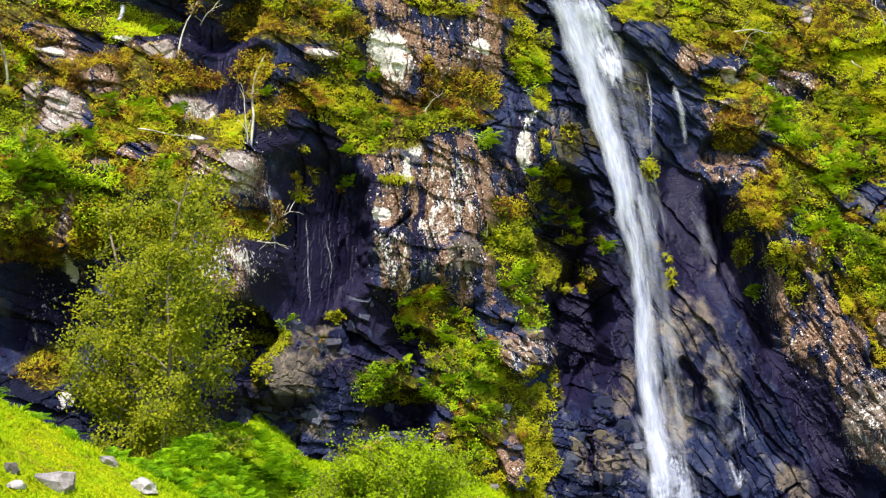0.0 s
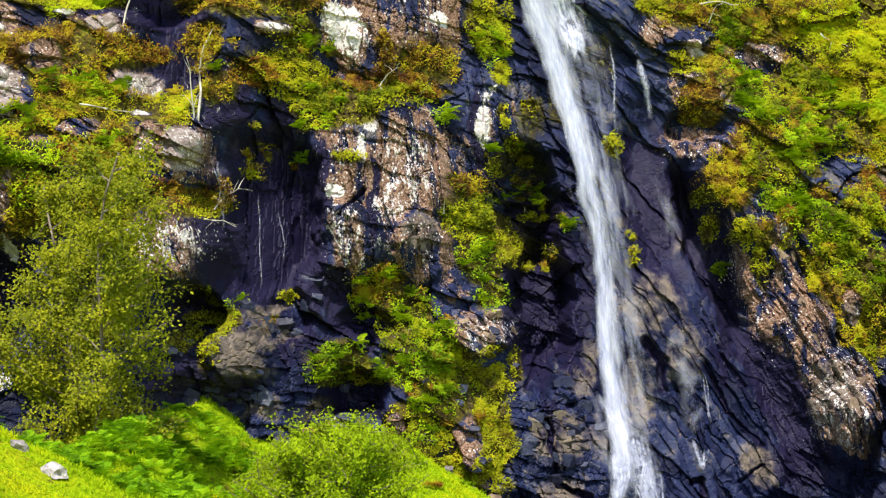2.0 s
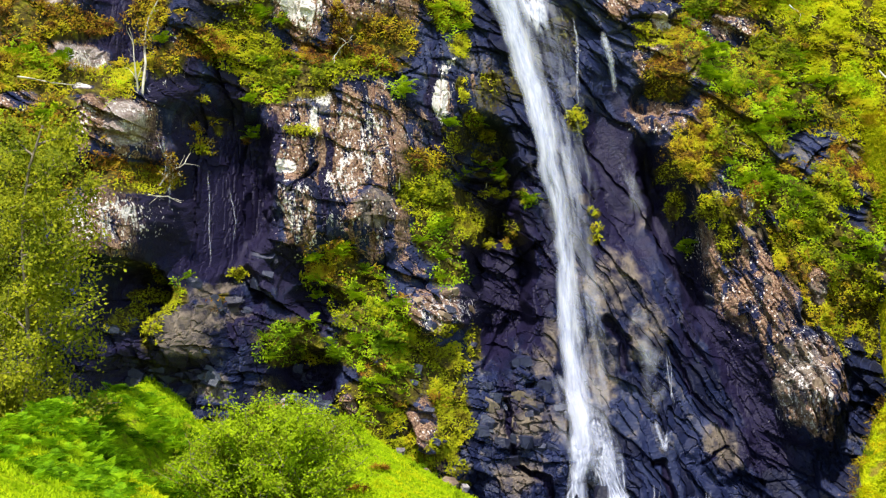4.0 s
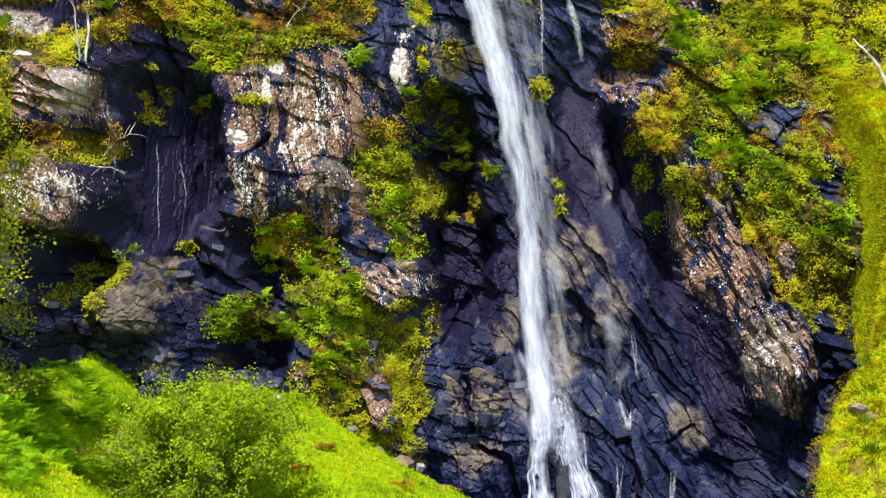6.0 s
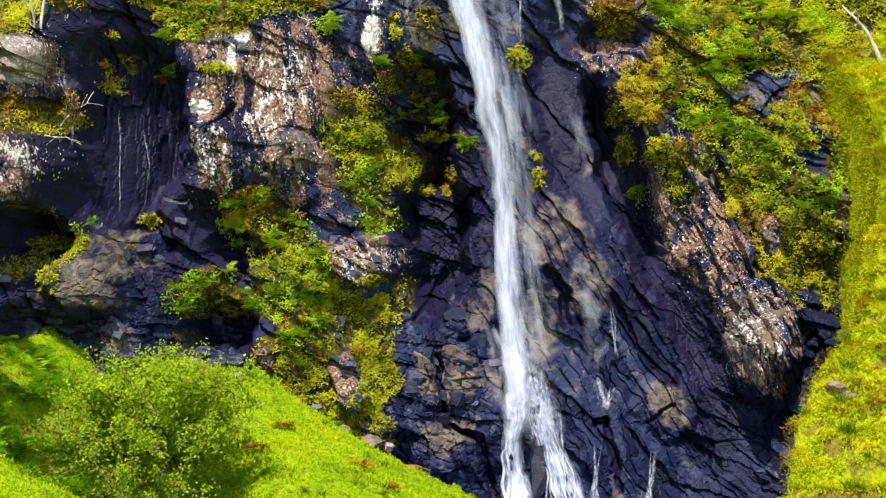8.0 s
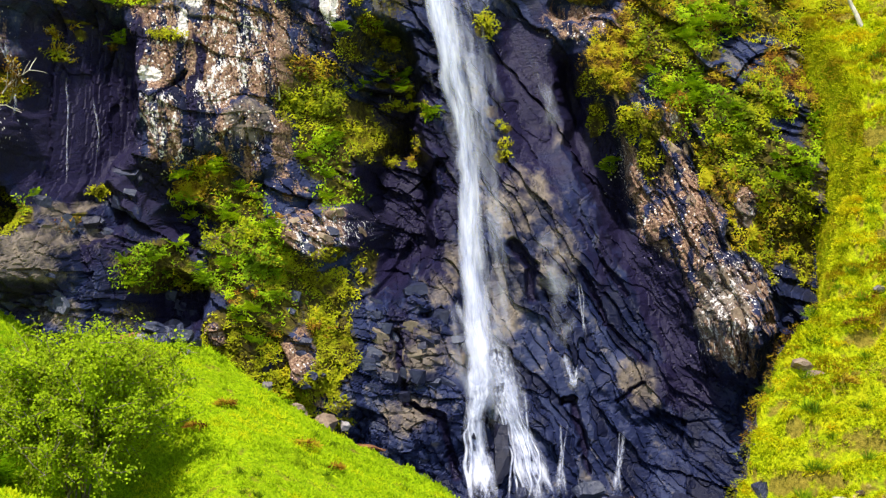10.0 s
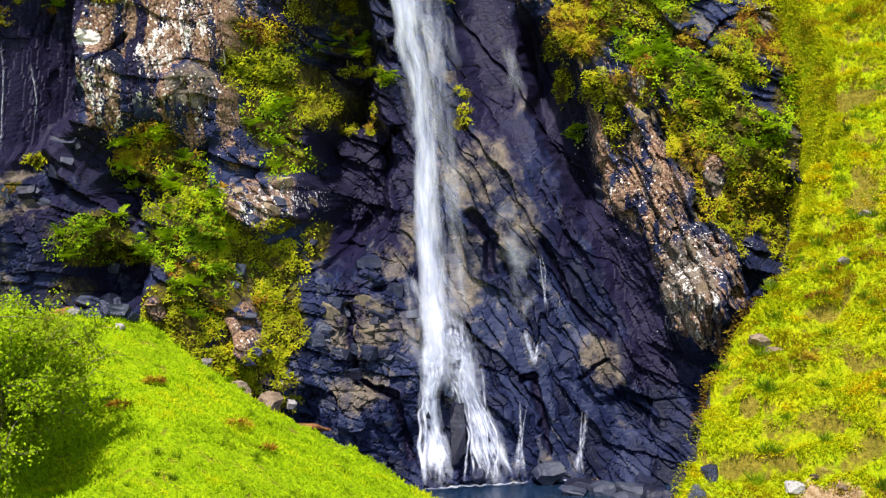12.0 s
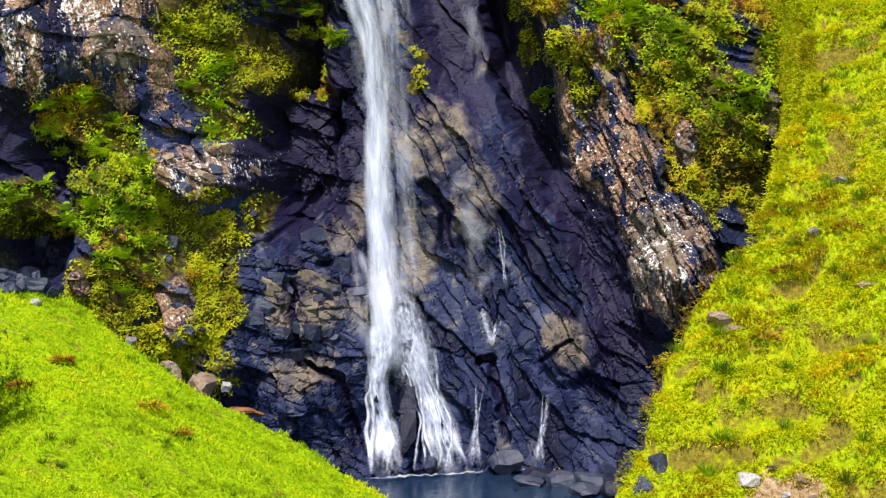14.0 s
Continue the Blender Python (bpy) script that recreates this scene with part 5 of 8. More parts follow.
def plant(kind, x, z, rx, rz, much=1.0):
    """A clump of one kind of plant on the rock face."""
    area = math.pi * rx * rz
    density, long, wide, stand, up, out = {
        "fern": (620, 0.090, 0.040, 0.20, 0.2, 0.8),
        "deep": (1000, 0.080, 0.050, 0.30, 0.3, 0.7),
        "heath": (1150, 0.105, 0.030, 0.20, 0.9, 0.8),
        "rust": (1100, 0.105, 0.028, 0.18, 0.9, 0.8),
        "moss": (1500, 0.088, 0.032, 0.14, 0.2, 1.0),
        "lush": (1000, 0.115, 0.026, 0.16, 0.9, 0.8),
        "sward": (900, 0.12, 0.026, 0.16, 0.9, 0.8),
    }[kind]
    if kind == "fern":
        n = max(2, int(area * 4.0 * much))
        px, pz = in_oval(n, x, z, rx, rz)
        for i in np.flatnonzero(~is_bare(px, pz)):
            fern(px[i], float(at_face(px[i], pz[i])) - 0.05, pz[i], rng.uniform(0.32, 0.62), int(rng.integers(0, 6)))
    n = int(area * density * much) + 30
    px, pz = in_oval(n, x, z, rx, rz)
    size = rng.uniform(0.36, 0.60)
    d1, d2, h1, h2, h3, ox, oz = cells(px / size + 0.3 * fbm(px * 3, pz * 3, 2, 9), pz / (0.85 * size), 37)
    dome = np.sqrt(np.clip(1 - (d1 / 0.72) ** 2, 0, 1))
    gaps = fbm(px * 1.9, pz * 1.5, 3, 57) + 0.15 * rng.normal(0, 1, n) < -0.13
    keep = (rng.uniform(0, 1, n) < 0.12 + 1.1 * dome) & ~is_bare(px, pz) & ~gaps
    px, pz, dome, h1, ox, oz = (q[keep] for q in (px, pz, dome, h1, ox, oz))
    n = len(px)
    # each tussock is a rounded mound that stands out from the rock, its leaves spread over it
    depth = stand * (0.35 + 1.1 * h1) * dome * rng.uniform(0.55, 1.0, n)
    base = np.stack([px, at_face(px, pz) - depth, pz + 0.3 * depth], 1)
    swell = np.stack([1.3 * ox, -0.5 - dome, 1.3 * oz + 0.35], 1)
    face = unit(unit(swell) + np.array([0, -0.45, 0.80]) + rng.normal(0, 0.26, (n, 3)))
    a = rng.normal(size=(n, 3)) + np.array([0, 0, 0.5 * up])
    a = unit(a - 0.85 * (a * face).sum(1, keepdims=True) * face)
    v, f = leaves(base, a, unit(np.cross(face, a)), long * rng.uniform(0.6, 1.4, n), wide * rng.uniform(0.7, 1.3, n))
    if kind != "deep":
        gathered[kind].append((v, f))
        return None
    shrub = empty("leafy_shrub", x, float(at_face(x, z)), z)
    tagged(shrub, "dark green leafy shrub rooted on the rock face", "shrub", "shrubs on the cliff")
    here = np.array([x, float(at_face(x, z)), z])
    part("foliage", mesh_from("foliage", v - here, f), deep_mat, shrub)
    for k in range(5):
        way = (rng.normal(0, 0.7), -1.0, rng.normal(0.3, 0.5))
        pts = stem_points((rng.normal(0, rx * 0.3), 0.1, rng.normal(0, rz * 0.3)), way, 0.45, 0.3, 5)
        part("stem", mesh_from("stem", *tube(pts, np.linspace(0.016, 0.004, 6), 5), smooth=True), bark_mat, shrub)
    return shrub


def bank_plants(count, kind, seed, long=0.085, wide=0.015, fill=0.0, low=-7.4):
    """Heather and grass that hang over the broken edge of the right-hand turf bank."""
    y = rng.uniform(low, 7.0, count)
    x = bank_edge(y * 0, y) - edge_width(y) * rng.uniform(0, 1, count) ** 1.5 + 0.2
    z = ground_height(x, y)
    tuft = np.maximum(fill, step(-0.1, 0.3, fbm(y * 1.7 + seed, z * 1.7, 3, seed)))
    ok = (z > 0.9 - 0.4 * rng.uniform(0, 1, count)) & (rng.uniform(0, 1, count) < tuft)
    base = np.stack([x - 0.25 * rng.uniform(0, 1, count) * tuft, y - 0.1, z], 1)[ok]
    a = unit(rng.normal(0, 0.6, base.shape) + np.array([-0.8, -0.8, 0.3]))
    gathered[kind].append(leaves(base, a, sideways(a), long * rng.uniform(0.6, 1.4, len(base)), wide))


def finish_plants():
    """The low cover that nobody could count, one object a kind."""
    bank_plants(16000, "heath", 61)
    bank_plants(15000, "moss", 62)
    bank_plants(8000, "rust", 63)
    bank_plants(60000, "sward", 64, 0.10, 0.022, 0.8, -3.5)
    for kind, name, material, label, category in (
        ("fern", "fern_undergrowth", fern_mat, "low bright green leaves between the ferns", "undergrowth"),
        ("heath", "heather", heath_mat, "olive brown heather on the rock ledges", "heather"),
        ("rust", "dry_heather", rust_leaf_mat, "rusty brown dry heather on the cliff", "heather"),
        ("sward", "hanging_grass", slope_mat, "yellow green grass on the steep upper slope", "grass"),
        ("lush", "ledge_grass", lush_mat, "bright green grass growing on the ledges", "grass"),
        ("moss", "moss", moss_mat, "yellow green moss and grass hanging on rock", "moss"),
    ):
        tagged(part(name, mesh_from(name, *joined(gathered[kind])), material), label, category, kind="stuff")


def tube(points, radii, sides=6):
    """A tapered stem through the points."""
    pts = np.asarray(points, float)
    way = unit(np.gradient(pts, axis=0))
    ref = np.where(np.abs(way[:, :1]) > 0.9, np.array([[0, 1.0, 0]]), np.array([[1.0, 0, 0]]))
    a = unit(np.cross(way, ref))
    b = np.cross(way, a)
    t = np.arange(sides) * 2 * math.pi / sides
    ring = a[:, None] * np.cos(t)[None, :, None] + b[:, None] * np.sin(t)[None, :, None]
    v = (pts[:, None] + ring * np.asarray(radii)[:, None, None]).reshape(-1, 3)
    n = len(pts)
    i, j = np.meshgrid(np.arange(n - 1), np.arange(sides), indexing="ij")
    k = (j + 1) % sides
    return v, np.stack([i * sides + j, i * sides + k, (i + 1) * sides + k, (i + 1) * sides + j], -1).reshape(-1, 4)


def joined(pieces):
    V, Fs, n = [], [], 0
    for v, f in pieces:
        V.append(v)
        Fs.append(np.asarray(f) + n)
        n += len(v)
    return np.concatenate(V), np.concatenate(Fs)


def stem_points(start, way, length, bend, n=6, rise=0.0):
    p = [np.array(start, float)]
    d = np.array(way, float)
    for _ in range(n):
        d = unit(d + rng.normal(0, bend, 3) + np.array([0, 0, rise]))
        p.append(p[-1] + d * length / n)
    return np.array(p)


def tree(name, x, y, z, height, spread_m, stems, leaf_mat, bark, label, category, crown_from=0.25, leaf=(0.07, 0.045), count=9000, lean=(0.0, 0.0), girth=1.0, limbs=9):
    """Several stems with limbs and twigs, and small leaves in uneven sprays along the twigs."""
    top = empty(name, x, y, z)
    tagged(top, label, category)
    sprays = []
    rise = 0.25 if stems > 4 else 0.03
    for s in range(stems):
        way = unit(np.array([rng.normal(0, 0.25 if stems > 4 else 0.08) + lean[0], rng.normal(0, 0.2 if stems > 4 else 0.08) + lean[1], 1.0]))
        h = height * rng.uniform(0.8, 1.0)
        trunk = stem_points((rng.normal(0, 0.12) * (stems > 1), rng.normal(0, 0.12) * (stems > 1), -0.15), way, h, 0.13, 9, 0.03)
        thick = girth * (0.011 * height / math.sqrt(stems) + 0.008)
        me = mesh_from("trunk", *tube(trunk, np.linspace(thick, 0.35 * thick, len(trunk)), 7), smooth=True)
        part("trunk", me, bark, top)
        pieces = []
        for b in range(limbs):
            t = crown_from + (0.97 - crown_from) * (b + rng.uniform(0, 0.8)) / limbs
            k = min(int(t * 9), 8)
            start = trunk[k] + (trunk[k + 1] - trunk[k]) * (t * 9 - k)
            ang = rng.uniform(0, 2 * math.pi)
            reach = spread_m * (1.0 - 0.55 * abs(t - 0.45)) * rng.uniform(0.6, 1.0) * (1.15 - t * 0.55)
            limb = stem_points(start, (math.cos(ang), math.sin(ang), rng.uniform(0.2, 0.8)), reach, 0.16, 6, 0.03)
            pieces.append(tube(limb, np.linspace(thick * 0.45, 0.006, len(limb)), 5))
            for q in range(6):
                i = rng.integers(1, 6)
                twig = stem_points(limb[i], unit(rng.normal(size=3) + np.array([0, 0, 0.3])), reach * rng.uniform(0.25, 0.5), 0.22, 4)
                pieces.append(tube(twig, np.linspace(0.010, 0.003, len(twig)), 4))
                sprays.append(twig)
            sprays.append(limb[2:])
        if count < 3000:
            for k, piece in enumerate(pieces):
                part("twig" if k % 7 else "limb", mesh_from("limb", *piece, smooth=True), bark, top)
        elif pieces:
            part("limb", mesh_from("limb", *joined(pieces), smooth=True), bark, top)
    if count:
        pick = rng.integers(0, len(sprays), count)
        t = rng.uniform(0, 1, count)
        pos = np.array([sprays[i][min(int(u * (len(sprays[i]) - 1)), len(sprays[i]) - 2)] + (u * (len(sprays[i]) - 1) % 1.0) * (sprays[i][min(int(u * (len(sprays[i]) - 1)), len(sprays[i]) - 2) + 1] - sprays[i][min(int(u * (len(sprays[i]) - 1)), len(sprays[i]) - 2)]) for i, u in zip(pick, t)])
        pos += rng.normal(0, 0.085, pos.shape) * (height / 4.0) ** 0.5
        a = unit(rng.normal(size=pos.shape) + np.array([0, -0.25, -0.1]))
        v, f = leaves(pos, a, sideways(a), leaf[0] * rng.uniform(0.6, 1.3, count), leaf[1] * rng.uniform(0.7, 1.2, count))
        part("crown", mesh_from("crown", v, f), leaf_mat, top)
    return top


def branch(x, y, z, way, length, thick, twigs, label):
    """A bare bough with a few twigs."""
    top = empty("fallen_branch", x, y, z)
    tagged(top, label, "branch")
    bough = stem_points((0, 0, 0), way, length, 0.22, 7)
    part("bough", mesh_from("bough", *tube(bough, np.linspace(thick, 0.4 * thick, 8), 6), smooth=True), pale_bark_mat, top)
    for k in range(twigs):
        i = 1 + int(rng.integers(0, 6))
        twig = stem_points(bough[i], unit(np.array(way) + rng.normal(0, 0.8, 3)), length * 0.35, 0.25, 4)
        part("twig", mesh_from("twig", *tube(twig, np.linspace(0.5 * thick, 0.2 * thick, 5), 5), smooth=True), pale_bark_mat, top)
    return top


def turf(name, xlo, xhi, ylo, yhi, count, material, keep, size, label, way=(0.0, -0.25, 0.8), loose=0.55):
    """Blades in tufts over a stretch of the bank."""
    px, py = rng.uniform(xlo, xhi, count), rng.uniform(ylo, yhi, count)
    ok = keep(px, py)
    px, py = px[ok], py[ok]
    pz = ground_height(px, py)
    mound = tussock(px, py)
    tuft = 0.45 + 0.9 * mound + 0.3 * vnoise(px * 5, py * 5, 52)
    thick = rng.uniform(0, 1, len(px)) < 0.28 + 1.3 * mound
    px, py, pz, tuft = px[thick], py[thick], pz[thick], tuft[thick]
    reps = 4
    base = np.repeat(np.stack([px, py, pz - 0.01], 1), reps, 0)
    base[:, :2] += rng.normal(0, 0.03, (len(base), 2))
    a = unit(rng.normal(0, loose, base.shape) + np.array(way))
    v, f = leaves(base, a, sideways(a, 0.25), size * np.repeat(tuft, reps) * rng.uniform(0.6, 1.4, len(base)), 0.024)
    ob = part(name, mesh_from(name, v, f), material)
    return tagged(ob, label, "grass", kind="stuff")


def rush_mesh(seed):
    """A tuft of stiff curved blades."""
    r = np.random.default_rng(seed)
    n = 64
    yaw, lift = r.uniform(0, 2 * math.pi, n), r.uniform(0.5, 1.4, n)
    a = np.stack([np.cos(yaw) * np.cos(lift), np.sin(yaw) * np.cos(lift), np.sin(lift)], 1)
    base = a * np.array([0.35, 0.35, 0.0]) * r.uniform(0, 0.25, (n, 1))
    side = unit(np.cross(a, r.normal(size=(n, 3))))
    return mesh_from("rush_clump", *leaves(base, a, side, r.uniform(0.12, 0.26, n), 0.012))


RUSHES = [rush_mesh(k) for k in range(5)]


def rushes(xlo, xhi, ylo, yhi, count, keep, low, high):
    for _ in range(count):
        x, y = rng.uniform(xlo, xhi), rng.uniform(ylo, yhi)
        if not keep(np.array([x]), np.array([y]))[0]:
            continue
        ob = part("rush_clump", RUSHES[int(rng.integers(0, 5))], rush_mat)
        ob.matrix_world = pose(x, y, on_ground(x, y), 0, 0, rng.uniform(0, 360)) @ Matrix.Scale(rng.uniform(low, high), 4)
        tagged(ob, "dark green tuft of rushes in the grass", "rushes", "rush tufts on the banks")


# ---------------------------------------------------------------- stones
def stone_mesh(name, seed, flat=0.7, cuts=14, worn=True):
    """A broken block: a cube cut by slanting planes, its edges worn."""
    r = random.Random(seed)
    bm = bmesh.new()
    bmesh.ops.create_cube(bm, size=2.0)
    for _ in range(cuts):
        nrm = Vector((r.uniform(-1, 1), r.uniform(-1, 1), r.uniform(-1, 1))).normalized()
        got = bmesh.ops.bisect_plane(bm, geom=bm.verts[:] + bm.edges[:] + bm.faces[:], plane_co=nrm * r.uniform(0.72, 1.0), plane_no=nrm, clear_outer=True)
        rim = [e for e in got["geom_cut"] if isinstance(e, bmesh.types.BMEdge)]
        if rim:
            bmesh.ops.holes_fill(bm, edges=rim)
    if worn:
        bmesh.ops.bevel(bm, geom=bm.edges[:], offset=0.07, segments=1, affect="EDGES", clamp_overlap=True)
        bmesh.ops.triangulate(bm, faces=bm.faces[:])
        bmesh.ops.subdivide_edges(bm, edges=bm.edges[:], cuts=1, use_grid_fill=True)
        for v in bm.verts:
            v.co += v.co.normalized() * 0.16 * (noise.noise(v.co * 1.3 + Vector((seed, 0, 0))) + 0.5 * noise.noise(v.co * 3.1 + Vector((seed, 3, 0))))
    for v in bm.verts:
        v.co += Vector((r.uniform(-1, 1), r.uniform(-1, 1), r.uniform(-1, 1))) * 0.03
        v.co.z *= flat
    bmesh.ops.triangulate(bm, faces=bm.faces[:])
    me = bpy.data.meshes.new(name)
    bm.to_mesh(me)
    bm.free()
    return me


BLOCKS = [stone_mesh("rock", 50 + k, 1.0, 8, False) for k in range(10)]


def rocks(x, z, rx, rz, count, small, large, material, lean=-25.0):
    """Broken blocks that stand a little proud of the face."""
    px, pz = in_oval(count, x, z, rx, rz)
    for i in range(count):
        if abs(px[i] - np.interp(pz[i], FALL_Z, FALL_X)) < 0.75:
            continue
        w = rng.uniform(small, large)
        ob = part("rock", BLOCKS[int(rng.integers(0, 10))], None, cliff)
        if not ob.data.materials:
            ob.data.materials.append(basalt_mat)
        ob.material_slots[0].link = "OBJECT"
        ob.material_slots[0].material = material
        ob.matrix_world = pose(px[i], float(at_face(px[i], pz[i])) + 0.43 * w, pz[i], rng.normal(0, 14), lean + rng.normal(0, 16), rng.normal(0, 18)) @ Matrix.Diagonal((w, w * rng.uniform(0.35, 0.6), w * rng.uniform(0.35, 0.7), 1))


def stone(x, y, z, sx, sy, sz, seed, material, label, name="boulder", turn=0.0, tip=0.0):
    me = stone_mesh(name, seed, 1.0)
    ob = part(name, me, material)
    ob.matrix_world = pose(x, y, z, tip, 0, turn) @ Matrix.Diagonal((sx, sy, sz, 1))
    return tagged(ob, label, "rock")


# ---------------------------------------------------------------- falling water
def flow(points, lift, layers, seed, wobble=0.05):
    """Ribbons of water that follow the face downwards. points: x, z and width from the top on."""
    r = np.random.default_rng(seed)
    pts = np.array(points, float)
    s = np.linspace(0, 1, len(pts))
    n = max(24, int(abs(pts[0, 1] - pts[-1, 1]) / 0.09))
    t = np.linspace(0, 1, n)
    cx, cz, cw = (np.interp(t, s, pts[:, i]) for i in range(3))
    h = 4 if n < 60 else 12
    k = np.ones(2 * h + 1) / (2 * h + 1)
    pad = lambda a: np.convolve(np.concatenate([np.full(h, a[0]), a, np.full(h, a[-1])]), k, "valid")
    cx, cw = pad(cx), pad(cw) * (1 + 0.25 * vnoise(t * n * 0.11, t * 0 + 0.7 * seed, 9))
    depth = np.minimum(pad(at_face(cx, cz)), at_face(cx, cz) + 0.05)
    depth = np.minimum(depth, np.minimum(at_face(cx - 0.3 * cw, cz), at_face(cx + 0.3 * cw, cz)))
    depth = pad(pad(depth))
    sheets = []
    run_m = abs(pts[0, 1] - pts[-1, 1])
    fade = min(1.3, 0.2 * run_m)
    across = 9
    for layer in range(layers):
        u = np.linspace(-1, 1, across)
        share = 1.0 if layer == 0 else r.uniform(0.35, 0.85)
        shift = 0.0 if layer == 0 else r.uniform(-0.5, 0.5) * (1 - share)
        wave = wobble * (vnoise(t * n * 0.06 + 31.7 * layer, t * 0 + seed, layer) + 0.6 * vnoise(t * n * 0.19 + 11.3 * layer, t * 0 + seed, layer + 3))
        X = (cx + wave + shift * cw)[:, None] + u[None] * (cw * share * 0.5)[:, None]
        Y = (depth - lift - 0.05 * layer)[:, None] + 0.10 * (u[None] ** 2) + 0.025 * vnoise(X * 5, cz[:, None] * 1.5 + 9 * layer, 3)
        Z = np.repeat(cz[:, None], across, 1)
        me = mesh_from("sheet", np.stack([X, Y, Z], -1).reshape(-1, 3), grid_faces(n, across), smooth=True)
        e = (1 - np.abs(u) ** 2.0)[None] * np.minimum(1, np.minimum(t * run_m, (1 - t) * run_m) / fade)[:, None]
        add_values(me, "edge", e.ravel())
        run = np.stack([(X - cx[:, None]) + 3.1 * layer + seed, Z, Z * 0 + layer], -1).reshape(-1, 3)
        a = me.attributes.new("run", "FLOAT_VECTOR", "POINT")
        a.data.foreach_set("vector", run.astype(np.float32).ravel())
        sheets.append(me)
    return sheets


def foam(name, x0, y0, x1, y1, wide, seed):
    """A strip of broken foam that floats at the foot of the fall."""
    n, m = 60, 10
    t, u = np.meshgrid(np.linspace(0, 1, n), np.linspace(-1, 1, m), indexing="ij")
    X = x0 + (x1 - x0) * t + 0.06 * vnoise(t * 14, u * 2, seed)
    Y = y0 + (y1 - y0) * t + u * wide * (0.7 + 0.5 * vnoise(t * 9, t * 0, seed + 1))
    me = mesh_from(name, np.stack([X, Y, 0.045 + 0.03 * (1 - u * u) + 0.03 * vnoise(X * 9, Y * 9, seed)], -1).reshape(-1, 3), grid_faces(n, m), True)
    add_values(me, "edge", ((1 - u * u) * np.minimum(1, np.minimum(t, 1 - t) * 8)).ravel())
    a = me.attributes.new("run", "FLOAT_VECTOR", "POINT")
    a.data.foreach_set("vector", np.stack([Y, X * 3, X * 0], -1).astype(np.float32).ravel())
    return me


def pour(name, sheets, material, label):
    for me in sheets:
        part(name, me, material, waterfall, label)


plant("moss", -15.39, 15.56, 1.67, 0.53, 1.0)
plant("heath", -16.73, 15.24, 1.05, 0.60, 1.0)
plant("heath", -14.23, 14.19, 1.50, 0.60, 1.0)
plant("heath", -14.41, 13.17, 1.19, 0.67, 1.0)
plant("heath", -15.72, 13.81, 1.04, 0.41, 1.0)
plant("moss", -13.46, 12.56, 1.63, 0.52, 1.0)
plant("moss", -12.11, 12.83, 0.58, 0.53, 1.0)
plant("heath", -14.68, 11.94, 1.31, 0.47, 1.0)
plant("deep", -16.53, 12.98, 0.73, 0.73, 1.0)
plant("fern", -16.30, 11.39, 1.14, 0.72, 1.0)
plant("fern", -15.24, 11.46, 1.01, 0.72, 1.0)
plant("fern", -16.20, 10.47, 0.99, 0.54, 1.0)
plant("fern", -14.81, 10.61, 0.79, 0.65, 1.0)
plant("moss", -16.36, 9.90, 0.77, 0.39, 1.0)
plant("rust", -16.19, 9.36, 0.91, 0.39, 1.0)
plant("heath", -13.52, 11.57, 0.88, 0.81, 1.0)
plant("rust", -12.04, 10.39, 1.11, 0.41, 1.0)
plant("heath", -12.97, 10.93, 0.66, 0.51, 1.0)
plant("rust", -14.03, 13.20, 0.89, 0.37, 1.0)
plant("rust", -13.86, 14.46, 0.76, 0.33, 1.0)
plant("rust", -12.92, 14.24, 0.61, 0.27, 1.0)
plant("moss", -15.21, 12.42, 0.88, 0.37, 1.0)
plant("heath", -17.04, 13.83, 0.51, 0.88, 1.0)
plant("heath", -13.29, 10.11, 0.73, 0.58, 1.0)
plant("moss", -11.40, 10.21, 0.45, 0.37, 1.0)
plant("heath", -15.74, 6.61, 0.55, 0.44, 0.7)
plant("heath", -14.73, 9.76, 0.71, 0.71, 1.0)
plant("deep", -15.66, 12.02, 0.58, 0.43, 1.0)
plant("heath", -11.61, 14.65, 0.59, 0.59, 1.0)
plant("heath", -11.26, 16.10, 1.59, 0.64, 1.0)
plant("heath", -9.72, 16.26, 0.98, 0.62, 1.0)
plant("moss", -9.52, 14.10, 0.97, 0.65, 1.0)
plant("rust", -10.28, 13.80, 0.71, 0.40, 1.0)
plant("deep", -7.98, 13.49, 1.81, 0.49, 1.0)
plant("moss", -8.13, 12.98, 1.14, 0.46, 1.0)
plant("fern", -8.89, 12.75, 0.56, 0.40, 1.0)
plant("rust", -7.26, 13.87, 1.24, 0.36, 1.0)
plant("heath", -5.87, 14.47, 0.92, 0.64, 1.0)
plant("moss", -4.10, 15.77, 0.69, 1.01, 1.0)
plant("fern", -4.01, 15.42, 0.52, 0.69, 0.7)
plant("moss", -3.67, 14.46, 0.24, 0.41, 1.0)
plant("moss", -7.94, 11.66, 0.45, 0.13, 1.0)
plant("fern", -5.37, 12.95, 0.30, 0.30, 1.0)
plant("deep", -10.16, 16.50, 1.30, 0.41, 1.0)
plant("moss", -6.72, 17.04, 1.02, 0.34, 1.0)
plant("heath", -4.70, 17.24, 0.70, 0.44, 1.0)
plant("deep", -9.40, 15.12, 0.57, 0.65, 0.6)
plant("deep", -6.36, 13.58, 0.83, 0.33, 1.0)
plant("rust", -5.87, 13.69, 0.67, 0.25, 1.0)
plant("heath", -11.28, 13.33, 0.46, 0.46, 0.5)
plant("moss", -4.21, 9.78, 0.91, 0.75, 1.0)
plant("deep", -4.63, 10.18, 0.75, 0.63, 1.0)
plant("fern", -4.30, 8.86, 0.74, 0.66, 1.0)
plant("fern", -3.97, 7.95, 0.53, 0.46, 1.0)
plant("moss", -3.54, 9.20, 0.42, 0.67, 1.0)
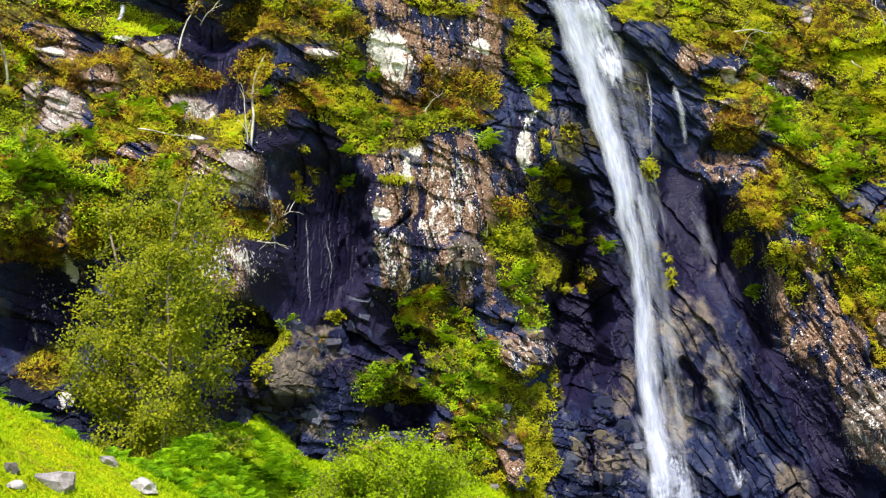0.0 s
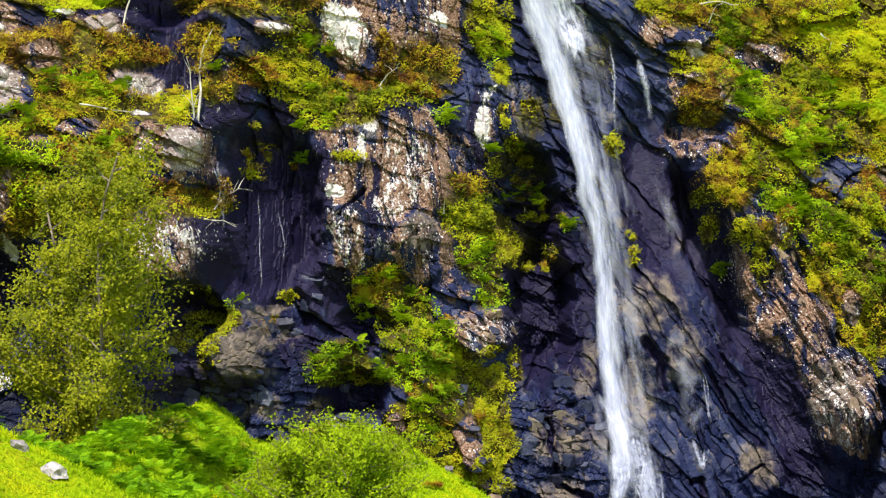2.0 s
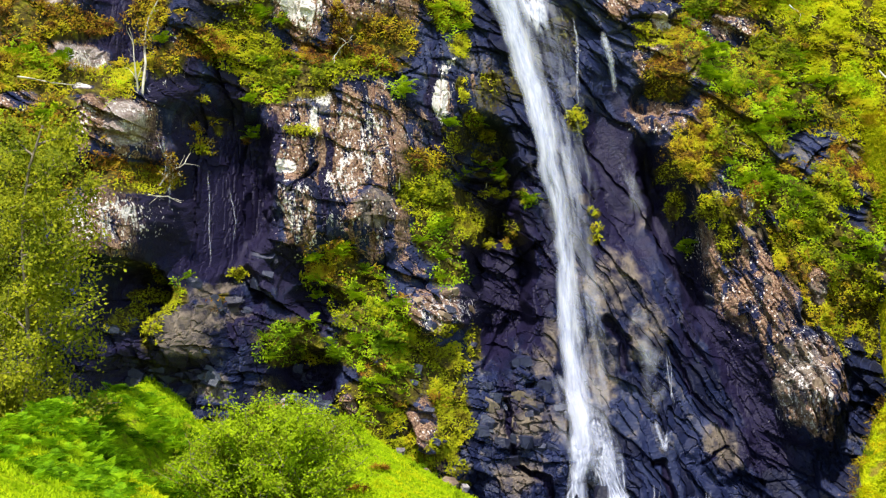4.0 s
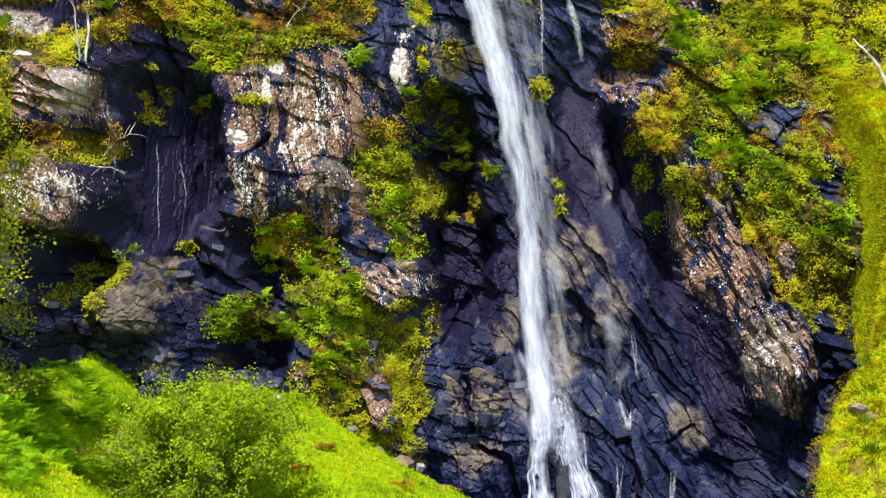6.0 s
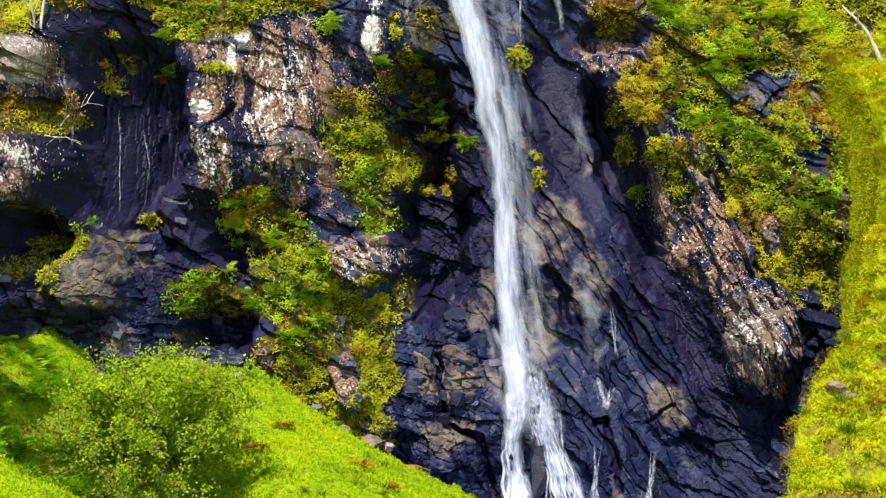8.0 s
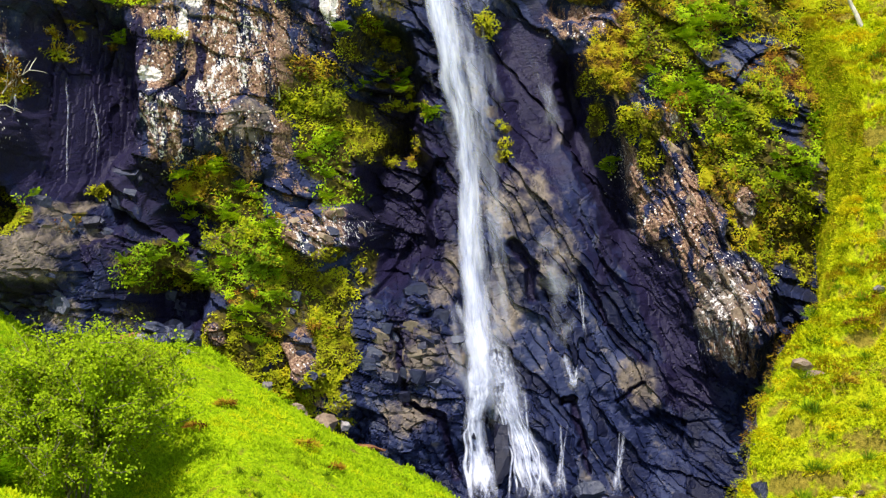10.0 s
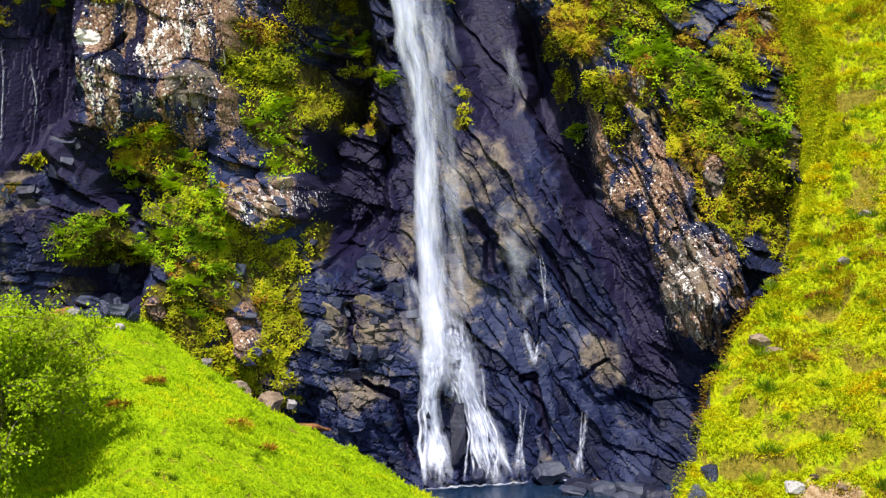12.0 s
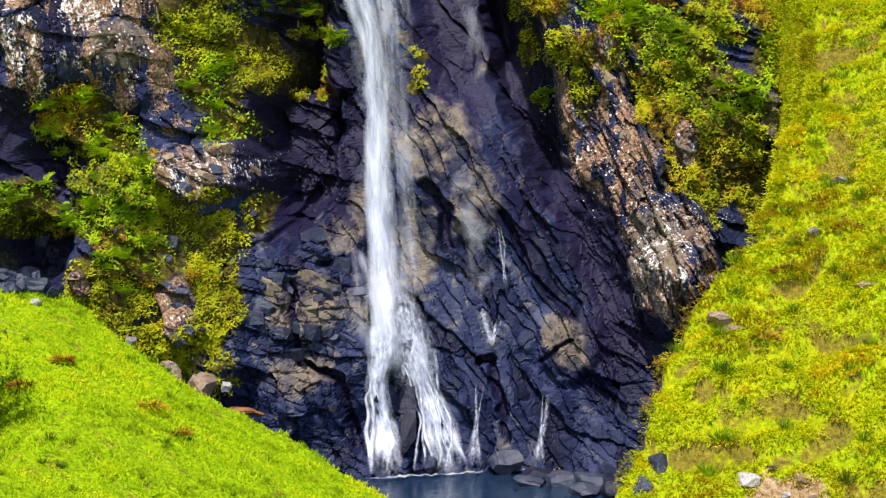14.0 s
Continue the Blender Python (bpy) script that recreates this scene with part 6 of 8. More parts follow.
plant("fern", -3.62, 10.64, 0.24, 0.17, 1.0)
plant("fern", -2.67, 10.92, 0.24, 0.20, 1.0)
plant("fern", -3.19, 10.99, 0.20, 0.17, 1.0)
plant("moss", -3.27, 11.42, 0.24, 0.15, 1.0)
plant("moss", -3.01, 11.95, 0.27, 0.17, 1.0)
plant("fern", -1.74, 9.92, 0.24, 0.17, 1.0)
plant("moss", -2.35, 9.22, 0.27, 0.17, 1.0)
plant("moss", -2.96, 8.71, 0.20, 0.15, 1.0)
plant("moss", -3.95, 11.65, 0.24, 0.34, 0.7)
plant("moss", -2.85, 10.23, 0.42, 0.17, 0.6)
plant("heath", -4.71, 11.02, 0.67, 0.33, 1.0)
plant("heath", -7.03, 8.02, 0.77, 0.61, 1.0)
plant("fern", -6.31, 7.38, 0.88, 0.64, 1.0)
plant("fern", -5.59, 6.42, 0.88, 0.61, 1.0)
plant("fern", -8.08, 6.06, 0.78, 0.55, 1.0)
plant("fern", -6.46, 5.88, 0.87, 0.45, 1.0)
plant("fern", -5.35, 4.92, 0.96, 0.64, 1.0)
plant("moss", -4.07, 5.28, 0.65, 0.78, 1.0)
plant("moss", -6.29, 4.48, 0.60, 0.51, 1.0)
plant("moss", -3.99, 4.01, 0.73, 1.06, 1.0)
plant("moss", -3.32, 5.91, 0.20, 0.49, 1.0)
plant("moss", -7.54, 5.66, 0.63, 0.31, 1.0)
plant("fern", -8.44, 5.68, 0.55, 0.34, 1.0)
plant("deep", -6.31, 6.75, 0.80, 0.48, 1.0)
plant("moss", -5.03, 5.78, 0.81, 0.65, 1.0)
plant("moss", -5.82, 4.08, 0.72, 0.64, 1.0)
plant("rust", -5.83, 5.32, 0.40, 0.22, 1.0)
plant("moss", -4.72, 3.11, 0.96, 0.64, 1.0)
plant("fern", -5.35, 5.79, 0.64, 0.48, 1.0)
plant("moss", -10.64, 7.24, 0.21, 0.36, 1.0)
plant("moss", -11.29, 7.83, 0.21, 0.27, 1.0)
plant("rust", -9.87, 7.24, 0.18, 0.30, 1.0)
plant("moss", -9.55, 7.85, 0.25, 0.18, 1.0)
plant("moss", -11.00, 6.52, 0.27, 0.66, 0.6)
plant("moss", -11.75, 6.68, 0.32, 0.36, 0.6)
plant("fern", -10.46, 7.54, 0.38, 0.24, 1.0)
plant("moss", -11.40, 7.25, 0.44, 0.21, 0.5)
plant("moss", -0.37, 12.29, 0.32, 0.40, 1.0)
plant("moss", 0.11, 9.63, 0.16, 0.14, 1.0)
plant("moss", 0.18, 9.15, 0.16, 0.13, 1.0)
plant("moss", 0.18, 8.88, 0.22, 0.13, 1.0)
plant("moss", -3.75, 14.35, 0.26, 0.22, 1.0)
plant("moss", -3.58, 12.98, 0.16, 0.35, 1.0)
plant("moss", -2.90, 13.42, 0.29, 0.29, 1.0)
plant("moss", -3.34, 12.27, 0.25, 0.28, 1.0)
plant("fern", 3.57, 14.22, 0.71, 0.76, 1.0)
plant("deep", 4.62, 13.88, 0.67, 0.76, 1.0)
plant("heath", 3.87, 12.71, 0.67, 0.50, 1.0)
plant("heath", 5.27, 14.03, 1.01, 1.01, 1.0)
plant("fern", 5.23, 12.36, 0.83, 0.83, 1.0)
plant("deep", 4.10, 11.79, 0.66, 0.63, 1.0)
plant("heath", 3.10, 11.12, 0.62, 0.74, 1.0)
plant("fern", 5.88, 13.17, 0.59, 0.64, 1.0)
plant("fern", 4.71, 10.72, 0.82, 0.66, 1.0)
plant("fern", 5.48, 10.06, 0.90, 0.74, 1.0)
plant("fern", 7.40, 8.51, 1.13, 0.68, 1.0)
plant("deep", 6.37, 9.39, 0.90, 0.62, 1.0)
plant("heath", 4.96, 8.28, 0.57, 0.97, 1.0)
plant("heath", 6.29, 6.70, 0.72, 0.96, 1.0)
plant("heath", 7.18, 7.18, 0.72, 0.88, 1.0)
plant("fern", 8.51, 9.39, 0.63, 0.91, 1.0)
plant("rust", 7.50, 10.99, 0.74, 0.63, 1.0)
plant("heath", 8.31, 10.60, 0.63, 0.63, 1.0)
plant("moss", 2.60, 10.86, 0.49, 0.33, 1.0)
plant("moss", 2.59, 9.89, 0.29, 0.49, 0.5)
plant("fern", 2.97, 8.60, 0.19, 0.29, 1.0)
plant("moss", 3.48, 9.74, 0.41, 0.49, 1.0)
plant("deep", 6.85, 10.35, 0.65, 0.65, 1.0)
plant("moss", 4.57, 11.71, 0.66, 0.66, 1.0)
plant("deep", 7.53, 7.64, 0.97, 0.48, 1.0)
plant("heath", 5.88, 7.96, 0.65, 0.65, 1.0)
plant("moss", 4.04, 9.09, 0.33, 0.81, 0.7)
plant("moss", 6.55, 5.77, 0.64, 0.48, 0.8)
plant("deep", 6.64, 8.43, 0.65, 0.65, 1.0)
plant("moss", 5.75, 8.60, 0.57, 0.49, 1.0)
plant("deep", 7.01, 6.40, 0.64, 0.48, 0.7)
plant("moss", 7.96, 6.40, 0.40, 0.97, 1.0)
plant("moss", -0.61, 17.34, 0.82, 0.40, 1.0)
plant("moss", 0.67, 17.45, 1.65, 0.70, 1.0)
plant("moss", 3.06, 17.46, 1.68, 0.71, 1.0)
plant("heath", 5.75, 17.26, 1.60, 0.85, 1.0)
plant("heath", 2.09, 16.47, 1.01, 0.51, 1.0)
plant("heath", 4.29, 16.17, 0.93, 0.74, 1.0)
plant("moss", 6.46, 15.16, 1.02, 1.39, 1.0)
plant("fern", 4.18, 13.76, 0.82, 1.01, 1.0)
plant("fern", 6.03, 13.35, 1.01, 1.01, 1.0)
plant("heath", 3.17, 11.57, 0.90, 0.81, 1.0)
plant("moss", 2.22, 14.99, 0.73, 0.45, 1.0)
plant("heath", 3.13, 14.84, 0.73, 0.91, 1.0)
plant("deep", 3.57, 16.35, 0.93, 0.74, 1.0)
plant("moss", 5.36, 16.34, 0.75, 0.75, 1.0)
plant("fern", 3.35, 15.59, 0.55, 0.74, 1.0)
plant("rust", 4.66, 16.54, 0.93, 0.34, 1.0)
plant("heath", 2.34, 13.53, 0.72, 0.54, 1.0)
plant("rust", 2.37, 14.08, 0.54, 0.36, 1.0)
plant("moss", 1.19, 16.81, 0.91, 0.46, 1.0)
plant("deep", 5.77, 14.65, 0.74, 0.74, 1.0)
plant("sward", 6.98, 14.12, 1.01, 1.17, 1.0)
plant("sward", 8.28, 13.81, 1.35, 1.52, 1.0)
plant("sward", 7.56, 12.62, 1.00, 0.83, 1.0)
plant("sward", 8.87, 11.83, 1.18, 1.51, 1.0)
plant("sward", 8.70, 15.51, 1.89, 1.38, 1.0)
plant("sward", 7.04, 16.13, 1.36, 1.36, 1.0)
plant("sward", 9.47, 10.21, 0.84, 1.00, 1.0)
plant("sward", 6.60, 14.79, 1.11, 1.48, 1.0)
plant("sward", 6.06, 16.86, 1.31, 0.94, 1.0)
plant("sward", 10.34, 13.55, 1.04, 2.07, 1.0)
plant("lush", -15.41, 15.80, 1.52, 0.43, 1.0)
plant("lush", -14.78, 15.31, 0.76, 0.27, 1.0)
plant("lush", -16.70, 10.94, 0.57, 0.85, 1.0)
plant("lush", -16.14, 12.05, 0.58, 0.29, 1.0)
plant("lush", -16.72, 12.08, 0.43, 0.58, 1.0)
plant("lush", 6.36, 16.28, 0.93, 1.12, 1.0)
plant("lush", 0.67, 17.64, 1.28, 0.26, 1.0)
plant("lush", 7.92, 13.13, 0.67, 1.01, 1.0)
plant("lush", -16.92, 14.29, 0.44, 0.44, 1.0)
plant("moss", -4.15, 2.70, 0.62, 0.62, 1.0)
plant("moss", -3.75, 2.10, 0.30, 0.40, 1.0)
plant("lush", -4.70, 2.75, 0.35, 0.40, 1.0)
plant("moss", 4.70, 8.80, 0.38, 0.95, 1.0)
plant("heath", 5.25, 7.55, 0.42, 0.75, 0.9)
plant("moss", 5.05, 6.60, 0.22, 0.60, 0.8)
# small tufts between the larger clumps
plant("heath", -15.58, 14.01, 0.38, 0.19, 0.605)
plant("heath", -15.42, 10.39, 0.37, 0.26, 0.758)
plant("fern", -14.67, 13.11, 0.41, 0.27, 0.625)
plant("lush", -11.91, 11.60, 0.33, 0.26, 0.951)
plant("heath", -12.90, 12.98, 0.41, 0.18, 0.746)
plant("fern", -14.05, 13.22, 0.43, 0.30, 0.768)
plant("rust", -16.39, 11.38, 0.29, 0.18, 0.971)
plant("lush", -14.26, 11.14, 0.24, 0.16, 0.827)
plant("lush", -13.68, 12.96, 0.33, 0.20, 0.941)
plant("rust", -14.29, 10.46, 0.17, 0.16, 0.766)
plant("lush", -12.96, 13.55, 0.17, 0.14, 0.711)
plant("heath", -13.48, 13.88, 0.22, 0.15, 0.716)
plant("lush", -15.26, 10.80, 0.31, 0.19, 0.944)
plant("moss", -16.39, 10.73, 0.30, 0.24, 0.802)
plant("fern", -16.31, 11.78, 0.45, 0.25, 0.819)
plant("fern", -14.40, 15.45, 0.25, 0.17, 0.624)
plant("lush", -13.35, 11.03, 0.40, 0.19, 0.624)
plant("lush", -12.24, 11.83, 0.31, 0.19, 0.745)
plant("fern", -15.49, 12.22, 0.16, 0.17, 0.988)
plant("lush", -13.16, 12.83, 0.17, 0.12, 0.774)
plant("rust", -12.17, 11.23, 0.35, 0.30, 0.667)
plant("lush", -15.53, 11.62, 0.23, 0.15, 0.811)
plant("lush", -15.56, 12.29, 0.25, 0.22, 0.634)
plant("lush", -13.26, 11.40, 0.21, 0.16, 0.716)
plant("heath", -13.99, 11.00, 0.18, 0.15, 0.849)
plant("rust", -14.11, 11.19, 0.25, 0.24, 0.901)
plant("rust", -13.72, 11.96, 0.28, 0.19, 0.988)
plant("rust", -14.68, 14.09, 0.44, 0.30, 0.830)
plant("rust", -15.64, 13.60, 0.29, 0.19, 0.765)
plant("heath", -12.66, 11.54, 0.44, 0.20, 0.688)
plant("lush", -16.90, 13.86, 0.24, 0.15, 0.929)
plant("lush", -16.57, 13.48, 0.20, 0.18, 0.807)
plant("heath", -16.80, 13.30, 0.18, 0.08, 0.619)
plant("heath", -14.13, 11.28, 0.15, 0.11, 0.740)
plant("lush", -13.53, 11.29, 0.20, 0.12, 0.601)
plant("lush", -13.27, 11.57, 0.19, 0.14, 0.816)
plant("lush", -12.78, 13.19, 0.27, 0.20, 0.725)
plant("lush", -13.17, 11.79, 0.23, 0.11, 0.769)
plant("lush", -15.26, 10.86, 0.17, 0.17, 0.975)
plant("moss", -13.76, 13.20, 0.38, 0.24, 0.641)
plant("fern", -13.29, 13.02, 0.15, 0.11, 0.639)
plant("moss", -15.33, 10.84, 0.23, 0.18, 0.792)
plant("heath", -12.11, 12.36, 0.44, 0.24, 0.811)
plant("heath", -13.12, 12.98, 0.38, 0.30, 0.672)
plant("fern", -14.72, 13.04, 0.18, 0.15, 0.975)
plant("fern", -13.34, 11.65, 0.32, 0.23, 0.766)
plant("heath", -13.08, 13.29, 0.21, 0.18, 0.955)
plant("heath", -13.04, 13.07, 0.38, 0.30, 0.654)
plant("lush", -13.71, 12.88, 0.40, 0.30, 0.838)
plant("heath", -13.63, 12.30, 0.17, 0.16, 0.680)
plant("rust", -13.44, 11.16, 0.31, 0.25, 0.880)
plant("heath", -16.86, 13.24, 0.33, 0.25, 0.942)
plant("rust", -15.28, 12.23, 0.20, 0.12, 0.910)
plant("rust", -12.66, 14.36, 0.25, 0.12, 0.848)
plant("heath", -12.32, 13.21, 0.19, 0.14, 0.891)
plant("heath", -13.87, 13.24, 0.33, 0.26, 0.870)
plant("moss", -13.45, 13.69, 0.20, 0.17, 0.982)
plant("moss", -14.82, 10.53, 0.37, 0.19, 0.954)
plant("lush", -14.23, 10.35, 0.27, 0.14, 0.870)
plant("lush", -11.96, 12.52, 0.20, 0.13, 0.645)
plant("rust", -15.79, 11.01, 0.23, 0.16, 0.659)
plant("rust", -14.60, 11.75, 0.22, 0.13, 0.859)
plant("lush", -16.53, 11.30, 0.29, 0.19, 0.642)
plant("lush", -14.90, 15.00, 0.24, 0.20, 0.621)
plant("rust", -8.61, 14.77, 0.11, 0.08, 0.761)
plant("moss", -11.72, 13.26, 0.11, 0.08, 0.825)
plant("fern", -11.16, 13.92, 0.16, 0.10, 0.836)
plant("heath", -8.75, 16.11, 0.16, 0.09, 0.700)
plant("fern", -9.26, 11.73, 0.17, 0.16, 0.723)
plant("fern", -8.28, 13.31, 0.09, 0.08, 0.853)
plant("rust", -11.31, 16.07, 0.16, 0.09, 0.912)
plant("fern", -8.61, 14.81, 0.13, 0.10, 0.863)
plant("moss", -8.69, 14.02, 0.12, 0.12, 0.802)
plant("moss", -9.59, 13.24, 0.14, 0.07, 0.943)
plant("heath", -11.55, 16.09, 0.16, 0.11, 0.774)
plant("moss", -9.53, 14.89, 0.12, 0.08, 0.756)
plant("fern", -9.08, 13.61, 0.12, 0.10, 0.902)
plant("moss", -9.35, 12.95, 0.09, 0.06, 0.811)
plant("moss", -8.89, 13.13, 0.09, 0.08, 0.678)
plant("moss", -8.55, 14.90, 0.12, 0.11, 0.777)
plant("fern", -9.11, 14.91, 0.10, 0.11, 0.695)
plant("heath", -11.43, 14.42, 0.16, 0.13, 0.676)
plant("moss", -10.38, 12.44, 0.12, 0.06, 0.992)
plant("rust", -8.73, 13.82, 0.13, 0.12, 0.851)
plant("moss", -10.08, 11.57, 0.14, 0.07, 0.612)
plant("heath", -10.76, 14.55, 0.16, 0.12, 0.680)
plant("moss", -9.16, 12.75, 0.12, 0.10, 0.852)
plant("moss", -8.54, 13.01, 0.19, 0.13, 0.814)
plant("rust", -8.59, 12.69, 0.16, 0.10, 0.920)
plant("moss", -8.80, 12.59, 0.17, 0.10, 0.901)
plant("moss", -8.75, 13.23, 0.13, 0.06, 0.876)
plant("moss", -11.54, 13.34, 0.21, 0.14, 0.779)
plant("moss", -9.98, 11.90, 0.10, 0.07, 0.780)
plant("heath", -9.22, 14.64, 0.12, 0.06, 0.691)
plant("rust", -9.09, 13.88, 0.12, 0.12, 0.912)
plant("moss", -8.80, 13.01, 0.20, 0.15, 0.640)
plant("rust", -9.51, 11.44, 0.09, 0.08, 0.867)
plant("moss", -10.53, 11.17, 0.21, 0.12, 0.925)
plant("moss", -9.18, 14.89, 0.12, 0.08, 0.901)
plant("heath", -10.57, 11.30, 0.13, 0.12, 0.624)
plant("heath", -9.47, 14.76, 0.14, 0.07, 0.687)
plant("heath", -8.40, 13.43, 0.18, 0.12, 0.793)
plant("moss", -9.45, 13.01, 0.08, 0.05, 0.888)
plant("heath", -10.21, 11.88, 0.16, 0.09, 0.772)
plant("heath", 5.86, 9.19, 0.25, 0.20, 0.764)
plant("rust", 4.81, 10.21, 0.43, 0.29, 0.950)
plant("lush", 7.48, 9.94, 0.37, 0.26, 0.743)
plant("heath", 6.25, 7.81, 0.42, 0.27, 0.972)
plant("deep", 6.38, 13.45, 0.20, 0.24, 0.600)
plant("deep", 5.56, 7.54, 0.16, 0.13, 0.605)
plant("heath", 7.74, 10.63, 0.22, 0.18, 0.698)
plant("lush", 5.83, 8.80, 0.11, 0.14, 0.666)
plant("heath", 5.88, 13.01, 0.31, 0.26, 0.734)
plant("moss", 4.44, 10.87, 0.11, 0.13, 0.784)
plant("deep", 5.22, 14.65, 0.35, 0.23, 0.852)
plant("deep", 6.96, 7.59, 0.28, 0.29, 0.777)
plant("heath", 6.90, 10.92, 0.39, 0.21, 0.615)
plant("deep", 7.40, 11.15, 0.31, 0.23, 0.839)
plant("rust", 3.81, 11.77, 0.24, 0.24, 0.748)
plant("lush", 4.65, 13.45, 0.28, 0.29, 0.672)
plant("heath", 7.44, 9.93, 0.21, 0.14, 0.726)
plant("lush", 6.26, 9.55, 0.32, 0.13, 0.691)
plant("moss", 4.53, 13.96, 0.22, 0.13, 0.927)
plant("lush", 5.91, 12.72, 0.27, 0.22, 0.707)
plant("heath", 5.34, 13.73, 0.21, 0.22, 0.671)
plant("moss", 6.02, 11.14, 0.15, 0.14, 0.724)
plant("heath", 6.49, 14.60, 0.17, 0.11, 0.642)
plant("moss", 6.61, 9.04, 0.14, 0.10, 0.740)
plant("heath", 6.41, 13.21, 0.48, 0.22, 0.741)
plant("moss", 7.60, 8.06, 0.23, 0.20, 0.912)
plant("heath", 5.00, 12.99, 0.23, 0.18, 0.680)
plant("rust", 5.51, 12.41, 0.42, 0.26, 0.667)
plant("moss", 6.83, 10.12, 0.27, 0.24, 0.645)
plant("deep", 4.83, 11.14, 0.27, 0.17, 0.906)
plant("deep", 3.48, 11.44, 0.24, 0.14, 0.802)
plant("heath", 5.80, 10.82, 0.40, 0.26, 0.944)
plant("moss", 6.11, 7.11, 0.22, 0.12, 0.998)
plant("lush", 5.45, 14.09, 0.29, 0.24, 0.915)
plant("deep", 5.61, 12.01, 0.18, 0.17, 0.819)
plant("lush", 5.95, 13.82, 0.29, 0.19, 0.805)
plant("heath", 3.28, 12.57, 0.23, 0.18, 0.604)
plant("moss", 5.57, 9.46, 0.26, 0.13, 0.798)
plant("heath", 6.64, 7.96, 0.35, 0.17, 0.774)
plant("deep", 5.60, 11.52, 0.35, 0.24, 0.888)
plant("lush", 3.44, 11.13, 0.15, 0.10, 0.722)
plant("moss", 6.31, 12.36, 0.28, 0.23, 0.753)
plant("lush", 6.87, 10.28, 0.17, 0.16, 0.834)
plant("moss", 5.65, 12.83, 0.34, 0.17, 0.776)
plant("lush", 6.24, 13.51, 0.20, 0.12, 0.637)
plant("rust", 5.42, 12.77, 0.24, 0.19, 0.635)
plant("heath", 4.54, 13.69, 0.28, 0.15, 0.692)
plant("rust", 7.24, 11.44, 0.31, 0.18, 0.811)
plant("deep", 3.83, 12.52, 0.29, 0.21, 0.741)
plant("moss", 6.65, 14.36, 0.23, 0.17, 0.851)
plant("lush", 7.03, 10.19, 0.26, 0.28, 0.758)
plant("heath", 4.04, 9.91, 0.21, 0.18, 0.933)
plant("rust", 4.61, 10.38, 0.17, 0.12, 0.877)
plant("heath", 6.48, 10.49, 0.23, 0.13, 0.879)
plant("moss", 4.93, 13.27, 0.24, 0.14, 0.815)
plant("moss", 6.20, 12.83, 0.28, 0.20, 0.796)
plant("lush", 6.30, 12.63, 0.21, 0.20, 0.994)
plant("moss", 5.51, 8.35, 0.36, 0.20, 0.892)
plant("rust", 5.51, 12.81, 0.18, 0.13, 0.945)
plant("moss", 6.29, 9.05, 0.19, 0.13, 0.904)
plant("moss", -2.83, 10.29, 0.14, 0.09, 0.899)
plant("moss", -1.94, 10.15, 0.13, 0.09, 0.672)
plant("moss", -2.50, 10.70, 0.10, 0.07, 0.966)
plant("heath", -2.15, 8.98, 0.10, 0.06, 0.889)
plant("moss", -2.42, 10.26, 0.11, 0.10, 0.969)
plant("moss", -2.49, 9.52, 0.09, 0.06, 0.684)
plant("fern", -4.02, 12.05, 0.09, 0.08, 0.978)
plant("moss", -3.35, 11.23, 0.14, 0.06, 0.881)
plant("moss", -3.25, 10.90, 0.21, 0.10, 0.617)
plant("heath", -2.42, 8.77, 0.13, 0.08, 0.874)
plant("moss", -1.89, 9.87, 0.11, 0.07, 0.618)
plant("fern", -3.38, 12.25, 0.16, 0.13, 0.939)
plant("moss", -2.39, 8.66, 0.11, 0.08, 0.992)
plant("moss", -4.22, 12.07, 0.10, 0.07, 0.664)
plant("moss", -3.10, 11.99, 0.10, 0.08, 0.914)
plant("heath", -2.47, 10.71, 0.12, 0.11, 0.600)
plant("moss", -2.52, 10.53, 0.08, 0.05, 0.988)
plant("heath", -2.89, 12.04, 0.10, 0.06, 0.850)
plant("lush", -7.74, 7.49, 0.15, 0.12, 0.758)
plant("moss", -6.91, 6.10, 0.17, 0.13, 0.689)
plant("heath", -7.38, 7.87, 0.24, 0.21, 0.683)
plant("fern", -7.50, 8.24, 0.16, 0.09, 0.970)
plant("lush", -6.13, 5.37, 0.24, 0.21, 0.718)
plant("fern", -6.81, 5.65, 0.12, 0.09, 0.848)
plant("moss", -5.98, 7.49, 0.25, 0.17, 0.926)
plant("heath", -7.10, 7.28, 0.11, 0.13, 0.617)
plant("heath", -5.45, 4.82, 0.15, 0.11, 0.984)
plant("moss", -7.86, 7.76, 0.12, 0.09, 0.634)
plant("heath", -7.49, 7.88, 0.26, 0.13, 0.792)
plant("moss", -6.77, 8.37, 0.18, 0.13, 0.982)
plant("lush", -6.94, 8.38, 0.30, 0.12, 0.760)
plant("heath", -6.82, 7.47, 0.15, 0.11, 0.768)
plant("fern", -7.54, 7.20, 0.17, 0.14, 0.708)
plant("moss", -4.35, 4.14, 0.28, 0.20, 0.641)
plant("fern", -7.51, 7.63, 0.22, 0.14, 0.623)
plant("moss", -4.79, 6.08, 0.36, 0.16, 0.910)
plant("rust", -4.45, 4.51, 0.30, 0.16, 0.768)
plant("fern", -4.64, 4.19, 0.21, 0.16, 0.971)
plant("heath", -7.63, 7.89, 0.17, 0.16, 0.712)
plant("rust", -5.19, 4.40, 0.23, 0.23, 0.733)
plant("fern", -6.82, 8.42, 0.11, 0.12, 0.926)
plant("moss", -3.97, 6.33, 0.32, 0.17, 0.716)
plant("heath", -6.06, 7.85, 0.33, 0.19, 0.700)
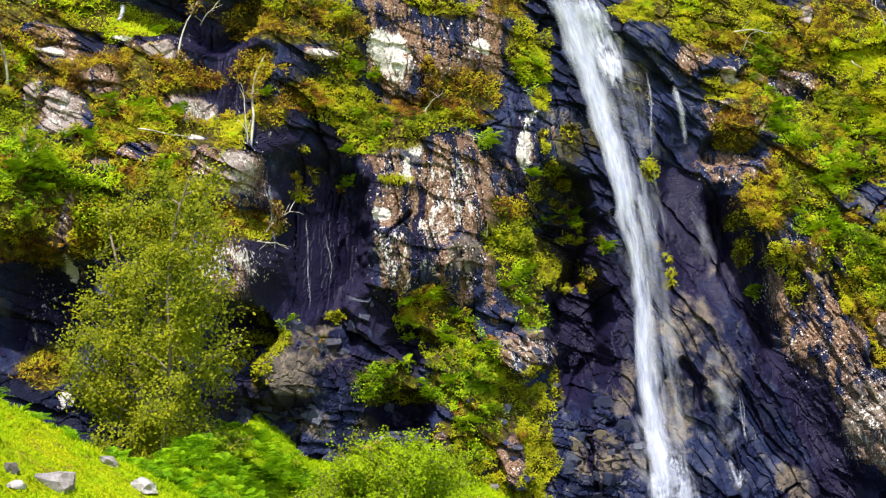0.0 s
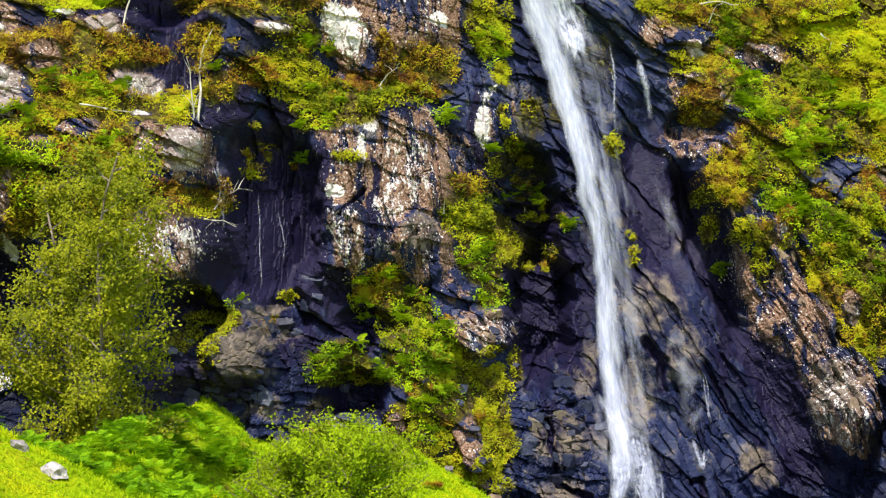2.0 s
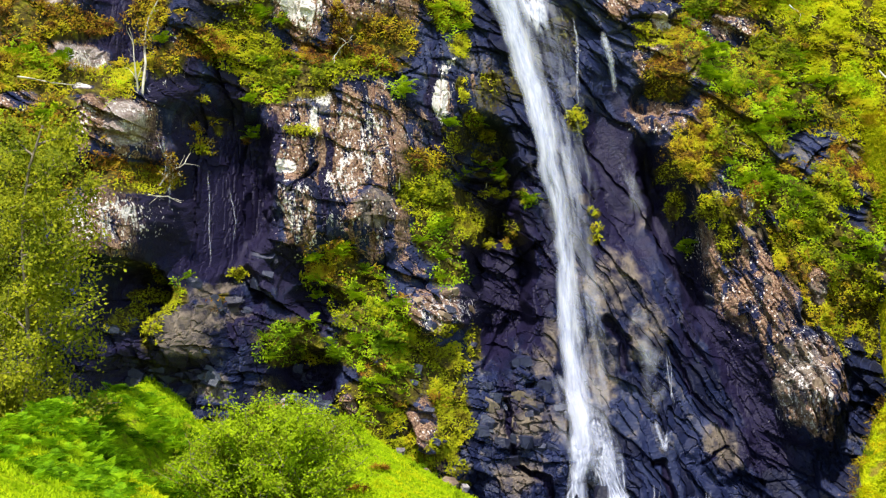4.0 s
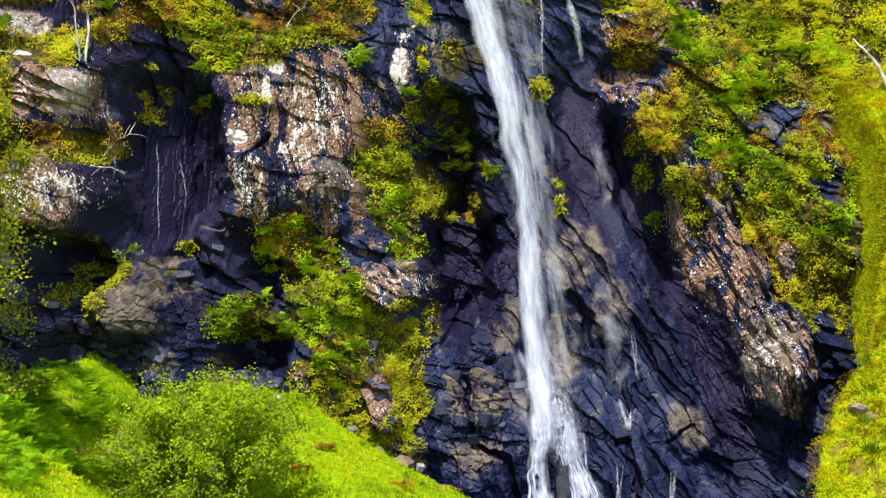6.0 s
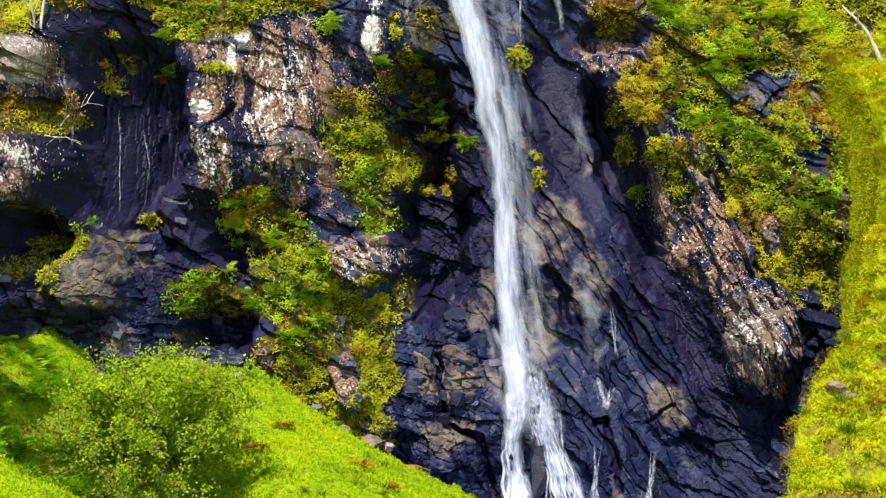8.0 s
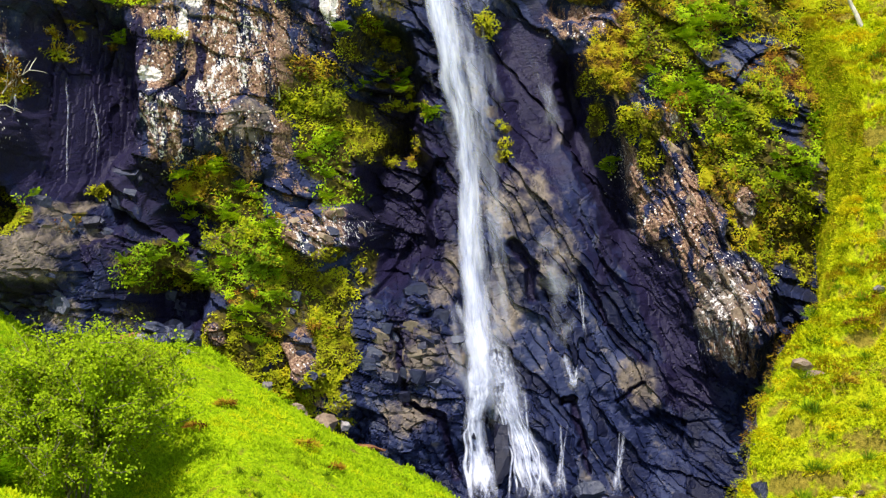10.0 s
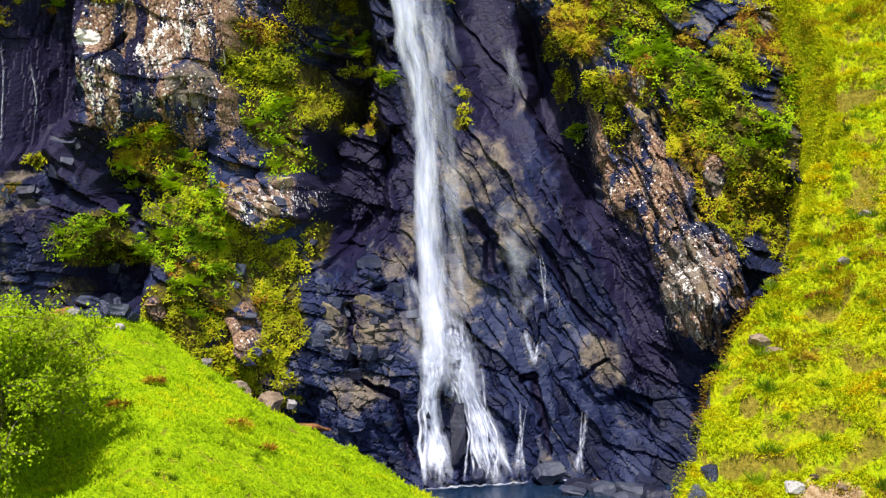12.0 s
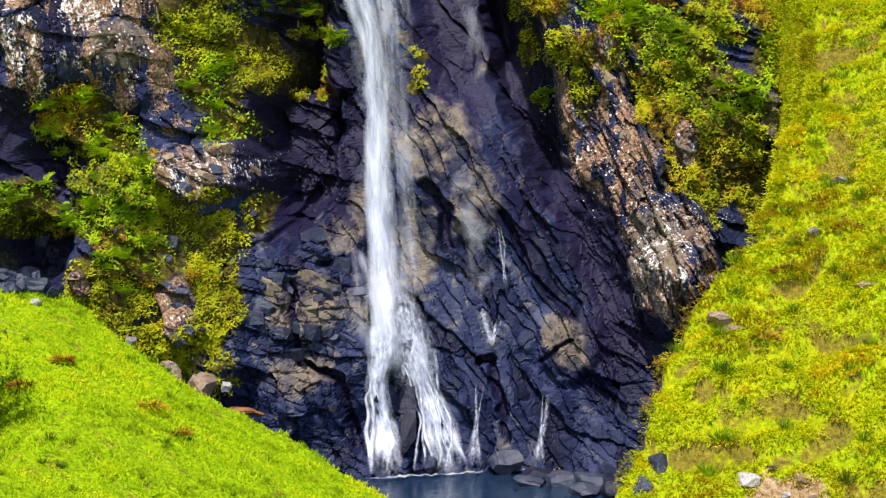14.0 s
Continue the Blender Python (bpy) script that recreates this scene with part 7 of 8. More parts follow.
plant("lush", -6.99, 7.28, 0.28, 0.17, 0.739)
plant("rust", -4.09, 4.38, 0.23, 0.16, 0.695)
plant("rust", -6.03, 6.09, 0.14, 0.09, 0.731)
plant("rust", -5.24, 7.21, 0.15, 0.07, 0.776)
plant("lush", -6.56, 7.70, 0.12, 0.11, 0.711)
finish_plants()
waterfall = empty("waterfall", 0.0, 0.0, 0.0)
tagged(waterfall, "tall white waterfall sliding and dropping down dark rock", "waterfall")
pour("main_stream", flow([(-3.25, 18.42, 1.35), (-2.80, 17.16, 1.35), (-2.28, 15.73, 1.28), (-1.76, 13.95, 1.05), (-1.42, 12.36, 0.74), (-1.12, 10.79, 0.70), (-0.87, 9.41, 0.64), (-0.74, 7.88, 0.62), (-0.62, 6.21, 0.66), (-0.45, 4.57, 0.85), (-0.28, 3.77, 1.00), (-0.18, 3.00, 1.20), (-0.05, 2.10, 1.50)], 0.34, 3, 11, 0.10), water_mat, "dense white falling water")
pour("side_stream", flow([(-2.55, 18.20, 0.80), (-1.95, 16.90, 1.05), (-1.60, 15.80, 0.90), (-1.30, 14.60, 0.55)], 0.20, 1, 47, 0.08), lace_mat, "lacy white water breaking over the upper ledge")
pour("spray_veil", flow([(-1.40, 13.96, 1.75), (-1.04, 12.37, 1.18), (-0.73, 10.80, 1.12), (-0.48, 9.42, 1.07), (-0.35, 7.88, 1.11), (-0.22, 6.21, 1.28), (-0.06, 4.56, 1.51), (-0.02, 3.77, 1.30)], 0.45, 1, 12, 0.05), veil_mat, "thin veil of spray")
pour("spray_veil", flow([(-0.69, 11.71, 0.48), (-0.45, 11.39, 0.90), (-0.37, 10.50, 0.96), (-0.37, 9.38, 0.79)], 0.3, 2, 25, 0.05), veil_mat, "thin veil of spray")
pour("spray_veil", flow([(-1.06, 5.18, 0.31), (-0.83, 4.64, 0.77), (-0.60, 3.65, 0.93), (-0.45, 2.60, 1.08)], 0.35, 2, 26, 0.05), veil_mat, "thin veil of spray")
pour("mist_veil", flow([(-1.90, 15.75, 2.66), (-1.24, 13.25, 2.62), (-0.60, 10.28, 2.24), (-0.33, 7.21, 2.56), (-0.42, 6.89, 1.19), (-0.05, 5.32, 1.97), (0.18, 4.02, 2.48), (0.34, 2.74, 2.47)], 0.7, 1, 27, 0.05), mist_mat, "soft drifting spray beside the fall")
pour("side_stream", flow([(-2.23, 17.39, 0.90), (-1.62, 16.51, 1.43), (-1.16, 15.42, 1.49), (-0.83, 14.17, 1.06), (-0.55, 12.38, 0.42)], 0.14, 1, 13, 0.05), veil_mat, "thin white side trickle")
pour("side_stream", flow([(-1.87, 17.23, 0.18), (-1.43, 16.66, 0.18), (-0.99, 16.26, 0.14)], 0.12, 1, 28, 0.05), thread_mat, "")
pour("side_stream", flow([(-0.47, 15.64, 0.09), (-0.36, 14.36, 0.11), (-0.37, 12.57, 0.09)], 0.1, 1, 29, 0.05), thread_mat, "")
pour("trickle", flow([(0.38, 15.21, 0.22), (0.54, 14.57, 0.39), (0.77, 13.85, 0.29), (0.82, 13.13, 0.18)], 0.12, 2, 14, 0.05), thread_mat, "")
pour("spray_burst", flow([(0.67, 11.82, 0.81), (0.99, 11.25, 0.81), (1.31, 10.36, 1.13), (1.54, 9.40, 0.96)], 0.12, 2, 15, 0.05), mist_mat, "")
pour("spray_burst", flow([(1.28, 7.17, 0.63), (1.46, 6.23, 1.26), (1.66, 5.46, 1.41), (1.75, 4.38, 1.10), (1.79, 3.62, 0.78)], 0.25, 3, 16, 0.05), burst_mat, "pale burst of spray on the slab")
pour("trickle", flow([(1.79, 3.76, 0.13), (1.89, 3.24, 0.18), (1.98, 2.83, 0.23)], 0.1, 2, 17, 0.05), thread_mat, "")
pour("trickle", flow([(2.18, 3.50, 0.10), (2.10, 3.11, 0.13), (2.00, 2.79, 0.16)], 0.1, 2, 18, 0.05), thread_mat, "")
pour("trickle", flow([(1.82, 2.16, 0.08), (1.77, 1.59, 0.12), (1.72, 1.08, 0.18), (1.64, 0.58, 0.23), (1.71, 0.03, 0.39)], 0.12, 2, 19, 0.12), thread_mat, "")
pour("trickle", flow([(3.26, 1.88, 0.07), (3.23, 1.50, 0.16), (3.16, 1.06, 0.24), (3.10, 0.56, 0.24), (3.15, 0.08, 0.34)], 0.12, 2, 20, 0.12), thread_mat, "")
pour("trickle", flow([(2.16, 5.70, 0.07), (2.24, 4.90, 0.09), (2.40, 4.00, 0.06)], 0.1, 2, 46, 0.06), thread_mat, "")
pour("cascade_sheet", flow([(-0.30, 4.03, 0.73), (-0.42, 2.88, 0.86), (-0.49, 1.87, 0.72), (-0.31, 0.98, 0.83), (-0.04, -0.33, 1.16)], 0.25, 1, 21, 0.05), lace_mat, "lacy white sheet splitting round rocks")
pour("cascade_sheet", flow([(-0.14, 4.41, 0.52), (0.12, 3.38, 1.17), (0.27, 2.49, 1.43), (0.35, 1.73, 1.30)], 0.3, 1, 24, 0.05), thread_mat, "thin film of white water over the rocks")
pour("cascade_sheet", flow([(-0.05, 4.02, 0.57), (0.25, 2.87, 0.91), (0.58, 1.98, 0.83), (0.85, 1.09, 1.01), (1.14, -0.31, 1.30)], 0.25, 1, 22, 0.05), lace_mat, "lacy white sheet splitting round rocks")
pour("cascade_strand", flow([(-0.30, 2.85, 0.13), (-0.66, 1.93, 0.13), (-0.55, 0.99, 0.14), (-0.62, -0.13, 0.21)], 0.32, 1, 50, 0.15), lace_mat, "thin white strand of the cascade")
pour("cascade_strand", flow([(-0.19, 3.41, 0.11), (-0.59, 1.93, 0.11), (-0.53, 0.99, 0.13), (-0.40, -0.11, 0.18)], 0.32, 1, 52, 0.15), lace_mat, "thin white strand of the cascade")
pour("cascade_strand", flow([(-0.13, 3.37, 0.12), (-0.46, 1.93, 0.12), (-0.43, 0.99, 0.13), (-0.18, -0.10, 0.19)], 0.32, 1, 54, 0.15), lace_mat, "thin white strand of the cascade")
pour("cascade_strand", flow([(-0.00, 2.73, 0.11), (-0.41, 1.93, 0.11), (-0.21, 0.98, 0.12), (0.04, -0.08, 0.18)], 0.32, 1, 56, 0.15), lace_mat, "thin white strand of the cascade")
pour("cascade_strand", flow([(0.05, 3.24, 0.08), (0.22, 1.92, 0.08), (0.40, 0.97, 0.09), (0.27, -0.06, 0.12)], 0.32, 1, 58, 0.15), lace_mat, "thin white strand of the cascade")
pour("cascade_strand", flow([(0.04, 3.23, 0.09), (0.37, 1.92, 0.09), (0.57, 0.97, 0.10), (0.49, -0.04, 0.15)], 0.32, 1, 60, 0.15), lace_mat, "thin white strand of the cascade")
pour("cascade_strand", flow([(0.20, 2.75, 0.10), (0.38, 1.92, 0.10), (0.73, 0.97, 0.11), (0.72, -0.03, 0.16)], 0.32, 1, 62, 0.15), lace_mat, "thin white strand of the cascade")
pour("cascade_strand", flow([(0.19, 2.83, 0.10), (0.57, 1.91, 0.10), (0.88, 0.97, 0.11), (0.94, -0.01, 0.15)], 0.32, 1, 64, 0.15), lace_mat, "thin white strand of the cascade")
pour("cascade_strand", flow([(0.37, 2.74, 0.07), (0.58, 1.91, 0.07), (1.00, 0.97, 0.08), (1.17, 0.01, 0.12)], 0.32, 1, 66, 0.15), lace_mat, "thin white strand of the cascade")
pour("cascade_strand", flow([(0.40, 3.23, 0.07), (0.71, 1.91, 0.07), (1.03, 0.97, 0.08), (1.39, 0.03, 0.12)], 0.32, 1, 68, 0.15), lace_mat, "thin white strand of the cascade")
pour("cascade_strand", flow([(0.55, 3.03, 0.12), (0.82, 1.91, 0.12), (1.16, 0.96, 0.13), (1.62, 0.05, 0.19)], 0.32, 1, 70, 0.15), lace_mat, "thin white strand of the cascade")
part("foam", foam("foam", -0.75, -0.55, 2.05, 0.75, 0.2, 3), foam_mat, waterfall, "white foam at the foot of the fall")
part("foam", foam("foam", 2.6, 1.0, 3.3, 1.1, 0.12, 5), foam_mat, waterfall)
pour("side_thread", flow([(-11.15, 11.45, 0.16), (-11.03, 10.69, 0.13), (-10.92, 9.40, 0.06)], 0.12, 2, 30, 0.08), thread_mat, "thin thread of water in a side gully")
pour("side_thread", flow([(-10.46, 10.75, 0.07), (-10.28, 9.59, 0.06), (-10.21, 7.90, 0.05)], 0.10, 1, 31, 0.08), thread_mat, "thin thread of water in a side gully")
pour("side_thread", flow([(-9.82, 10.30, 0.06), (-9.76, 9.50, 0.06), (-9.71, 8.60, 0.05)], 0.10, 1, 32, 0.06), thread_mat, "thin thread of water in a side gully")
pour("side_thread", flow([(-14.94, 16.09, 0.21), (-14.85, 15.46, 0.15)], 0.5, 2, 40, 0.05), thread_mat, "")

# ---------------------------------------------------------------- pool
px, py = np.meshgrid(np.linspace(-4, 7, 90), np.linspace(-12, 3.5, 120), indexing="ij")
pool = part("pool", mesh_from("pool", np.stack([px, py, 0 * px + 0.02 * fbm(px * 2, py * 2, 3, 8)], -1).reshape(-1, 3), grid_faces(*px.shape), True), pool_mat)
tagged(pool, "small dark blue plunge pool under the waterfall", "pool", kind="structure")

# ---------------------------------------------------------------- trees
def on_ground(x, y):
    return float(at_ground(x, y)[0])


tree("birch_tree", -12.45, -10.3, on_ground(-13.2, -10.3), 8.1, 2.7, 3, birch_leaf_mat, bark_mat, "many-stemmed birch with thin yellow green leaves on the bank", "tree", 0.03, (0.085, 0.060), 46000, (0.0, 0.0), limbs=24)
tree("rowan_bush", -7.45, -9.4, on_ground(-7.45, -9.4), 3.7, 2.7, 10, rowan_leaf_mat, bark_mat, "broad green bush with tangled stems on the grass bank", "shrub", 0.26, (0.076, 0.048), 52000, limbs=11)

tree("sapling", -11.53, float(at_face(-11.53, 12.43)), 12.43, 2.97, 0.55, 1, heath_mat, pale_bark_mat, "thin crooked sapling with sparse leaves on the cliff", "tree", crown_from=0.45, count=700, limbs=6, lean=(0.1, -0.1))
tree("sapling", -13.44, float(at_face(-13.44, 14.90)), 14.90, 1.76, 0.55, 1, heath_mat, pale_bark_mat, "slim pale birch stem at the cliff top", "tree", crown_from=0.7, count=120, limbs=3, lean=(0.02, -0.1))
tree("sapling", -16.99, float(at_face(-16.99, 13.38)), 13.38, 2.77, 0.55, 1, heath_mat, pale_bark_mat, "slim pale birch stem at the cliff top", "tree", crown_from=0.3, count=500, limbs=6, lean=(0.0, -0.1))
tree("sapling", -15.87, float(at_face(-15.87, 11.13)), 11.13, 1.58, 0.55, 1, heath_mat, pale_bark_mat, "thin bare sapling among the ferns", "tree", crown_from=0.3, count=150, limbs=7, lean=(-0.1, -0.2))
tree("sapling", -11.13, float(at_face(-11.13, 10.00)), 10.00, 1.28, 0.55, 1, heath_mat, pale_bark_mat, "small bare branching shrub leaning from the rock", "tree", crown_from=0.1, count=500, limbs=8, lean=(0.5, -0.5))
tree("sapling", -7.02, float(at_face(-7.02, 13.97)), 13.97, 1.99, 0.55, 1, heath_mat, pale_bark_mat, "pale twiggy shrub with small leaves on the ledge", "tree", crown_from=0.1, count=2600, limbs=12, lean=(0.1, -0.3))
tree("sapling", -10.53, float(at_face(-10.53, 11.20)), 11.20, 0.92, 0.55, 1, heath_mat, pale_bark_mat, "small hanging bush with yellow green leaves", "tree", crown_from=0.05, count=900, limbs=8, lean=(-0.2, -0.4))
tree("dead_tree", 9.55, 3.1, on_ground(9.55, 3.1), 2.3, 0.5, 1, heath_mat, pale_bark_mat, "bare pale dead tree on the grass slope", "tree", crown_from=0.4, count=0, limbs=3, lean=(-0.3, 0.1), girth=2.2)
tree("sapling", -3.02, float(at_face(-3.02, 10.57)), 10.57, 1.01, 0.55, 1, heath_mat, pale_bark_mat, "small leafy shrub on the dark wall", "tree", crown_from=0.1, count=300, limbs=6, lean=(0.1, -0.4))

# ---------------------------------------------------------------- turf
def on_left(x, y):
    z = ground_height(x, y)
    return (z > 0.35) & (x < 2.0) & (np.abs(ground_height(x, y + 0.1) - z) < 0.16)


def on_right(x, y):
    z = ground_height(x, y)
    return (x > bank_edge(x, y) - 0.05) & (z > 0.3) & (np.abs(ground_height(x - 0.1, y) - z) < 0.3) & (np.abs(ground_height(x, y + 0.1) - z) < 0.21) & (np.sqrt(((x - 7.75) / 0.6) ** 2 + ((y + 8.05) / 0.5) ** 2) + 0.8 * fbm(x * 2.2 + y * 1.4, y * 2.2 - x * 1.4, 4, 44) + 0.5 * vnoise(x * 9, y * 9, 45) > 0.75)


turf("grass", -19.0, 1.5, -24.0, -1.0, 72000, lush_mat, on_left, 0.085, "short bright green grass covering the bank")
turf("grass", 5.0, 13.0, -12.0, 7.0, 84000, sere_mat, on_right, 0.095, "yellow green tussocky grass covering the steep bank", (-0.1, -0.75, 0.35), 0.33)

# ---------------------------------------------------------------- dead tussocks
def dead_tussock(x, y, wide, seed):
    """A low mound of brown bent blades."""
    r = np.random.default_rng(seed)
    n = 260
    a, q = r.uniform(0, 2 * math.pi, n), np.sqrt(r.uniform(0, 1, n))
    base = np.stack([wide * q * np.cos(a), 0.7 * wide * q * np.sin(a), 0.35 * wide * (1 - q * q)], 1)
    way = unit(np.stack([np.cos(a), np.sin(a) - 0.4, 0.35 + 0 * a], 1) + r.normal(0, 0.35, (n, 3)))
    v, f = leaves(base, way, sideways(way), r.uniform(0.08, 0.18, n), 0.022)
    ob = part("dead_tussock", mesh_from("dead_tussock", v, f), rust_leaf_mat)
    ob.location = (x, y, on_ground(x, y))
    tagged(ob, "low brown tussock of dead grass on the bank", "tussock", "dead tussocks on the banks")


for k, (tx, ty, tw) in enumerate(((-3.64, -5.96, 0.30), (-5.72, -6.87, 0.22), (-5.37, -5.86, 0.18), (-2.93, -6.34, 0.15), (8.12, -4.71, 0.34), (8.38, -4.13, 0.26), (9.20, -4.08, 0.30), (7.54, -5.71, 0.28))):
    dead_tussock(tx, ty, tw, 500 + k)

# ---------------------------------------------------------------- loose stones
stone(-11.69, -20.23, on_ground(-11.69, -20.23) + 0.0, 0.28, 0.2, 0.2, 101, pale_mat, "pale grey boulder half sunk in the grass", turn=10, tip=0)
stone(-12.26, -20.56, on_ground(-12.26, -20.56) + 0.0, 0.14, 0.15, 0.12, 102, pale_mat, "small pale stone in the grass", turn=40, tip=0)
stone(-12.07, -20.98, on_ground(-12.07, -20.98) + 0.0, 0.2, 0.15, 0.08, 103, pale_mat, "flat pale stone in the grass", turn=80, tip=0)
stone(-10.86, -18.19, on_ground(-10.86, -18.19) + 0.0, 0.2, 0.3, 0.12, 104, pale_mat, "pale stone half hidden by bracken", turn=30, tip=0)
stone(-11.50, -17.92, on_ground(-11.50, -17.92) + 0.0, 0.13, 0.2, 0.1, 105, pale_mat, "small pale stone half hidden by bracken", turn=30, tip=0)
stone(-8.16, -3.1, on_ground(-8.16, -3.1) + 0.04, 0.28, 0.25, 0.12, 106, rust_mat, "flat rusty orange slab on the scree", turn=20, tip=8)
stone(-8.74, -3.0, on_ground(-8.74, -3.0) + 0.03, 0.24, 0.2, 0.1, 107, rust_mat, "small rusty stone on the scree", turn=-30, tip=0)
stone(-7.60, -2.7, on_ground(-7.60, -2.7) + 0.08, 0.5, 0.35, 0.26, 108, basalt_mat, "dark broken slab on the scree", turn=-10, tip=5)
stone(-7.23, -2.8, on_ground(-7.23, -2.8) + 0.06, 0.38, 0.3, 0.2, 109, basalt_mat, "dark broken slab on the scree", turn=25, tip=-5)
stone(-7.93, -3.5, on_ground(-7.93, -3.5) + 0.04, 0.15, 0.14, 0.13, 110, pale_mat, "pale stone on the scree", turn=0, tip=0)
stone(-7.45, -3.5, on_ground(-7.45, -3.5) + 0.05, 0.24, 0.2, 0.18, 111, basalt_mat, "dark stone on the scree", turn=50, tip=0)
stone(-8.35, -3.5, on_ground(-8.35, -3.5) + 0.04, 0.2, 0.2, 0.12, 112, rust_mat, "small rusty stone on the scree", turn=50, tip=0)
stone(-6.87, -3.6, on_ground(-6.87, -3.6) + 0.03, 0.13, 0.14, 0.09, 113, pale_mat, "small pale stone on the scree", turn=50, tip=0)
stone(-9.33, -3.2, on_ground(-9.33, -3.2) + 0.06, 0.35, 0.3, 0.2, 114, basalt_mat, "dark broken slab on the scree", turn=70, tip=0)
stone(-10.09, -3.0, on_ground(-10.09, -3.0) + 0.06, 0.3, 0.3, 0.2, 115, basalt_mat, "dark broken slab on the scree", turn=10, tip=0)
stone(-2.8, -2.35, 1.78, 0.42, 0.3, 0.09, 116, rust_mat, "flat brown slab at the turf's edge", "boulder", turn=-5, tip=-6)
stone(-3.3, -2.6, 1.9, 0.08, 0.09, 0.05, 117, pale_mat, "pale stone at the turf's edge", "boulder", turn=20, tip=0)
stone(-1.6, -2.9, 1.15, 0.15, 0.15, 0.09, 118, pale_mat, "pale stone at the turf's edge", "boulder", turn=20, tip=0)
stone(-1.25, -2.9, 1.0, 0.17, 0.13, 0.08, 119, pale_mat, "pale stone at the turf's edge", "boulder", turn=60, tip=0)
stone(-5.1, -2.8, 3.28, 0.11, 0.1, 0.1, 120, pale_mat, "pale grey stone at the turf's edge", "boulder", turn=30, tip=10)
stone(-4.6, -1.9, 2.6, 0.25, 0.25, 0.22, 121, dry_mat, "brown speckled stone below the mossy rib", "boulder", turn=30, tip=10)
stone(-4.0, -1.6, 2.25, 0.28, 0.25, 0.2, 122, dry_mat, "brown speckled stone below the mossy rib", "boulder", turn=70, tip=10)
stone(-3.5, -1.3, 2.15, 0.13, 0.13, 0.1, 123, pale_mat, "pale broken stone below the mossy rib", "boulder", turn=70, tip=10)
stone(7.16, -7.92, on_ground(7.16, -7.92) + 0.0, 0.16, 0.16, 0.14, 124, pale_mat, "pale grey boulder on bare soil", turn=20, tip=15)
stone(7.54, -7.72, on_ground(7.54, -7.72) + 0.0, 0.1, 0.1, 0.05, 125, dry_mat, "brown stone on bare soil", turn=50, tip=0)
stone(8.01, -7.97, on_ground(8.01, -7.97) + 0.0, 0.09, 0.11, 0.05, 126, dry_mat, "brown stone on bare soil", turn=10, tip=0)
stone(7.73, -8.16, on_ground(7.73, -8.16) + 0.0, 0.08, 0.07, 0.05, 127, pale_mat, "pale stone on bare soil", turn=10, tip=0)
stone(8.16, -8.22, on_ground(8.16, -8.22) + 0.0, 0.07, 0.08, 0.04, 128, dry_mat, "brown stone on bare soil", turn=70, tip=0)
stone(5.35, -6.73, on_ground(5.35, -6.73) + -0.14, 0.22, 0.2, 0.272, 129, basalt_mat, "dark wet slate slab under the turf's edge", turn=-20, tip=-38)
stone(5.73, -7.13, on_ground(5.73, -7.13) + -0.14, 0.2, 0.2, 0.288, 130, basalt_mat, "dark wet slate slab under the turf's edge", turn=-5, tip=-38)
stone(5.47, -7.48, on_ground(5.47, -7.48) + -0.14, 0.2, 0.2, 0.24, 131, basalt_mat, "dark wet slate slab under the turf's edge", turn=10, tip=-38)
stone(5.20, -7.08, on_ground(5.20, -7.08) + -0.14, 0.18, 0.2, 0.24, 132, basalt_mat, "dark wet slate slab under the turf's edge", turn=25, tip=-38)
stone(5.56, -6.52, on_ground(5.56, -6.52) + -0.14, 0.16, 0.2, 0.160, 133, basalt_mat, "dark wet slate slab under the turf's edge", turn=40, tip=-38)
stone(7.07, -5.29, on_ground(7.07, -5.29) + 0.0, 0.26, 0.2, 0.13, 134, dry_mat, "grey brown rock showing under the tussock grass", turn=20, tip=0)
stone(9.33, -5.39, on_ground(9.33, -5.39) + 0.0, 0.16, 0.16, 0.07, 135, dry_mat, "brown stone in the tussock grass", turn=60, tip=0)
stone(0.16, float(at_face(0.16, 1.25)) - 0.34, 1.25, 0.19, 0.25, 0.72, 136, basalt_mat, "tall wet black rock parting the cascade", "boulder", turn=10, tip=-8)
stone(-0.60, float(at_face(-0.60, 1.87)) - 0.16, 1.87, 0.13, 0.2, 0.3, 137, basalt_mat, "wet black rock in the cascade", "boulder", turn=10, tip=-8)
stone(0.73, float(at_face(0.73, 0.22)) - 0.3, 0.22, 0.16, 0.2, 0.2, 139, basalt_mat, "wet rock at the foot of the cascade", "boulder", turn=40, tip=0)
stone(0.19, float(at_face(0.19, 2.84)) - 0.12, 2.84, 0.24, 0.2, 0.2, 140, basalt_mat, "wet rock under the falling water", "boulder", turn=40, tip=0)
stone(2.37, float(at_face(2.37, 0.26)) - 0.3, 0.26, 0.36, 0.3, 0.28, 141, basalt_mat, "brown grey block at the pool's edge", "boulder", turn=15, tip=0)
stone(3.2, 0.2, 0.10, 0.4, 0.35, 0.15, 142, basalt_mat, "wet layered rock at the pool's edge", "boulder", turn=0, tip=8)
stone(3.8, -0.2, 0.10, 0.48, 0.35, 0.18, 143, basalt_mat, "wet layered rock at the pool's edge", "boulder", turn=20, tip=8)
stone(4.5, -0.5, 0.10, 0.4, 0.35, 0.21, 144, basalt_mat, "wet layered rock at the pool's edge", "boulder", turn=40, tip=8)
stone(3.0, -0.4, 0.10, 0.24, 0.35, 0.09, 145, basalt_mat, "wet layered rock at the pool's edge", "boulder", turn=60, tip=8)
stone(4.2, -1.2, 0.10, 0.4, 0.35, 0.15, 146, basalt_mat, "wet layered rock at the pool's edge", "boulder", turn=80, tip=8)
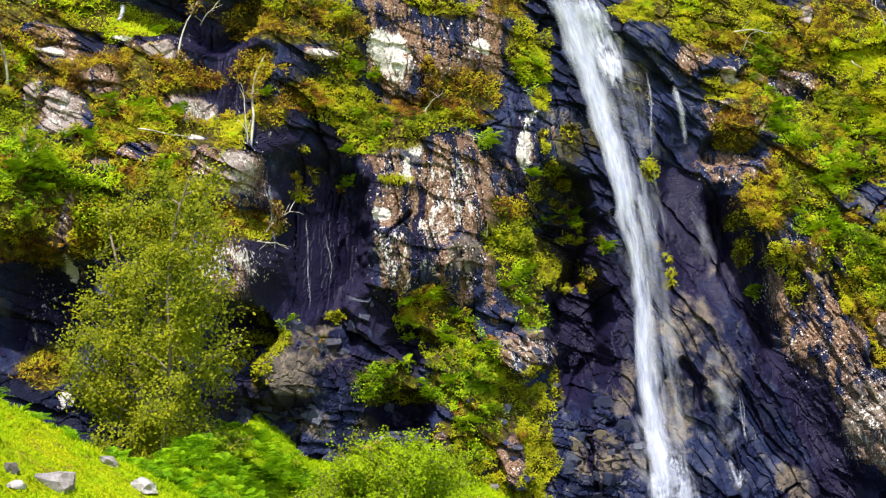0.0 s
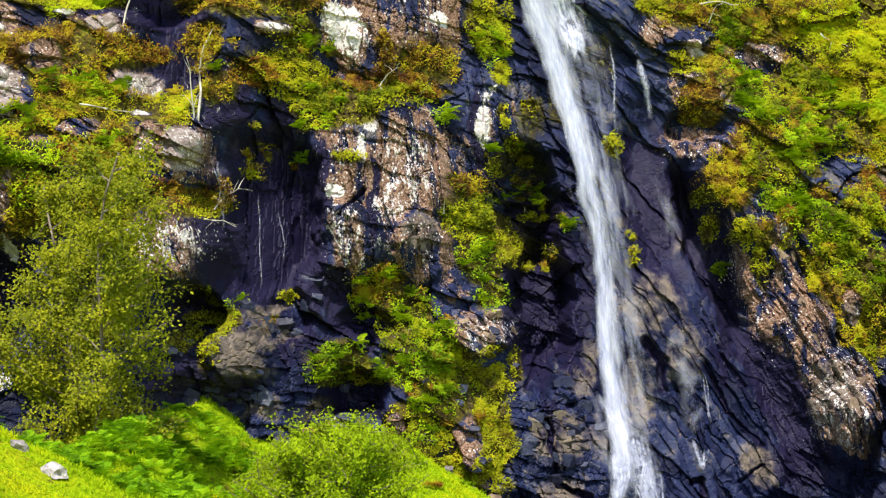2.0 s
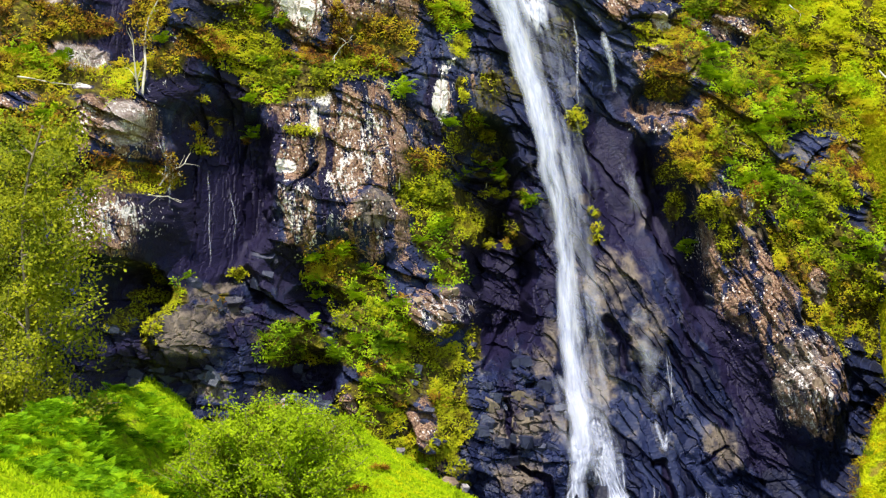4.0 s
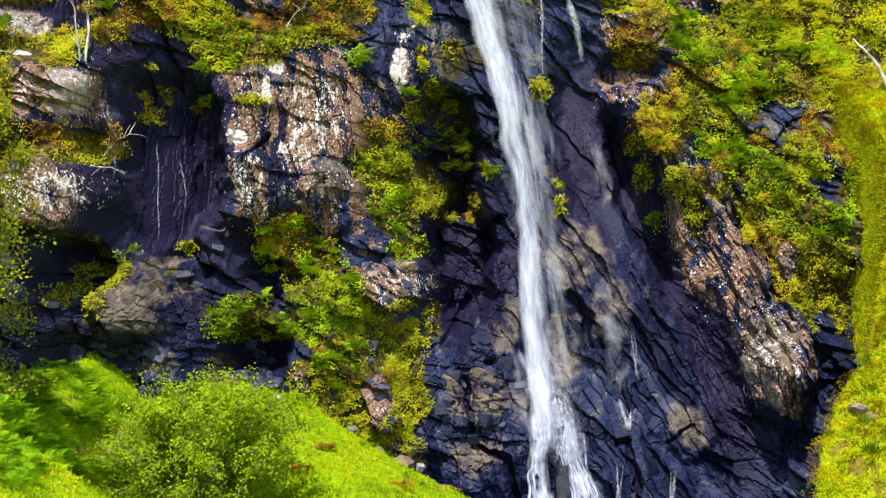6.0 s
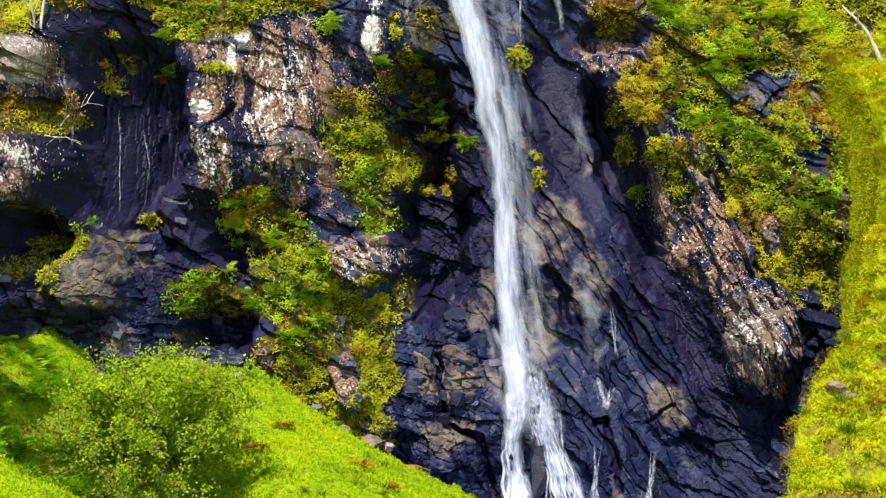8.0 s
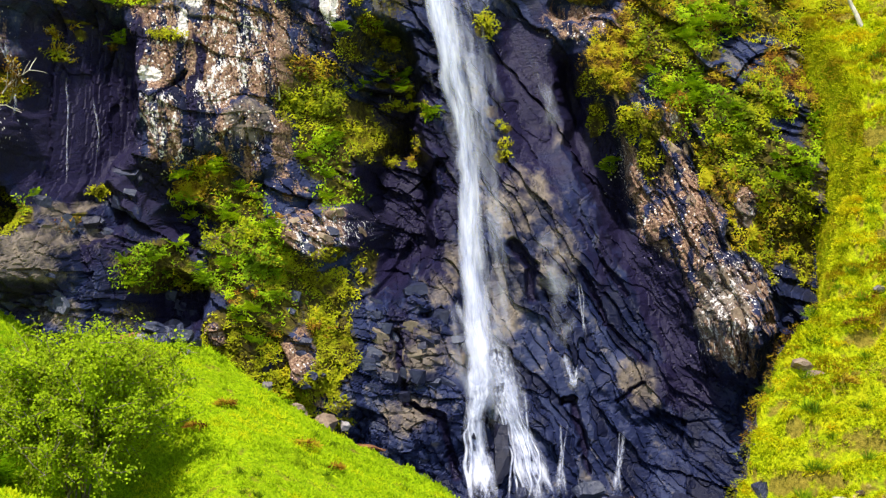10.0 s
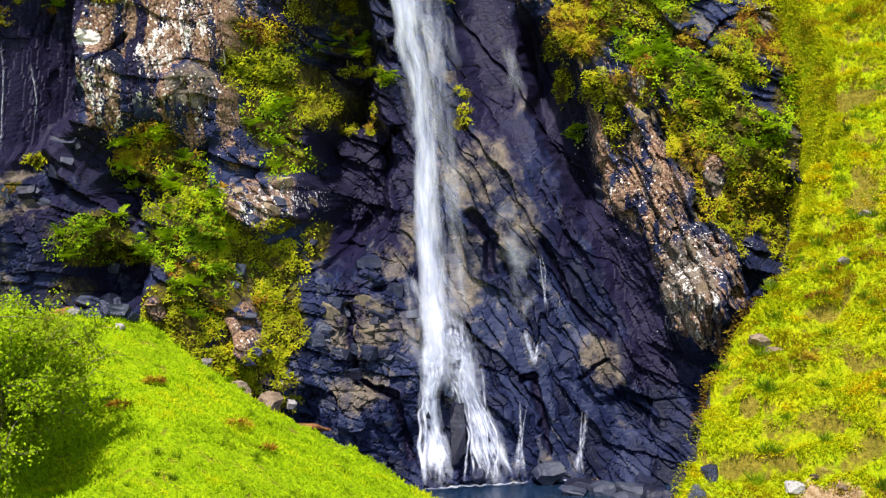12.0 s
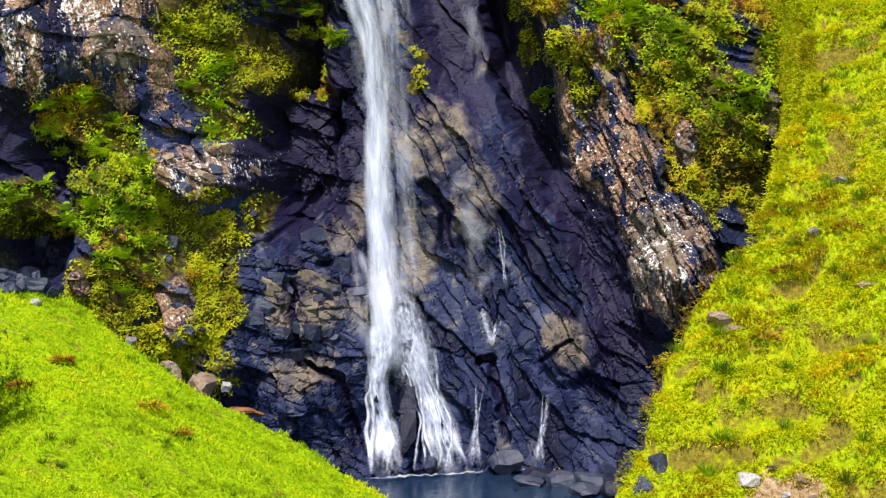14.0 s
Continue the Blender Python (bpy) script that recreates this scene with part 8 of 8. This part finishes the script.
stone(5.0, -1.4, 0.10, 0.4, 0.35, 0.3, 147, basalt_mat, "wet layered rock at the pool's edge", "boulder", turn=100, tip=8)
stone(4.8, 0.3, 0.10, 0.48, 0.35, 0.24, 148, basalt_mat, "wet layered rock at the pool's edge", "boulder", turn=120, tip=8)
stone(9.24, -2.89, on_ground(9.24, -2.89), 0.20, 0.16, 0.10, 150, pale_mat, "pale grey stone in the tussock grass", turn=30)
stone(8.59, -4.09, on_ground(8.59, -4.09), 0.14, 0.12, 0.08, 151, pale_mat, "pale grey stone in the tussock grass", turn=80)
stone(6.84, -5.06, on_ground(6.84, -5.06), 0.24, 0.18, 0.14, 152, dry_mat, "grey brown rock showing under the tussock grass", turn=15)
stone(-4.35, -1.75, 2.05, 0.16, 0.15, 0.12, 153, pale_mat, "pale broken stone below the mossy rib", turn=15)
stone(-3.85, -1.55, 1.85, 0.20, 0.16, 0.13, 154, pale_mat, "pale broken stone below the mossy rib", turn=55)
# ---------------------------------------------------------------- bare boughs
branch(2.39, float(at_face(2.39, 16.82)) - 0.35, 16.82, (1.0, -0.25, 0.2), 1.4, 0.022, 2, "pale bare bough lying over the heather")
branch(2.64, float(at_face(2.64, 16.21)) - 0.35, 16.21, (0.8, -0.25, 0.35), 1.1, 0.018, 2, "pale bare bough lying over the heather")
branch(-14.00, float(at_face(-14.00, 12.52)) - 0.4, 12.52, (1.0, -0.25, -0.05), 1.5, 0.022, 1, "pale bare bough lying over the heather")
branch(-11.16, float(at_face(-11.16, 10.07)) - 0.3, 10.07, (0.6, -0.25, 0.8), 1.2, 0.02, 5, "bare forked branch leaning out from the rock")
branch(-11.23, float(at_face(-11.23, 9.79)) - 0.3, 9.79, (0.9, -0.25, -0.5), 0.9, 0.016, 3, "bare forked branch leaning out from the rock")
branch(-11.55, float(at_face(-11.55, 12.38)) - 0.2, 12.38, (0.1, -0.25, 1.0), 1.6, 0.024, 3, "bare crooked stem on the gully's edge")
branch(-7.14, float(at_face(-7.14, 13.71)) - 0.3, 13.71, (0.4, -0.25, 1.0), 0.9, 0.018, 3, "bare twig standing among dry heather")
branch(6.09, float(at_face(6.09, 15.92)) - 0.4, 15.92, (0.4, -0.25, -1.0), 1.0, 0.018, 1, "pale bare bough lying over the heather")
branch(-7.76, float(at_face(-7.76, 3.87)) - 1.8, 3.87, (1.0, -0.25, 0.05), 0.9, 0.025, 2, "pale broken bough on the scree")
branch(7.05, float(at_face(7.05, 16.80)) - 0.5, 16.80, (-0.3, -0.25, 0.9), 1.1, 0.02, 2, "pale bare bough lying over the heather")
branch(-5.33, float(at_face(-5.33, 10.16)) - 0.25, 10.16, (-0.1, -0.25, 1.0), 0.4, 0.025, 0, "short white broken stick on the mossy rock")
branch(-6.03, float(at_face(-6.03, 13.17)) - 0.3, 13.17, (0.9, -0.25, -0.35), 0.8, 0.014, 1, "thin pale bough hanging over the rock")
branch(-13.16, float(at_face(-13.16, 15.81)) - 0.4, 15.81, (0.3, -0.25, 1.0), 1.0, 0.02, 3, "bare pale stem by the dark gully")

# ---------------------------------------------------------------- bracken on the near bank
def bracken(spots):
    pieces = []
    for xlo, xhi, ylo, yhi, count, low, high in spots:
        x, y = rng.uniform(xlo, xhi, count), rng.uniform(ylo, yhi, count)
        base = np.stack([x, y, ground_height(x, y)], 1)
        pieces.append(fern_arrays(base, rng.uniform(low, high, count), np.tile((0, -0.3, 0.3), (count, 1)), 9))
    ob = part("bracken", mesh_from("bracken", *joined(pieces)), bracken_mat)
    return tagged(ob, "dense green bracken covering the hollow of the bank", "bracken", kind="stuff")


bracken([(-12.4, -9.0, -12.5, -5.6, 190, 0.5, 0.85), (-11.6, -8.6, -17.2, -11.5, 190, 0.3, 0.55), (-14.8, -11.0, -17.0, -14.6, 45, 0.35, 0.55), (-16.5, -12.5, -14.5, -9.5, 50, 0.5, 0.8)])


# ---------------------------------------------------------------- rushes and the bank's broken edge
for k in range(22):
    x, y, w = rng.uniform(-8.7, -6.8), rng.uniform(-3.3, -2.4), rng.uniform(0.12, 0.30)
    kind = k % 7
    stone(x, y, on_ground(x, y) + rng.uniform(0.0, 0.3) * (k % 2), w, 0.8 * w, w * rng.uniform(0.35, 0.7), 340 + k, rust_mat if kind == 2 else pale_mat if kind == 5 else basalt_mat, "rusty orange slab on the scree" if kind == 2 else "pale broken stone on the scree" if kind == 5 else "dark broken slab on the scree", turn=rng.uniform(0, 180), tip=rng.uniform(-25, 25))
rushes(-12.0, 0.5, -12.0, -3.0, 75, on_left, 0.5, 1.0)
rushes(5.0, 11.5, -11.0, 2.5, 230, on_right, 0.7, 1.5)
for k in range(26):
    y = -8.2 + 0.17 * k + rng.uniform(-0.1, 0.1)
    x = float(bank_edge(np.array([0.0]), np.array([y]))[0]) - rng.uniform(0.05, 0.5)
    z = on_ground(x, y) * rng.uniform(0.7, 1.0)
    w = rng.uniform(0.14, 0.30)
    stone(x, y, max(z, 0.05), w, w * 0.8, w * rng.uniform(0.7, 1.5), 300 + k, basalt_mat if k % 3 else dry_mat, "dark broken rock under the turf bank's edge", turn=rng.uniform(0, 180), tip=rng.uniform(-20, 20))

# ---------------------------------------------------------------- blocks of the face
rocks(-10.59, 5.35, 1.63, 0.89, 13, 0.12, 0.32, basalt_mat, 20)
rocks(-9.34, 7.85, 1.08, 0.93, 7, 0.14, 0.34, basalt_mat, 25)
rocks(-11.50, 6.53, 0.87, 0.36, 4, 0.14, 0.3, basalt_mat, 10)
rocks(4.26, 15.42, 0.93, 0.74, 4, 0.14, 0.3, dry_mat, 30)
rocks(4.53, 9.90, 0.65, 1.15, 5, 0.12, 0.28, dry_mat, 50)
rocks(8.01, 11.32, 0.83, 0.66, 4, 0.12, 0.28, basalt_mat, 40)
rocks(-4.04, 4.64, 1.05, 1.80, 17, 0.1, 0.26, basalt_mat, 25)
rocks(-2.11, 3.39, 1.37, 2.14, 23, 0.14, 0.36, basalt_mat, 10)
rocks(-1.97, 4.28, 0.92, 0.61, 4, 0.2, 0.38, tan_mat, 5)
rocks(5.66, 5.76, 0.96, 1.77, 13, 0.12, 0.3, dry_mat, 60)
rocks(-4.06, 6.97, 1.07, 0.49, 7, 0.14, 0.3, dry_mat, 5)
rocks(-7.83, 4.90, 0.70, 0.63, 7, 0.14, 0.3, basalt_mat, 10)
rocks(-11.20, 5.24, 0.88, 0.88, 8, 0.14, 0.34, basalt_mat, 20)
rocks(-9.33, 7.23, 0.77, 0.62, 5, 0.16, 0.36, basalt_mat, 20)
